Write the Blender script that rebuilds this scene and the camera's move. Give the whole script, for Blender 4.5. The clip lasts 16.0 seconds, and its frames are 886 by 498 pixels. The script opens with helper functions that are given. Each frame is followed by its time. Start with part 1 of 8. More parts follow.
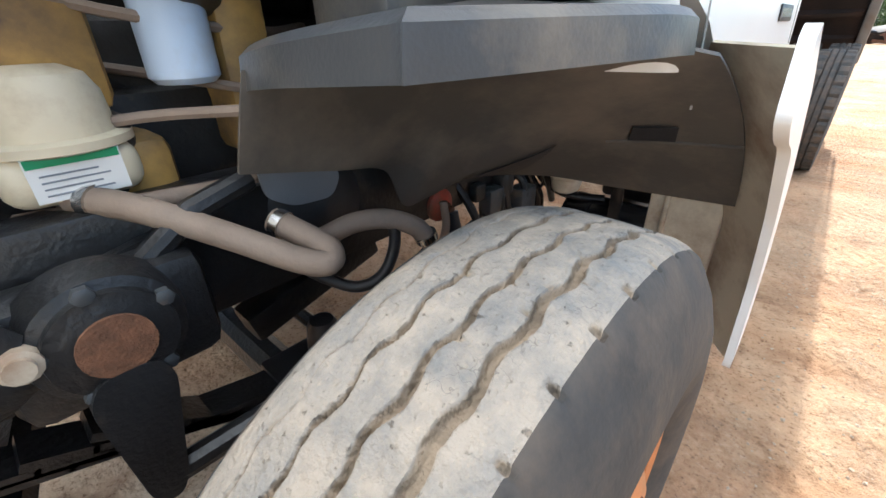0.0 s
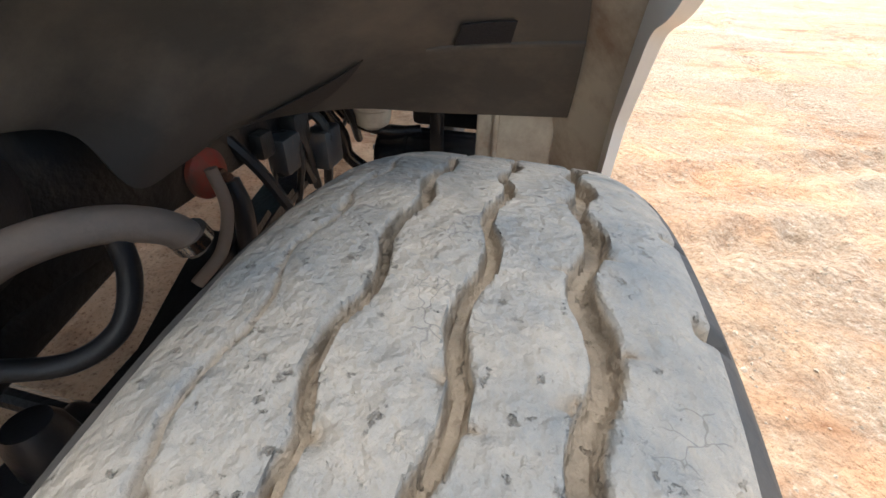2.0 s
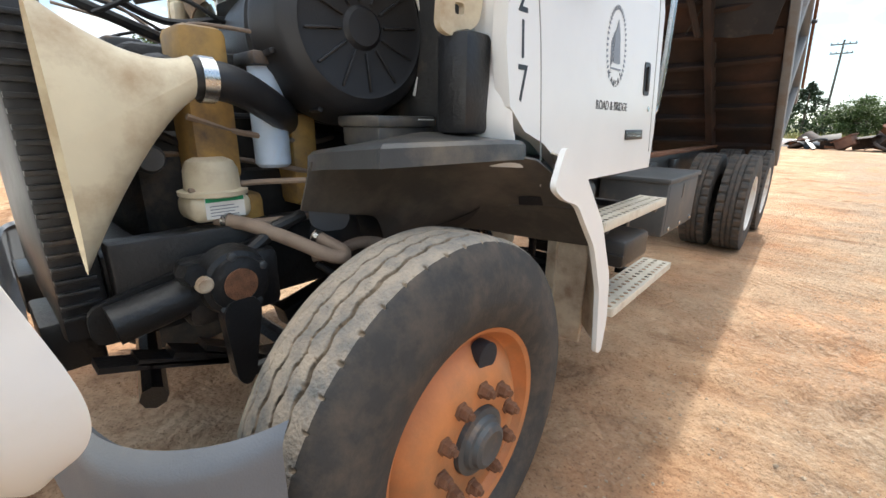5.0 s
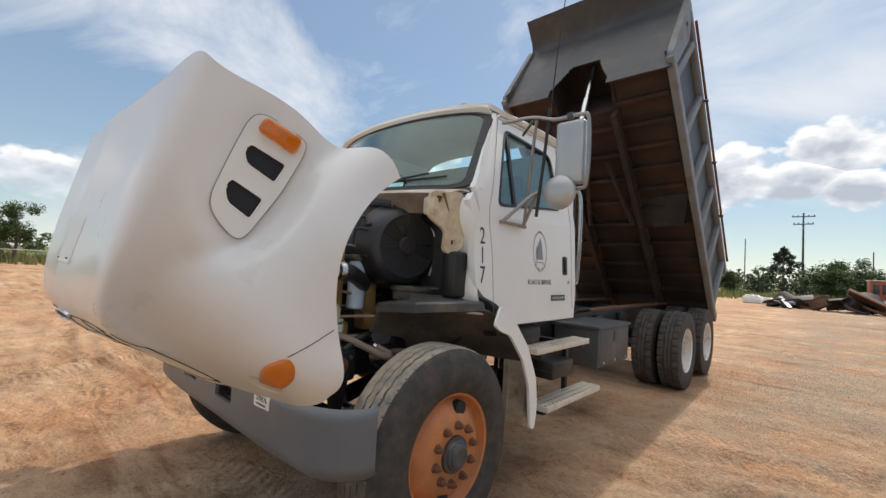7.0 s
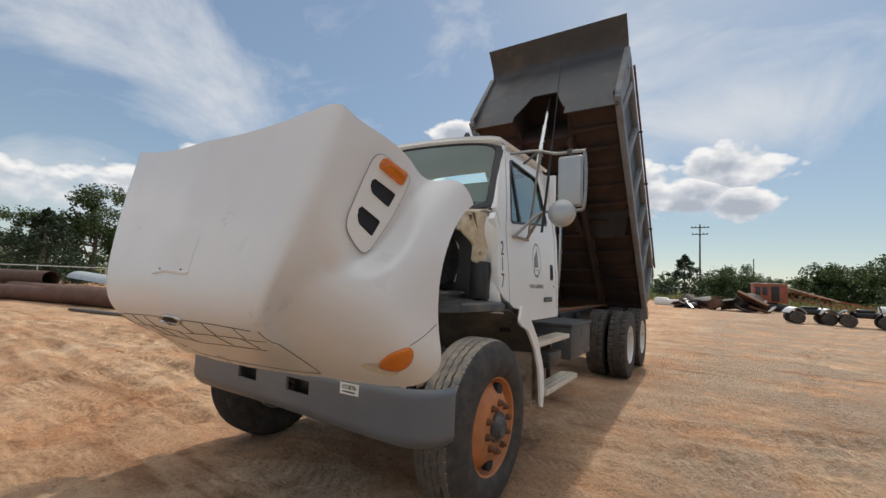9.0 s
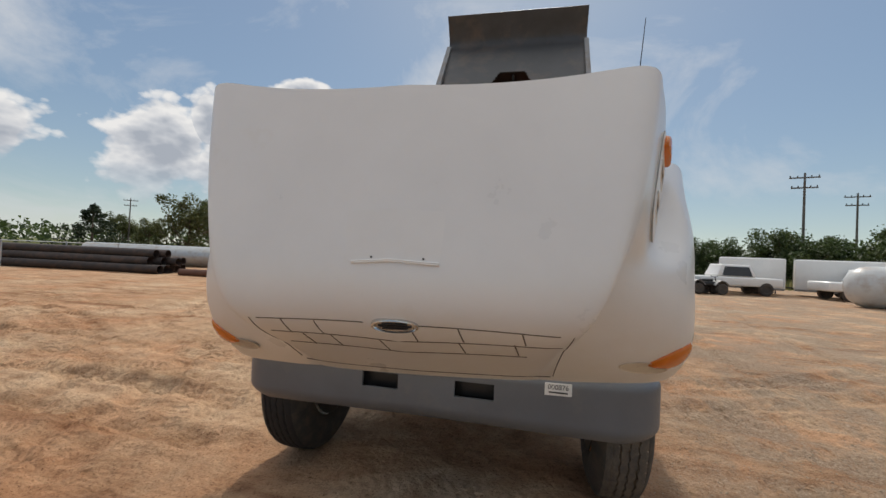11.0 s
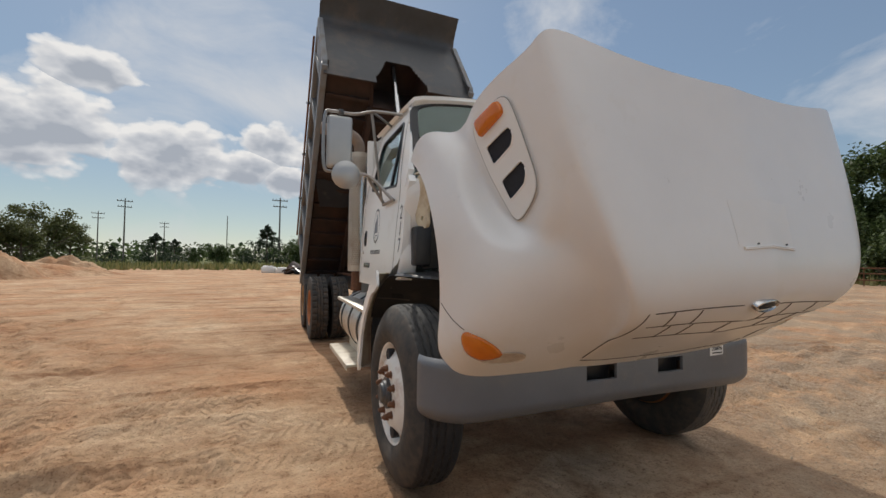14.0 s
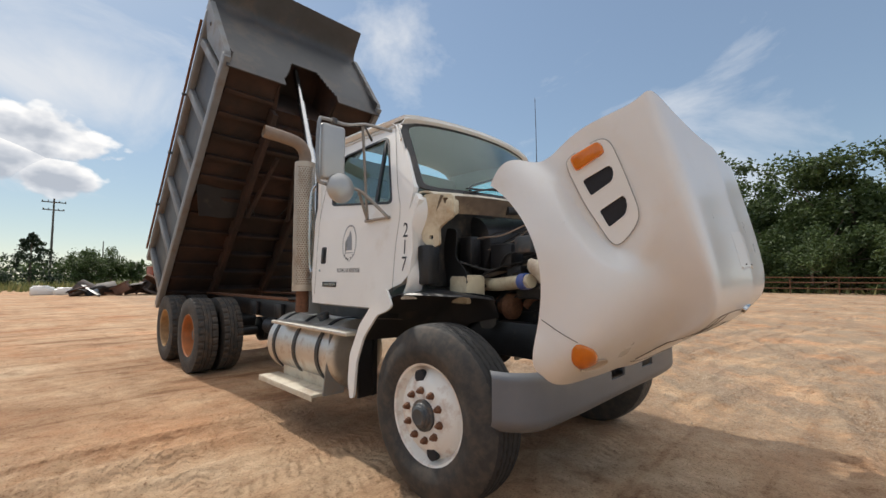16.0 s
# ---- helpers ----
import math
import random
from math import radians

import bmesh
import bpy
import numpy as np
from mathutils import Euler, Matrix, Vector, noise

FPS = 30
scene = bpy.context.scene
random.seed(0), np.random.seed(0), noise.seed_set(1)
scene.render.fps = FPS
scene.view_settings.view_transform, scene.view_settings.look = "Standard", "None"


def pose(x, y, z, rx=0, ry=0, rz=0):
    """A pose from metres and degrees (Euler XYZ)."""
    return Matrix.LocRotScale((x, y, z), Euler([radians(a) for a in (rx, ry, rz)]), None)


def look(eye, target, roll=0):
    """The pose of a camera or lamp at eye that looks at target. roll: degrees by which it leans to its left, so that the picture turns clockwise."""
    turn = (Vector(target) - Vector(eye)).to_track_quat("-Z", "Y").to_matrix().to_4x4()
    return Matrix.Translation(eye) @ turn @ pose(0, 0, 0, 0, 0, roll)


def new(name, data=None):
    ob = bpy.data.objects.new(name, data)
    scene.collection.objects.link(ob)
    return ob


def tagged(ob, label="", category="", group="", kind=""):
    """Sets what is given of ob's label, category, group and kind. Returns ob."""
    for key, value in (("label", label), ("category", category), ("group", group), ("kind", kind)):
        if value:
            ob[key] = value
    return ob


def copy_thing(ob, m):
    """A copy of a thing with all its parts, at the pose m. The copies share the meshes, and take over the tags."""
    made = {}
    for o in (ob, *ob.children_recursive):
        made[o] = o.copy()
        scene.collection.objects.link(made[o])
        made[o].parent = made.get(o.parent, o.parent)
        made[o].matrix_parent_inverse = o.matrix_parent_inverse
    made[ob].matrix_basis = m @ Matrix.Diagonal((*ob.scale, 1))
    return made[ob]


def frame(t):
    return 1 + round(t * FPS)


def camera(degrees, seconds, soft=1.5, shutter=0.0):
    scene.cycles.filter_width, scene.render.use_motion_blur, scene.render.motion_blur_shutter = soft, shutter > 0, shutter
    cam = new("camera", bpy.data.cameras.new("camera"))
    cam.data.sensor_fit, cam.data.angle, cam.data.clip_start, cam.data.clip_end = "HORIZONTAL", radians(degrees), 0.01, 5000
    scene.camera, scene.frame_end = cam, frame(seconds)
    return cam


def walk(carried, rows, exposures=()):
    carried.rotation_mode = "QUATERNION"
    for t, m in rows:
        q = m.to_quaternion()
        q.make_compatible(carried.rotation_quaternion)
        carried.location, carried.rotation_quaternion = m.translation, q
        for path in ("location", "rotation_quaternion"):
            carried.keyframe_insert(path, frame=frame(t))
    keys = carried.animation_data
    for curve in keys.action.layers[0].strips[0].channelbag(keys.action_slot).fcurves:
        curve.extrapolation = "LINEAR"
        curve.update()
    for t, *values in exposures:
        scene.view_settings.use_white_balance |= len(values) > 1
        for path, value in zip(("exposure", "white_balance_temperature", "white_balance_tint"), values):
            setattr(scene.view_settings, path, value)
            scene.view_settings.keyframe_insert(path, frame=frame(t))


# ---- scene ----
cam = camera(93.04, 16.0)
PATH = [
    (0.0, 1.242, -0.336, 1.270, 61.98, 0.79, 42.17),
    (0.5, 1.110, -0.214, 1.206, 56.21, -0.28, 31.29),
    (1.0, 1.061, -0.146, 1.174, 54.12, -1.41, 21.48),
    (1.5, 1.059, -0.132, 1.171, 54.32, -1.83, 15.25),
    (2.0, 1.075, -0.122, 1.175, 54.15, -1.19, 13.54),
    (2.5, 1.081, -0.117, 1.174, 53.19, -0.60, 15.26),
    (3.0, 1.079, -0.122, 1.179, 52.26, 0.51, 20.22),
    (3.2, 1.083, -0.136, 1.187, 52.50, 0.92, 22.94),
    (5.3, 1.893, -0.882, 1.370, 77.44, -1.37, 43.00),
    (5.5, 1.988, -0.983, 1.396, 79.87, -1.78, 43.26),
    (6.0, 2.261, -1.184, 1.414, 85.55, -2.15, 43.29),
    (6.5, 2.445, -1.424, 1.444, 89.73, -2.56, 42.83),
    (7.0, 2.593, -1.673, 1.477, 92.55, -3.09, 42.17),
    (7.5, 2.753, -1.883, 1.490, 94.49, -3.39, 41.18),
    (8.0, 2.799, -2.125, 1.480, 94.93, -3.00, 39.20),
    (8.5, 2.674, -2.338, 1.460, 94.54, -2.62, 36.19),
    (9.0, 2.354, -2.460, 1.439, 94.08, -2.46, 32.84),
    (9.2, 2.213, -2.529, 1.427, 93.87, -2.48, 31.35),
    (11.3, 0.334, -2.918, 1.446, 90.95, -2.68, 12.00),
    (11.5, 0.210, -2.887, 1.396, 92.67, -2.65, 12.37),
    (12.0, -0.236, -2.939, 1.416, 92.70, -2.36, 7.03),
    (12.5, -0.704, -2.877, 1.387, 92.51, -2.05, 0.73),
    (13.0, -1.147, -2.828, 1.388, 92.26, -1.32, -6.38),
    (13.5, -1.548, -2.680, 1.342, 92.09, -1.69, -14.54),
    (14.0, -1.911, -2.496, 1.339, 91.64, -0.88, -22.91),
    (14.5, -2.210, -2.313, 1.332, 92.00, -0.65, -30.80),
    (15.0, -2.427, -2.068, 1.329, 91.95, -0.13, -37.52),
    (15.5, -2.716, -1.887, 1.349, 92.55, 0.05, -42.39),
    (16.0, -2.953, -1.869, 1.359, 93.73, -0.06, -45.38),
]
walk(cam, [(r[0], pose(*r[1:])) for r in PATH],
     exposures=((0.0, 2.12, 6000, 7), (3.2, 1.88, 6000, 7), (5.5, 1.22, 6550, 8), (6.0, 0.92, 6600, 10), (7.0, 0.55, 6600, 10), (8.0, 0.4, 6600, 10), (9.2, 0.24, 6600, 10), (11.5, 0.08, 6650, 10), (12.5, 0.0, 6650, 10), (14.0, 0.09, 6650, 10), (16.0, 0.45, 6650, 10)))

# ---- world, sun ----
SUN = Vector((-0.05, 1.04, 1.0)).normalized()
sun_el = math.asin(SUN.z)
sun_az = math.atan2(SUN.x, SUN.y)
world = bpy.data.worlds.new("sky")
scene.world = world
world.use_nodes = True
wn, wl = world.node_tree.nodes, world.node_tree.links
wn.clear()


def wnode(kind, **kw):
    n = wn.new(kind)
    for k, v in kw.items():
        n.inputs[k].default_value = v
    return n


def wmath(op, a, b=None, clamp=False):
    n = wn.new("ShaderNodeMath")
    n.operation, n.use_clamp = op, clamp
    for i, v in enumerate((a, b)):
        if v is None:
            continue
        if isinstance(v, (int, float)):
            n.inputs[i].default_value = v
        else:
            wl.new(v, n.inputs[i])
    return n.outputs[0]


def ramp(nodes, links, fac, stops):
    n = nodes.new("ShaderNodeValToRGB")
    e = n.color_ramp.elements
    while len(e) < len(stops):
        e.new(0.5)
    for el, (p, c) in zip(e, stops):
        el.position = p
        el.color = (*c, 1) if len(c) == 3 else c
    links.new(fac, n.inputs[0])
    return n.outputs[0]


sky = wn.new("ShaderNodeTexSky")
sky.sky_type, sky.sun_disc = "NISHITA", False
sky.sun_elevation, sky.sun_rotation = sun_el, sun_az
sky.air_density, sky.dust_density, sky.ozone_density = 1.0, 0.4, 2.0
tc = wn.new("ShaderNodeTexCoord")
sep = wn.new("ShaderNodeSeparateXYZ")
wl.new(tc.outputs["Generated"], sep.inputs[0])
comb = wn.new("ShaderNodeCombineXYZ")
wl.new(sep.outputs[0], comb.inputs[0])
wl.new(sep.outputs[1], comb.inputs[1])
wl.new(wmath("MULTIPLY", sep.outputs[2], 1.7), comb.inputs[2])


def cloud_noise(lift):
    """Billowing noise over the sky's dome, looked up a little higher by lift."""
    at_ = wn.new("ShaderNodeVectorMath")
    at_.operation = "ADD"
    wl.new(comb.outputs[0], at_.inputs[0])
    at_.inputs[1].default_value = (4.3, 1.7, 0.55 + lift)
    big = wnode("ShaderNodeTexNoise", Scale=8.0, Detail=9.0, Roughness=0.52, Distortion=0.1)
    wl.new(at_.outputs[0], big.inputs["Vector"])
    puff = wnode("ShaderNodeTexVoronoi", Scale=17.0, Detail=2.0, Roughness=0.5)
    wl.new(at_.outputs[0], puff.inputs["Vector"])
    return wmath("SUBTRACT", wmath("MULTIPLY", big.outputs[0], 1.5), wmath("MULTIPLY", puff.outputs["Distance"], 0.42))


azimuth = wmath("ARCTAN2", wmath("MULTIPLY", sep.outputs[0], -1.0), sep.outputs[1])
height = wmath("ARCSINE", wmath("MAXIMUM", wmath("MINIMUM", sep.outputs[2], 1.0), -1.0))


def ellipse(az, el, wide, tall):
    """Squared distance from a patch of sky, in its half widths, and the height in it."""
    p = wmath("DIVIDE", wmath("SUBTRACT", azimuth, radians(az)), radians(wide))
    q = wmath("DIVIDE", wmath("SUBTRACT", height, radians(el)), radians(tall))
    return wmath("ADD", wmath("MULTIPLY", p, p), wmath("MULTIPLY", q, q)), q


def bank(az, el, wide, tall):
    """A soft patch of sky in which thin cloud gathers, in degrees."""
    return wmath("EXPONENT", wmath("MULTIPLY", ellipse(az, el, wide, tall)[0], -1.0))


# cumulus heaps stand over the horizon, a thin bright veil spreads above them
HEAPS = ((37, 9.5, 10.5, 4.8), (21.5, 12.4, 9.0, 5.2), (47.5, 10.5, 6.5, 6.5), (42.6, 14.5, 2.4, 3.8), (32.6, 19.5, 4.2, 1.9), (17.6, 18.9, 4.4, 2.5), (10.5, 11.4, 8.0, 4.6), (2.5, 10.9, 5.0, 3.0),
         (-1.5, 14.3, 6.5, 3.2), (-2.0, 9.6, 4.5, 2.4), (84, 7.0, 9.0, 3.0), (64, 9.5, 10, 4.2), (120, 13, 24, 6), (-160, 15, 40, 7), (-138, 12, 20, 6))
depth_in, low = None, None
for az, el, wide, tall in HEAPS:
    e2, q = ellipse(az, el, wide, tall)
    d = wmath("SUBTRACT", 1.0, wmath("SQRT", e2))
    if depth_in is None:
        depth_in, low = d, q
    else:
        low = wmath("ADD", low, wmath("MULTIPLY", wmath("GREATER_THAN", d, depth_in), wmath("SUBTRACT", q, low)))
        depth_in = wmath("MAXIMUM", depth_in, d)
here, above = cloud_noise(0.0), cloud_noise(0.028)
cover = wmath("ADD", wmath("MAXIMUM", depth_in, -1.0), wmath("SUBTRACT", wmath("MULTIPLY", here, 1.05), 0.36))
floor_fade = ramp(wn, wl, height, ((radians(3.0), (0, 0, 0)), (radians(9.0), (1, 1, 1))))
mask = wmath("MULTIPLY", ramp(wn, wl, cover, ((0.14, (0, 0, 0)), (0.24, (0.6, 0.6, 0.6)), (0.36, (1, 1, 1)))), floor_fade)
light = wmath("ADD", wmath("MULTIPLY", wmath("SUBTRACT", here, above), 1.5), wmath("ADD", wmath("MULTIPLY", low, 0.32), 0.62))
thick = wmath("MULTIPLY", wmath("SUBTRACT", cover, 0.34), 1.0, True)
tone = ramp(wn, wl, wmath("SUBTRACT", light, thick, True), ((0.05, (3.0, 3.3, 3.8)), (0.45, (4.5, 4.7, 5.05)), (0.85, (6.4, 6.4, 6.4))))
lit = wn.new("ShaderNodeVectorMath")
lit.operation = "SCALE"
wl.new(tone, lit.inputs[0])
lit.inputs["Scale"].default_value = 1.0
veil_noise = wnode("ShaderNodeTexNoise", Scale=2.1, Detail=8.0, Roughness=0.6, Distortion=0.6)
wl.new(comb.outputs[0], veil_noise.inputs["Vector"])
veil_place = wmath("ADD", wmath("MULTIPLY", bank(74, 27, 22, 8), 0.19), wmath("MULTIPLY", wmath("MAXIMUM", wmath("SUBTRACT", sep.outputs[2], 0.62), 0.0), 0.5))
veil_place = wmath("ADD", veil_place, wmath("MULTIPLY", bank(0, 19.5, 14, 4.0), 0.17))
veil_mask = ramp(wn, wl, wmath("ADD", veil_noise.outputs[0], veil_place), ((0.52, (0, 0, 0)), (0.72, (0.82, 0.82, 0.82))))
# the pale sky round the sun, evened out
blue_part = wn.new("ShaderNodeSeparateColor")
wl.new(sky.outputs[0], blue_part.inputs[0])
soft_sky = wn.new("ShaderNodeVectorMath")
soft_sky.operation = "SCALE"
wl.new(sky.outputs[0], soft_sky.inputs[0])
wl.new(wmath("DIVIDE", 1.25, wmath("ADD", wmath("MULTIPLY", blue_part.outputs[2], 0.16), 1.0)), soft_sky.inputs["Scale"])
haze = wmath("POWER", wmath("SUBTRACT", 1.0, wmath("MAXIMUM", wmath("MINIMUM", sep.outputs[2], 1.0), 0.0)), 9.0)
blue = wn.new("ShaderNodeMix")
blue.data_type = "RGBA"
wl.new(wmath("ADD", wmath("MULTIPLY", haze, 0.34), 0.14), blue.inputs[0])
clear = wn.new("ShaderNodeVectorMath")
clear.operation = "MULTIPLY"
wl.new(soft_sky.outputs[0], clear.inputs[0])
clear.inputs[1].default_value = (0.90, 1.0, 1.0)
wl.new(clear.outputs[0], blue.inputs[6])
blue.inputs[7].default_value = (4.6, 4.9, 5.2, 1)
veiled = wn.new("ShaderNodeMix")
veiled.data_type = "RGBA"
wl.new(veil_mask, veiled.inputs[0])
wl.new(blue.outputs[2], veiled.inputs[6])
veiled.inputs[7].default_value = (4.9, 5.1, 5.4, 1)
mix = wn.new("ShaderNodeMix")
mix.data_type = "RGBA"
wl.new(mask, mix.inputs[0])
wl.new(veiled.outputs[2], mix.inputs[6])
wl.new(lit.outputs[0], mix.inputs[7])
# unseen bright cloud tone round the zenith, added to fill the shade
zenith = wn.new("ShaderNodeMix")
zenith.data_type = "RGBA"
wl.new(wmath("MULTIPLY", wmath("SUBTRACT", sep.outputs[2], 0.60), 3.2, True), zenith.inputs[0])
wl.new(mix.outputs[2], zenith.inputs[6])
zenith.inputs[7].default_value = (8.8, 8.8, 8.9, 1)
bg = wnode("ShaderNodeBackground", Strength=0.118)
wl.new(zenith.outputs[2], bg.inputs["Color"])
wo = wn.new("ShaderNodeOutputWorld")
wl.new(bg.outputs[0], wo.inputs[0])

sun_data = bpy.data.lights.new("sun", "SUN")
sun_data.energy, sun_data.angle, sun_data.color = 2.3, radians(0.6), (1.0, 0.95, 0.87)
sun = new("sun", sun_data)
sun.matrix_world = look(SUN * 30, (0, 0, 0))

# ---- materials ----
def material(name, base, rough=0.5, metal=0.0, vary=0.15, scale=6.0, bump=0.0, bscale=60.0, dirt=None, dirt_amount=0.0, dirt_scale=3.0, coat=0.0, rnd=0.0):
    """A procedural surface: base colour with large and small variation, dirt in patches, and fine relief."""
    m = bpy.data.materials.new(name)
    m.use_nodes = True
    n, l = m.node_tree.nodes, m.node_tree.links
    b = n["Principled BSDF"]
    tex = n.new("ShaderNodeTexCoord")
    co = tex.outputs["Object"]
    n1 = n.new("ShaderNodeTexNoise")
    n1.inputs["Scale"].default_value, n1.inputs["Detail"].default_value, n1.inputs["Roughness"].default_value = scale, 6, 0.6
    l.new(co, n1.inputs["Vector"])
    dark = tuple(c * (1 - vary) for c in base)
    lite = tuple(min(1, c * (1 + vary)) for c in base)
    col = ramp(n, l, n1.outputs[0], ((0.3, dark), (0.7, lite)))
    if dirt:
        n2 = n.new("ShaderNodeTexNoise")
        n2.inputs["Scale"].default_value, n2.inputs["Detail"].default_value, n2.inputs["Roughness"].default_value = dirt_scale, 8, 0.65
        l.new(co, n2.inputs["Vector"])
        lo = 0.75 - 0.5 * dirt_amount
        fac = ramp(n, l, n2.outputs[0], ((lo - 0.12, (0, 0, 0)), (lo + 0.15, (1, 1, 1))))
        mx = n.new("ShaderNodeMix")
        mx.data_type = "RGBA"
        l.new(fac, mx.inputs[0])
        l.new(col, mx.inputs[6])
        mx.inputs[7].default_value = (*dirt, 1)
        col = mx.outputs[2]
    if rnd:
        oi = n.new("ShaderNodeObjectInfo")
        hs = n.new("ShaderNodeHueSaturation")
        mr = n.new("ShaderNodeMapRange")
        l.new(oi.outputs["Random"], mr.inputs[0])
        mr.inputs[3].default_value, mr.inputs[4].default_value = 1 - rnd, 1 + rnd
        l.new(mr.outputs[0], hs.inputs["Value"])
        l.new(col, hs.inputs["Color"])
        col = hs.outputs[0]
    l.new(col, b.inputs["Base Color"])
    rr = n.new("ShaderNodeMapRange")
    l.new(n1.outputs[0], rr.inputs[0])
    rr.inputs[3].default_value, rr.inputs[4].default_value = max(0, rough - 0.08), min(1, rough + 0.08)
    l.new(rr.outputs[0], b.inputs["Roughness"])
    b.inputs["Metallic"].default_value = metal
    b.inputs["Coat Weight"].default_value = coat
    b.inputs["Coat Roughness"].default_value = 0.12
    if bump:
        n3 = n.new("ShaderNodeTexNoise")
        n3.inputs["Scale"].default_value, n3.inputs["Detail"].default_value = bscale, 5
        l.new(co, n3.inputs["Vector"])
        bp = n.new("ShaderNodeBump")
        bp.inputs["Strength"].default_value, bp.inputs["Distance"].default_value = bump, 0.01
        l.new(n3.outputs[0], bp.inputs["Height"])
        l.new(bp.outputs[0], b.inputs["Normal"])
    return m


def yellowed(m):
    """Old paint turned cream low on the nose, in uneven streaks."""
    n, l = m.node_tree.nodes, m.node_tree.links
    b = n["Principled BSDF"]
    old = b.inputs["Base Color"].links[0].from_socket
    t = n.new("ShaderNodeTexCoord")
    sp = n.new("ShaderNodeSeparateXYZ")
    l.new(t.outputs["Object"], sp.inputs[0])
    ns = n.new("ShaderNodeTexNoise")
    ns.inputs["Scale"].default_value, ns.inputs["Detail"].default_value, ns.inputs["Roughness"].default_value = 2.2, 6, 0.6
    l.new(t.outputs["Object"], ns.inputs["Vector"])
    ma = n.new("ShaderNodeMath")
    ma.operation = "MULTIPLY_ADD"
    l.new(ns.outputs[0], ma.inputs[0])
    ma.inputs[1].default_value = -0.7
    l.new(sp.outputs[2], ma.inputs[2])
    fac = ramp(n, l, ma.outputs[0], ((0.50, (0.55, 0.55, 0.55)), (0.80, (0, 0, 0))))
    mx = n.new("ShaderNodeMix")
    mx.data_type = "RGBA"
    l.new(fac, mx.inputs[0])
    l.new(old, mx.inputs[6])
    mx.inputs[7].default_value = (0.68, 0.61, 0.49, 1)
    l.new(mx.outputs[2], b.inputs["Base Color"])
    return m


COVER = material("cover_plastic", (0.055, 0.057, 0.060), 0.33, vary=0.15, scale=5, dirt=(0.20, 0.165, 0.125), dirt_amount=0.30, dirt_scale=4, bump=0.08, bscale=160)
DUST = (0.30, 0.20, 0.13)
WHITE = material("white_paint", (0.80, 0.79, 0.76), 0.34, vary=0.03, scale=2.5, dirt=(0.66, 0.60, 0.51), dirt_amount=0.02, dirt_scale=2.2, coat=0.25)
HOOD_WHITE = yellowed(material("white_gelcoat", (0.76, 0.75, 0.73), 0.30, vary=0.03, scale=2.5, dirt=(0.66, 0.60, 0.50), dirt_amount=0.05, dirt_scale=1.4, coat=0.25))
TOOLBOX = material("toolbox_paint", (0.075, 0.078, 0.08), 0.5, vary=0.15, scale=6, dirt=(0.2, 0.15, 0.11), dirt_amount=0.2)
CREAM = material("primed_cream", (0.62, 0.55, 0.43), 0.5, vary=0.08, scale=5, dirt=DUST, dirt_amount=0.35, dirt_scale=6)
BUMPER = material("grey_plastic", (0.135, 0.143, 0.156), 0.42, vary=0.08, scale=4, bump=0.15, bscale=300, dirt=(0.20, 0.19, 0.175), dirt_amount=0.12, dirt_scale=5)
BLACK = material("black_plastic", (0.018, 0.018, 0.02), 0.45, vary=0.2, scale=8, bump=0.1, bscale=200, dirt=(0.08, 0.065, 0.05), dirt_amount=0.12, dirt_scale=5)
TANK_BLACK = material("gloss_black", (0.010, 0.010, 0.011), 0.22, vary=0.2, scale=9, dirt=(0.06, 0.05, 0.04), dirt_amount=0.06, dirt_scale=6)
LINER = material("liner_rubber", (0.070, 0.065, 0.060), 0.55, vary=0.18, scale=3, dirt=(0.20, 0.165, 0.13), dirt_amount=0.40, dirt_scale=2.5, bump=0.06, bscale=90)
CHASSIS = material("chassis_black", (0.014, 0.014, 0.015), 0.38, vary=0.25, scale=9, bump=0.25, bscale=90, dirt=(0.11, 0.078, 0.054), dirt_amount=0.10, dirt_scale=4)
ENGINE = material("engine_dark", (0.022, 0.021, 0.02), 0.55, vary=0.4, scale=14, bump=0.3, bscale=70, dirt=(0.13, 0.085, 0.05), dirt_amount=0.18, dirt_scale=7)
IRON_Y = material("engine_yellow", (0.42, 0.25, 0.07), 0.55, vary=0.2, scale=9, dirt=(0.12, 0.08, 0.05), dirt_amount=0.4, dirt_scale=6)
ORANGE_RIM = material("orange_rim", (0.50, 0.18, 0.060), 0.5, vary=0.18, scale=7, dirt=(0.30, 0.15, 0.07), dirt_amount=0.35, dirt_scale=5, bump=0.1, bscale=120)
RUST = material("rusty_nut", (0.16, 0.07, 0.035), 0.8, vary=0.35, scale=40, bump=0.4, bscale=200)
WHITE_RIM = material("white_rim", (0.78, 0.76, 0.71), 0.4, vary=0.05, scale=4, dirt=(0.40, 0.22, 0.12), dirt_amount=0.25, dirt_scale=7)
TAN_RIM = material("tan_rim", (0.50, 0.30, 0.13), 0.55, vary=0.15, scale=6, dirt=(0.25, 0.15, 0.08), dirt_amount=0.4, dirt_scale=5)
HUB = material("hub_grey", (0.08, 0.085, 0.09), 0.5, metal=0.4, vary=0.2, scale=12, dirt=DUST, dirt_amount=0.2, dirt_scale=10)
ALU = material("bare_aluminium", (0.62, 0.60, 0.56), 0.42, metal=0.85, vary=0.12, scale=8, dirt=DUST, dirt_amount=0.22, dirt_scale=8)
SHIELD = material("dusty_shield", (0.52, 0.46, 0.38), 0.45, metal=0.5, vary=0.12, scale=8, dirt=DUST, dirt_amount=0.25, dirt_scale=6)
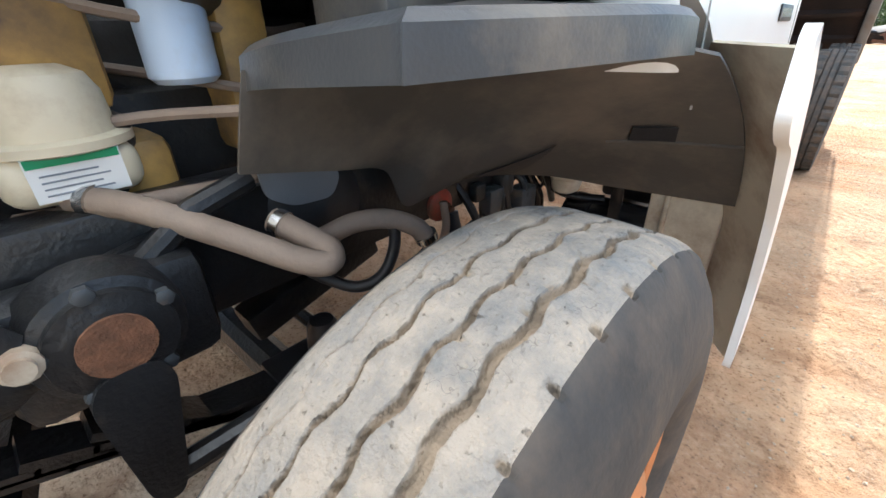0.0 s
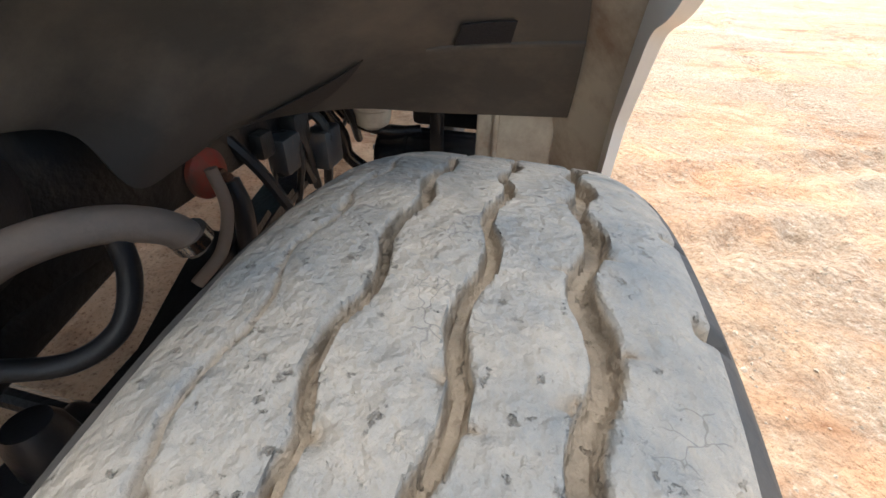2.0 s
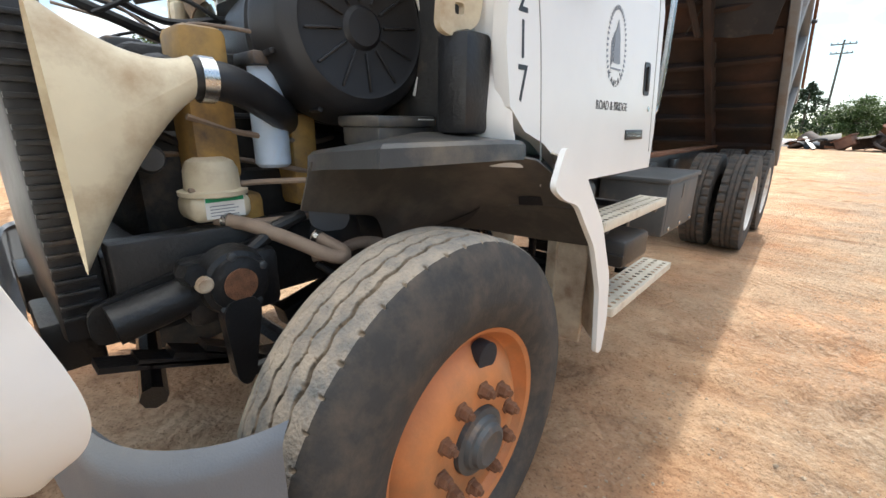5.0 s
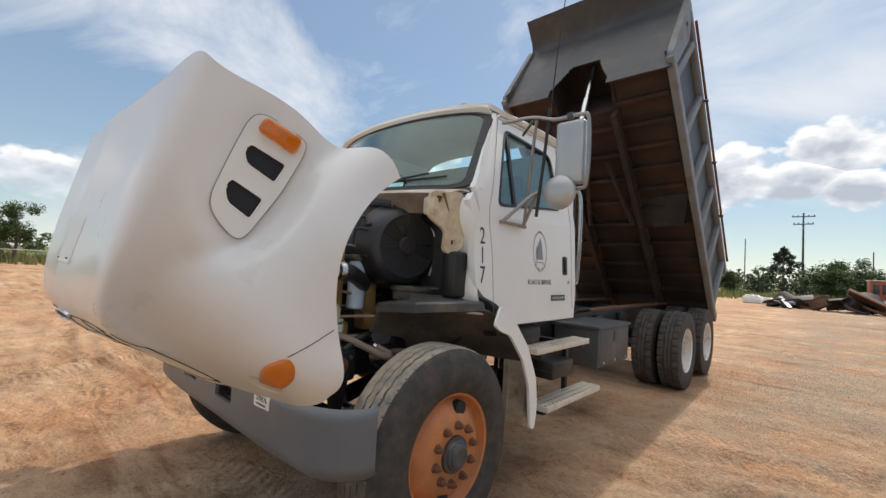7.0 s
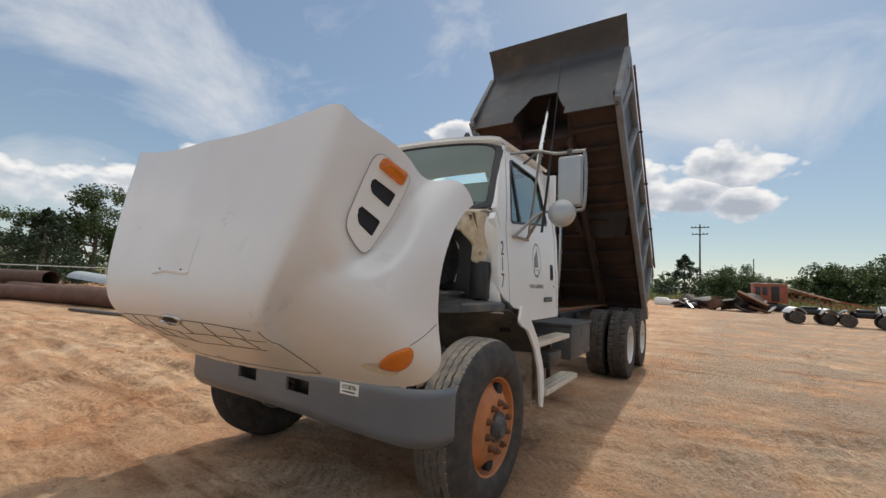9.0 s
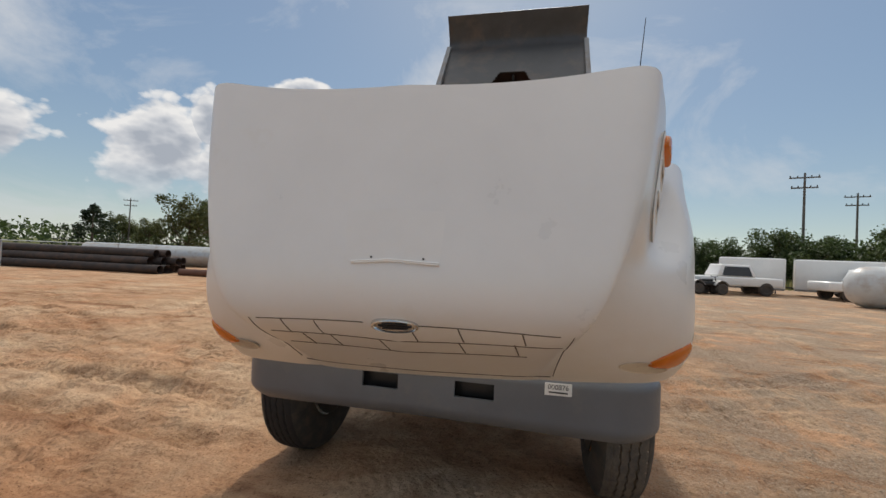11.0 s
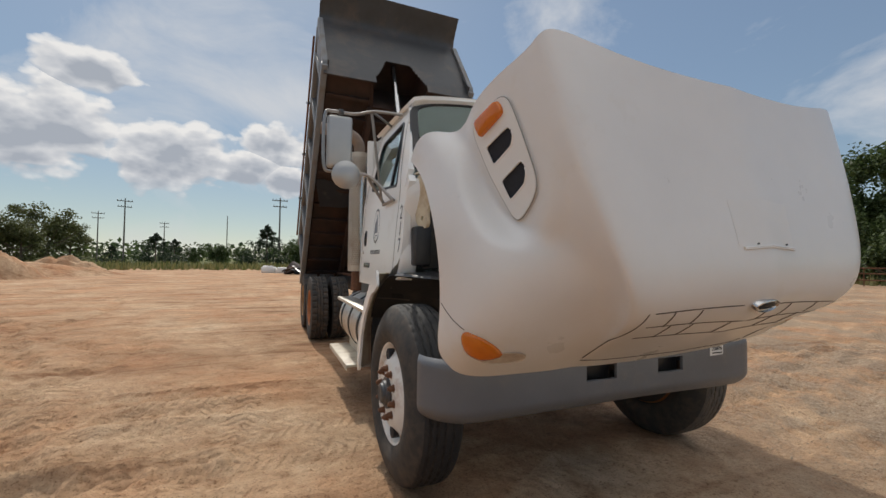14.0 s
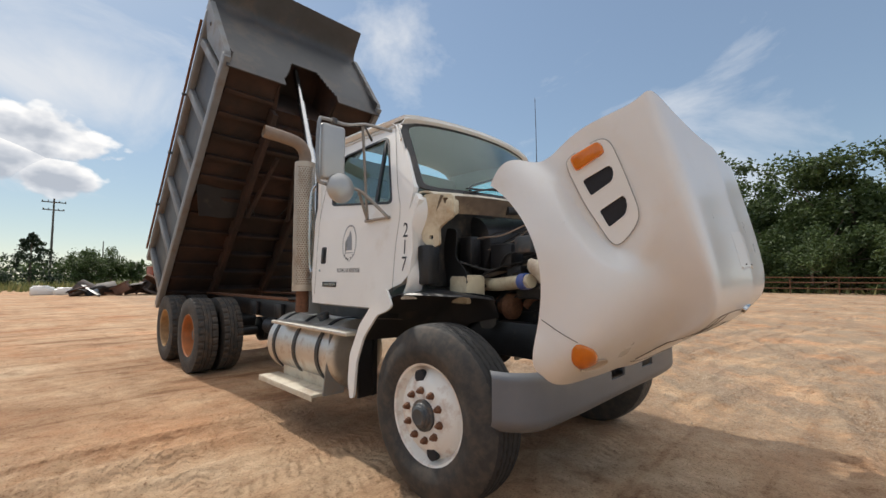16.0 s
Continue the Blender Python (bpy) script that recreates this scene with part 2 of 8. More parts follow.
STEP = material("step_paint", (0.70, 0.63, 0.51), 0.45, vary=0.10, scale=9, dirt=(0.42, 0.33, 0.23), dirt_amount=0.25, dirt_scale=9)
STEEL = material("stainless_steel", (0.62, 0.62, 0.61), 0.25, metal=1.0, vary=0.06, scale=6)
MIRROR_SHELL = material("mirror_back", (0.45, 0.45, 0.44), 0.4, metal=0.6, vary=0.06, scale=5)
GREY_PLATE = material("grey_plate", (0.25, 0.25, 0.24), 0.5, vary=0.12, scale=6, dirt=DUST, dirt_amount=0.3)
BED_PAINT = material("bed_black", (0.05, 0.053, 0.058), 0.48, vary=0.2, scale=3, dirt=(0.13, 0.10, 0.08), dirt_amount=0.25, dirt_scale=2, bump=0.1, bscale=30)
BED_GREY = material("bed_rib_grey", (0.20, 0.21, 0.22), 0.5, vary=0.15, scale=3, dirt=(0.14, 0.10, 0.07), dirt_amount=0.3, dirt_scale=3)
BED_RUST = material("bed_underside", (0.022, 0.014, 0.011), 0.75, vary=0.3, scale=3, dirt=(0.062, 0.028, 0.018), dirt_amount=0.42, dirt_scale=1.6, bump=0.3, bscale=40)
HOSE = material("dusty_hose", (0.27, 0.20, 0.150), 0.75, vary=0.2, scale=10, dirt=(0.13, 0.11, 0.095), dirt_amount=0.28, dirt_scale=5, bump=0.15, bscale=150)
CREAM_PLASTIC = material("cream_plastic", (0.66, 0.58, 0.42), 0.45, vary=0.08, scale=6, dirt=(0.36, 0.24, 0.13), dirt_amount=0.35, dirt_scale=5)
PALE_BLUE = material("pale_filter", (0.55, 0.66, 0.80), 0.4, vary=0.05, scale=6, dirt=(0.4, 0.38, 0.35), dirt_amount=0.2)
BLUE = material("blue_sleeve", (0.05, 0.12, 0.42), 0.5, vary=0.15, scale=8, dirt=DUST, dirt_amount=0.2)
GREEN_INK = material("green_ink", (0.02, 0.28, 0.12), 0.5, vary=0.05)
INK = material("black_ink", (0.015, 0.015, 0.017), 0.45, vary=0.05)
GREY_INK = material("grey_ink", (0.24, 0.26, 0.29), 0.5, vary=0.15, scale=60)
PAPER = material("paper_label", (0.78, 0.77, 0.74), 0.6, vary=0.03)
RED = material("red_paint", (0.40, 0.05, 0.03), 0.5, vary=0.25, scale=10, dirt=(0.16, 0.09, 0.06), dirt_amount=0.5, dirt_scale=14)
PAINT_SEAM = material("paint_seam", (0.34, 0.33, 0.31), 0.7, vary=0.1)
ARM = material("mirror_tube", (0.30, 0.29, 0.28), 0.38, metal=0.8, vary=0.15, scale=12)
COWL = material("cowl_dust", (0.15, 0.105, 0.07), 0.7, vary=0.3, scale=6, dirt=(0.36, 0.27, 0.17), dirt_amount=0.3, dirt_scale=4)
SEAM = material("dark_seam", (0.10, 0.085, 0.07), 0.8, vary=0.1)
INTERIOR = material("cab_interior", (0.30, 0.31, 0.31), 0.7, vary=0.2, scale=6)
LINING = material("light_lining", (0.60, 0.61, 0.58), 0.85, vary=0.06, scale=5)
# near-black colour stands for the shade inside vents, hand holes and slots
CAVITY = material("dark_opening", (0.012, 0.013, 0.018), 0.7, vary=0.3, scale=60, bump=0.3, bscale=300)


def lens_material(name, colour):
    m = material(name, colour, 0.12, vary=0.12, scale=9, coat=0.5)
    n, l = m.node_tree.nodes, m.node_tree.links
    w = n.new("ShaderNodeTexWave")
    w.inputs["Scale"].default_value = 45
    t = n.new("ShaderNodeTexCoord")
    l.new(t.outputs["Object"], w.inputs["Vector"])
    bp = n.new("ShaderNodeBump")
    bp.inputs["Strength"].default_value, bp.inputs["Distance"].default_value = 0.15, 0.004
    l.new(w.outputs[0], bp.inputs["Height"])
    l.new(bp.outputs[0], n["Principled BSDF"].inputs["Normal"])
    n["Principled BSDF"].inputs["Transmission Weight"].default_value = 0.15
    return m


AMBER = lens_material("amber_lens", (0.74, 0.19, 0.005))


def glass_material(name, tint, rough=0.0):
    m = bpy.data.materials.new(name)
    m.use_nodes = True
    b = m.node_tree.nodes["Principled BSDF"]
    b.inputs["Base Color"].default_value = (*tint, 1)
    b.inputs["Roughness"].default_value = rough
    b.inputs["Transmission Weight"].default_value = 1.0
    b.inputs["IOR"].default_value = 1.45
    return m


GLASS = glass_material("tinted_glass", (0.72, 0.96, 0.93))
MIRROR = material("mirror_glass", (0.9, 0.9, 0.9), 0.02, metal=1.0, vary=0.0)
MIRROR.node_tree.nodes["Principled BSDF"].inputs["Roughness"].default_value = 0.02


def rubber_material(name, black, dust, amount, bump):
    """Tyre rubber, dusty on the raised faces and weathered."""
    m = material(name, black, 0.75, vary=0.2, scale=20, dirt=dust, dirt_amount=amount, dirt_scale=13, bump=bump, bscale=130)
    return m


RUBBER_TOP = rubber_material("worn_tread", (0.160, 0.158, 0.150), (0.36, 0.30, 0.235), 0.56, 0.7)


def crack(m, colour):
    """Fine weather cracks and chips over a tread."""
    n, l = m.node_tree.nodes, m.node_tree.links
    b = n["Principled BSDF"]
    old = b.inputs["Base Color"].links[0].from_socket
    t = n.new("ShaderNodeTexCoord")
    wob = n.new("ShaderNodeTexNoise")
    wob.inputs["Scale"].default_value, wob.inputs["Detail"].default_value = 30, 3
    l.new(t.outputs["Object"], wob.inputs["Vector"])
    add = n.new("ShaderNodeVectorMath")
    add.operation = "MULTIPLY_ADD"
    l.new(wob.outputs["Color"], add.inputs[0])
    add.inputs[1].default_value = (0.05, 0.05, 0.05)
    l.new(t.outputs["Object"], add.inputs[2])
    v = n.new("ShaderNodeTexVoronoi")
    v.feature = "DISTANCE_TO_EDGE"
    v.inputs["Scale"].default_value = 75
    l.new(add.outputs[0], v.inputs["Vector"])
    line = ramp(n, l, v.outputs[0], ((0.010, (0.4, 0.4, 0.4)), (0.030, (0, 0, 0))))
    pick = n.new("ShaderNodeTexNoise")
    pick.inputs["Scale"].default_value, pick.inputs["Detail"].default_value = 16, 4
    l.new(t.outputs["Object"], pick.inputs["Vector"])
    where = ramp(n, l, pick.outputs[0], ((0.61, (0, 0, 0)), (0.64, (1, 1, 1))))
    mul = n.new("ShaderNodeMath")
    mul.operation = "MULTIPLY"
    l.new(line, mul.inputs[0])
    l.new(where, mul.inputs[1])
    mx = n.new("ShaderNodeMix")
    mx.data_type = "RGBA"
    l.new(mul.outputs[0], mx.inputs[0])
    l.new(old, mx.inputs[6])
    mx.inputs[7].default_value = (*colour, 1)
    # torn pits with sharp rims
    tear = n.new("ShaderNodeTexNoise")
    tear.inputs["Scale"].default_value, tear.inputs["Detail"].default_value, tear.inputs["Roughness"].default_value = 110, 6, 0.62
    l.new(t.outputs["Object"], tear.inputs["Vector"])
    pit = ramp(n, l, tear.outputs[0], ((0.31, (0.68, 0.65, 0.61)), (0.37, (1.0, 1.0, 1.0)), (0.60, (1.0, 1.0, 1.0)), (0.70, (1.16, 1.12, 1.06))))
    mu = n.new("ShaderNodeMix")
    mu.data_type, mu.blend_type = "RGBA", "MULTIPLY"
    mu.inputs[0].default_value = 1.0
    l.new(mx.outputs[2], mu.inputs[6])
    l.new(pit, mu.inputs[7])
    l.new(mu.outputs[2], b.inputs["Base Color"])
    bp = n.new("ShaderNodeBump")
    bp.inputs["Strength"].default_value, bp.inputs["Distance"].default_value = 0.9, 0.004
    l.new(pit, bp.inputs["Height"])
    l.new(b.inputs["Normal"].links[0].from_socket, bp.inputs["Normal"])
    l.new(bp.outputs[0], b.inputs["Normal"])


crack(RUBBER_TOP, (0.05, 0.045, 0.04))
RUBBER_SIDE = rubber_material("tyre_sidewall", (0.036, 0.034, 0.032), (0.085, 0.066, 0.050), 0.40, 0.12)


def groove_dirt(m, colour):
    """Packed dirt in the grooves, by the tread's own depth."""
    n, l = m.node_tree.nodes, m.node_tree.links
    b = n["Principled BSDF"]
    old = b.inputs["Base Color"].links[0].from_socket
    at_ = n.new("ShaderNodeAttribute")
    at_.attribute_name = "groove"
    fac = ramp(n, l, at_.outputs["Fac"], ((0.10, (0, 0, 0)), (0.45, (1, 1, 1))))
    t = n.new("ShaderNodeTexCoord")
    ns = n.new("ShaderNodeTexNoise")
    ns.inputs["Scale"].default_value, ns.inputs["Detail"].default_value = 25, 5
    l.new(t.outputs["Object"], ns.inputs["Vector"])
    dirt = ramp(n, l, ns.outputs[0], ((0.3, tuple(c * 0.45 for c in colour)), (0.5, colour), (0.74, tuple(c * 1.22 for c in colour))))
    mx = n.new("ShaderNodeMix")
    mx.data_type = "RGBA"
    l.new(fac, mx.inputs[0])
    l.new(old, mx.inputs[6])
    l.new(dirt, mx.inputs[7])
    l.new(mx.outputs[2], b.inputs["Base Color"])


groove_dirt(RUBBER_TOP, (0.27, 0.205, 0.14))


def facing_shade(m):
    """Shade put into the colour: the tread darkens where its faces turn from upward."""
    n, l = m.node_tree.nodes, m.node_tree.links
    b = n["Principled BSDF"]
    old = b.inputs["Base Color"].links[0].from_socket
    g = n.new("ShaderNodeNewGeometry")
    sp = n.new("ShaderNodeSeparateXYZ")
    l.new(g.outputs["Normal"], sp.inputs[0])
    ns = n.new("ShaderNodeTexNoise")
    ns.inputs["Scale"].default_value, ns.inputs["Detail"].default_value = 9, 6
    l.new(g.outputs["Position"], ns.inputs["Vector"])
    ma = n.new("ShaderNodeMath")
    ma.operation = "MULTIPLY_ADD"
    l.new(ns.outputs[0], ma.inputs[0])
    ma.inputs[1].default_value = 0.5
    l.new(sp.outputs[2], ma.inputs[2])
    # painted shade by the upward part of the normal, broken up by noise
    wear_or_shade = ramp(n, l, ma.outputs[0], ((0.25, (0.42, 0.41, 0.40)), (0.62, (1, 1, 1))))
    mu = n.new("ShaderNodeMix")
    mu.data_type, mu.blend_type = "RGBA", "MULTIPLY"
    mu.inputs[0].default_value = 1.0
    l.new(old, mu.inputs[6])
    l.new(wear_or_shade, mu.inputs[7])
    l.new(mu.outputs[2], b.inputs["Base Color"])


facing_shade(RUBBER_TOP)
RUBBER_FRONT = rubber_material("front_tread", (0.018, 0.018, 0.019), (0.036, 0.031, 0.027), 0.25, 0.3)
groove_dirt(RUBBER_FRONT, (0.03, 0.028, 0.026))
RUBBER_DRIVE = rubber_material("drive_tread", (0.045, 0.043, 0.04), (0.12, 0.085, 0.06), 0.4, 0.3)

# ---- mesh helpers ----
def finish(me, mats, angle=35):
    for mt in (mats if isinstance(mats, (list, tuple)) else [mats]):
        me.materials.append(mt)
    me.polygons.foreach_set("use_smooth", [True] * len(me.polygons))
    me.set_sharp_from_angle(angle=radians(angle))
    me.update()


def part(name, bm, mat, parent=None, label="", angle=35):
    """Links a bmesh as one mesh object under a thing or part; the mesh is in the world's coordinates unless its parent is moved later."""
    me = bpy.data.meshes.new(name)
    bmesh.ops.recalc_face_normals(bm, faces=bm.faces[:])
    bm.to_mesh(me)
    bm.free()
    finish(me, mat, angle)
    ob = new(name, me)
    ob.parent = parent
    if label:
        tagged(ob, label)
    return ob


def thing(name, label, category, group="", kind=""):
    ob = new(name)
    ob.empty_display_size = 0.2
    return tagged(ob, label, category, group, kind)


def B():
    return bmesh.new()


def box(bm, lo, hi, bevel=0.0, m=None, seg=2):
    """An axis-aligned box from lo to hi, edges bevelled, optionally moved by m."""
    c = [(a + b) / 2 for a, b in zip(lo, hi)]
    s = [abs(b - a) for a, b in zip(lo, hi)]
    r = bmesh.ops.create_cube(bm, size=1, matrix=Matrix.LocRotScale(c, None, s))
    vs = r["verts"]
    if bevel:
        es = list({e for v in vs for e in v.link_edges})
        g = bmesh.ops.bevel(bm, geom=es, offset=min(bevel, min(s) * 0.45), segments=seg, affect="EDGES", profile=0.5)
        vs = list({v for f in g["faces"] for v in f.verts} | {v for v in vs if v.is_valid})
    if m is not None:
        bmesh.ops.transform(bm, matrix=m, verts=vs)
    return vs


def frame_of(d):
    d = Vector(d).normalized()
    a = Vector((0, 0, 1)) if abs(d.z) < 0.9 else Vector((0, 1, 0))
    u = d.cross(a).normalized()
    return u, d.cross(u).normalized()


def tube(bm, pts, r, n=10, cap=True, close=False):
    """A round tube swept along points; r is one radius or one for each point."""
    pts = [Vector(p) for p in pts]
    rs = r if isinstance(r, (list, tuple)) else [r] * len(pts)
    rings, u = [], None
    for i, p in enumerate(pts):
        d = pts[min(i + 1, len(pts) - 1)] - pts[max(i - 1, 0)]
        d.normalize()
        if u is None:
            u, v = frame_of(d)
        else:
            u = (u - d * u.dot(d)).normalized()
            v = d.cross(u)
        rings.append([bm.verts.new(p + (u * math.cos(a) + v * math.sin(a)) * rs[i]) for a in [2 * math.pi * k / n for k in range(n)]])
    for a, b in zip(rings, rings[1:]):
        for k in range(n):
            bm.faces.new((a[k], a[(k + 1) % n], b[(k + 1) % n], b[k]))
    if cap:
        bm.faces.new(rings[0][::-1])
        bm.faces.new(rings[-1])
    return rings


def spline(pts, n=8):
    """Points of a smooth curve through the given ones."""
    p = [Vector(q) for q in pts]
    p = [2 * p[0] - p[1]] + p + [2 * p[-1] - p[-2]]
    out = []
    for i in range(1, len(p) - 2):
        for k in range(n):
            t = k / n
            a, b, c, d = p[i - 1:i + 3]
            out.append(0.5 * (2 * b + (c - a) * t + (2 * a - 5 * b + 4 * c - d) * t * t + (3 * b - a - 3 * c + d) * t ** 3))
    return out + [p[-2]]


def lathe(bm, profile, axis_x=True, n=32, centre=(0, 0, 0), close=False):
    """Turns (along, radius) points about the x axis (or z) through centre."""
    c = Vector(centre)
    rings = []
    for a, r in profile:
        ring = []
        for k in range(n):
            t = 2 * math.pi * k / n
            q = (a, r * math.cos(t), r * math.sin(t)) if axis_x else (r * math.cos(t), r * math.sin(t), a)
            ring.append(bm.verts.new(c + Vector(q)))
        rings.append(ring)
    if close:
        rings.append(rings[0])
    for a, b in zip(rings, rings[1:]):
        for k in range(n):
            bm.faces.new((a[k], a[(k + 1) % n], b[(k + 1) % n], b[k]))
    if not close:
        if profile[0][1] > 1e-4:
            bm.faces.new(rings[0][::-1])
        if profile[-1][1] > 1e-4:
            bm.faces.new(rings[-1])
    return rings


def plate(bm, outline, holes, place, thick):
    """A sheet with holes: outlines in two coordinates, place(a, b, depth) gives the point, thick its thickness."""
    from mathutils.geometry import tessellate_polygon
    loops = [[Vector((a, b, 0)) for a, b in o] for o in (outline, *holes)]
    tris = tessellate_polygon(loops)
    flat = [q for o in loops for q in o]
    top = [bm.verts.new(place(q.x, q.y, 0.0)) for q in flat]
    bot = [bm.verts.new(place(q.x, q.y, thick)) for q in flat]
    for t in tris:
        try:
            bm.faces.new([top[i] for i in t])
            bm.faces.new([bot[i] for i in reversed(t)])
        except ValueError:
            pass
    i0 = 0
    for o in loops:
        k = len(o)
        for i in range(k):
            a, b = i0 + i, i0 + (i + 1) % k
            bm.faces.new((top[a], top[b], bot[b], bot[a]))
        i0 += k


def rounded(outline, r, n=5):
    """Rounds the corners of a closed outline."""
    out, k = [], len(outline)
    for i in range(k):
        p, a, b = Vector(outline[i]), Vector(outline[i - 1]), Vector(outline[(i + 1) % k])
        da, db = (a - p), (b - p)
        ra, rb = min(r, da.length * 0.45), min(r, db.length * 0.45)
        s, e = p + da.normalized() * ra, p + db.normalized() * rb
        for j in range(n + 1):
            t = j / n
            q = s * (1 - t) ** 2 + p * 2 * t * (1 - t) + e * t * t
            out.append((q.x, q.y))
    return out


def sheet(bm, fn, nu, nv, thick=0.0):
    """A surface fn(u, v), u and v from 0 to 1, made a shell of that thickness along its normals."""
    g = [[Vector(fn(i / nu, j / nv)) for j in range(nv + 1)] for i in range(nu + 1)]

    def nrm(i, j):
        a = g[min(i + 1, nu)][j] - g[max(i - 1, 0)][j]
        b = g[i][min(j + 1, nv)] - g[i][max(j - 1, 0)]
        c = a.cross(b)
        return c.normalized() if c.length > 1e-9 else Vector((0, 0, 0))
    top = [[bm.verts.new(p) for p in row] for row in g]
    for i in range(nu):
        for j in range(nv):
            bm.faces.new((top[i][j], top[i + 1][j], top[i + 1][j + 1], top[i][j + 1]))
    if thick:
        bot = [[bm.verts.new(g[i][j] - nrm(i, j) * thick) for j in range(nv + 1)] for i in range(nu + 1)]
        for i in range(nu):
            for j in range(nv):
                bm.faces.new((bot[i][j], bot[i][j + 1], bot[i + 1][j + 1], bot[i + 1][j]))
        for i in range(nu):
            bm.faces.new((top[i][0], bot[i][0], bot[i + 1][0], top[i + 1][0]))
            bm.faces.new((top[i][nv], top[i + 1][nv], bot[i + 1][nv], bot[i][nv]))
        for j in range(nv):
            bm.faces.new((top[0][j], top[0][j + 1], bot[0][j + 1], bot[0][j]))
            bm.faces.new((top[nu][j], bot[nu][j], bot[nu][j + 1], top[nu][j + 1]))
    return g


def words(name, text, size, m, mat, parent, sx=1.0, label=""):
    """Flat raised letters at the pose m."""
    cu = bpy.data.curves.new(name, "FONT")
    cu.body, cu.size, cu.extrude, cu.align_x, cu.align_y = text, size, 0.0006, "CENTER", "CENTER"
    cu.materials.append(mat)
    tmp = new(name, cu)
    dg = bpy.context.evaluated_depsgraph_get()
    me = bpy.data.meshes.new_from_object(tmp.evaluated_get(dg))
    bpy.data.objects.remove(tmp)
    me.transform(m @ Matrix.Diagonal((sx, 1, 1, 1)))
    if not me.materials:
        me.materials.append(mat)
    ob = new(name, me)
    ob.parent = parent
    if label:
        tagged(ob, label)
    return ob

# ---- ground ----
LUG_PRINTS = [(-3.0, 30.0, 29.4, 0.16), (-3.0, 30.0, 27.5, 0.16), (-5.0, 44.0, 43.0, 0.18), (-14.0, 30.0, 30.6, 0.17), (-8.6, 7.0, 2.4, 0.15), (-8.6, 7.0, 3.1, 0.15),
              (-9.6, 8.0, 4.7, 0.16), (-20.0, -10.0, 18.2, 0.17), (-20.0, -10.0, 20.2, 0.17), (-4.0, 36.0, 34.0, 0.15), (-4.0, 36.0, 36.6, 0.14), (-7.0, 2.0, 5.0, 0.15), (-7.0, 2.0, 3.4, 0.14), (-30.0, 20.0, 27.0, 0.16)]


def ground_material():
    m = bpy.data.materials.new("red_dirt")
    m.use_nodes = True
    n, l = m.node_tree.nodes, m.node_tree.links
    b = n["Principled BSDF"]
    g = n.new("ShaderNodeNewGeometry")
    pos = g.outputs["Position"]

    def noise_tex(scale, detail=6, rough=0.6, dist=0.0, vec=pos):
        t = n.new("ShaderNodeTexNoise")
        t.inputs["Scale"].default_value, t.inputs["Detail"].default_value = scale, detail
        t.inputs["Roughness"].default_value, t.inputs["Distortion"].default_value = rough, dist
        l.new(vec, t.inputs["Vector"])
        return t.outputs[0]

    def mix(fac, a, c):
        x = n.new("ShaderNodeMix")
        x.data_type = "RGBA"
        for s, v in ((0, fac), (6, a), (7, c)):
            if isinstance(v, tuple):
                x.inputs[s].default_value = (*v, 1)
            else:
                l.new(v, x.inputs[s])
        return x.outputs[2]

    base = ramp(n, l, noise_tex(0.35, 5), ((0.34, (0.340, 0.187, 0.099)), (0.52, (0.464, 0.279, 0.157)), (0.68, (0.544, 0.378, 0.239))))
    fine = ramp(n, l, noise_tex(5.0, 8, 0.7), ((0.3, (0.317, 0.174, 0.095)), (0.7, (0.544, 0.366, 0.226))))
    col = mix(ramp(n, l, noise_tex(1.3, 4), ((0.3, (0.25, 0.25, 0.25)), (0.7, (0.6, 0.6, 0.6)))), base, fine)
    # pale gravel on the driver's side and at the yard's edges
    sp = n.new("ShaderNodeSeparateXYZ")
    l.new(pos, sp.inputs[0])
    side = n.new("ShaderNodeMapRange")
    l.new(sp.outputs[0], side.inputs[0])
    side.inputs[1].default_value, side.inputs[2].default_value = 0.7, 2.4
    pale = ramp(n, l, noise_tex(0.9, 9, 0.74), ((0.42, (0, 0, 0)), (0.54, (1, 1, 1))))
    mm = n.new("ShaderNodeMath")
    mm.operation = "MULTIPLY"
    l.new(side.outputs[0], mm.inputs[0])
    l.new(pale, mm.inputs[1])
    mm2 = n.new("ShaderNodeMath")
    mm2.operation = "MULTIPLY"
    l.new(mm.outputs[0], mm2.inputs[0])
    mm2.inputs[1].default_value = 0.68
    gravel = ramp(n, l, noise_tex(38.0, 4, 0.7), ((0.34, (0.110, 0.078, 0.052)), (0.44, (0.275, 0.212, 0.152)), (0.56, (0.325, 0.262, 0.194)), (0.66, (0.52, 0.45, 0.36))))
    # dug-over orange patches, worn pale ones, and grit
    patch = ramp(n, l, noise_tex(0.55, 8, 0.68), ((0.36, (1.04, 0.90, 0.82)), (0.50, (1.0, 1.0, 1.0)), (0.62, (1.12, 1.22, 1.30))))
    scuff = ramp(n, l, noise_tex(2.6, 9, 0.70), ((0.33, (0.62, 0.55, 0.50)), (0.44, (0.97, 0.97, 0.97)), (0.64, (1.14, 1.15, 1.16))))
    grit = ramp(n, l, noise_tex(70.0, 3, 0.6), ((0.32, (0.56, 0.51, 0.47)), (0.42, (1.0, 1.0, 1.0)), (0.70, (1.12, 1.13, 1.14))))
    clod = ramp(n, l, noise_tex(14.0, 6, 0.72), ((0.33, (0.66, 0.60, 0.56)), (0.42, (1.0, 1.0, 1.0)), (0.66, (1.08, 1.09, 1.10))))
    # scraped streaks where a blade has levelled the yard
    drawn = n.new("ShaderNodeVectorMath")
    drawn.operation = "MULTIPLY"
    l.new(pos, drawn.inputs[0])
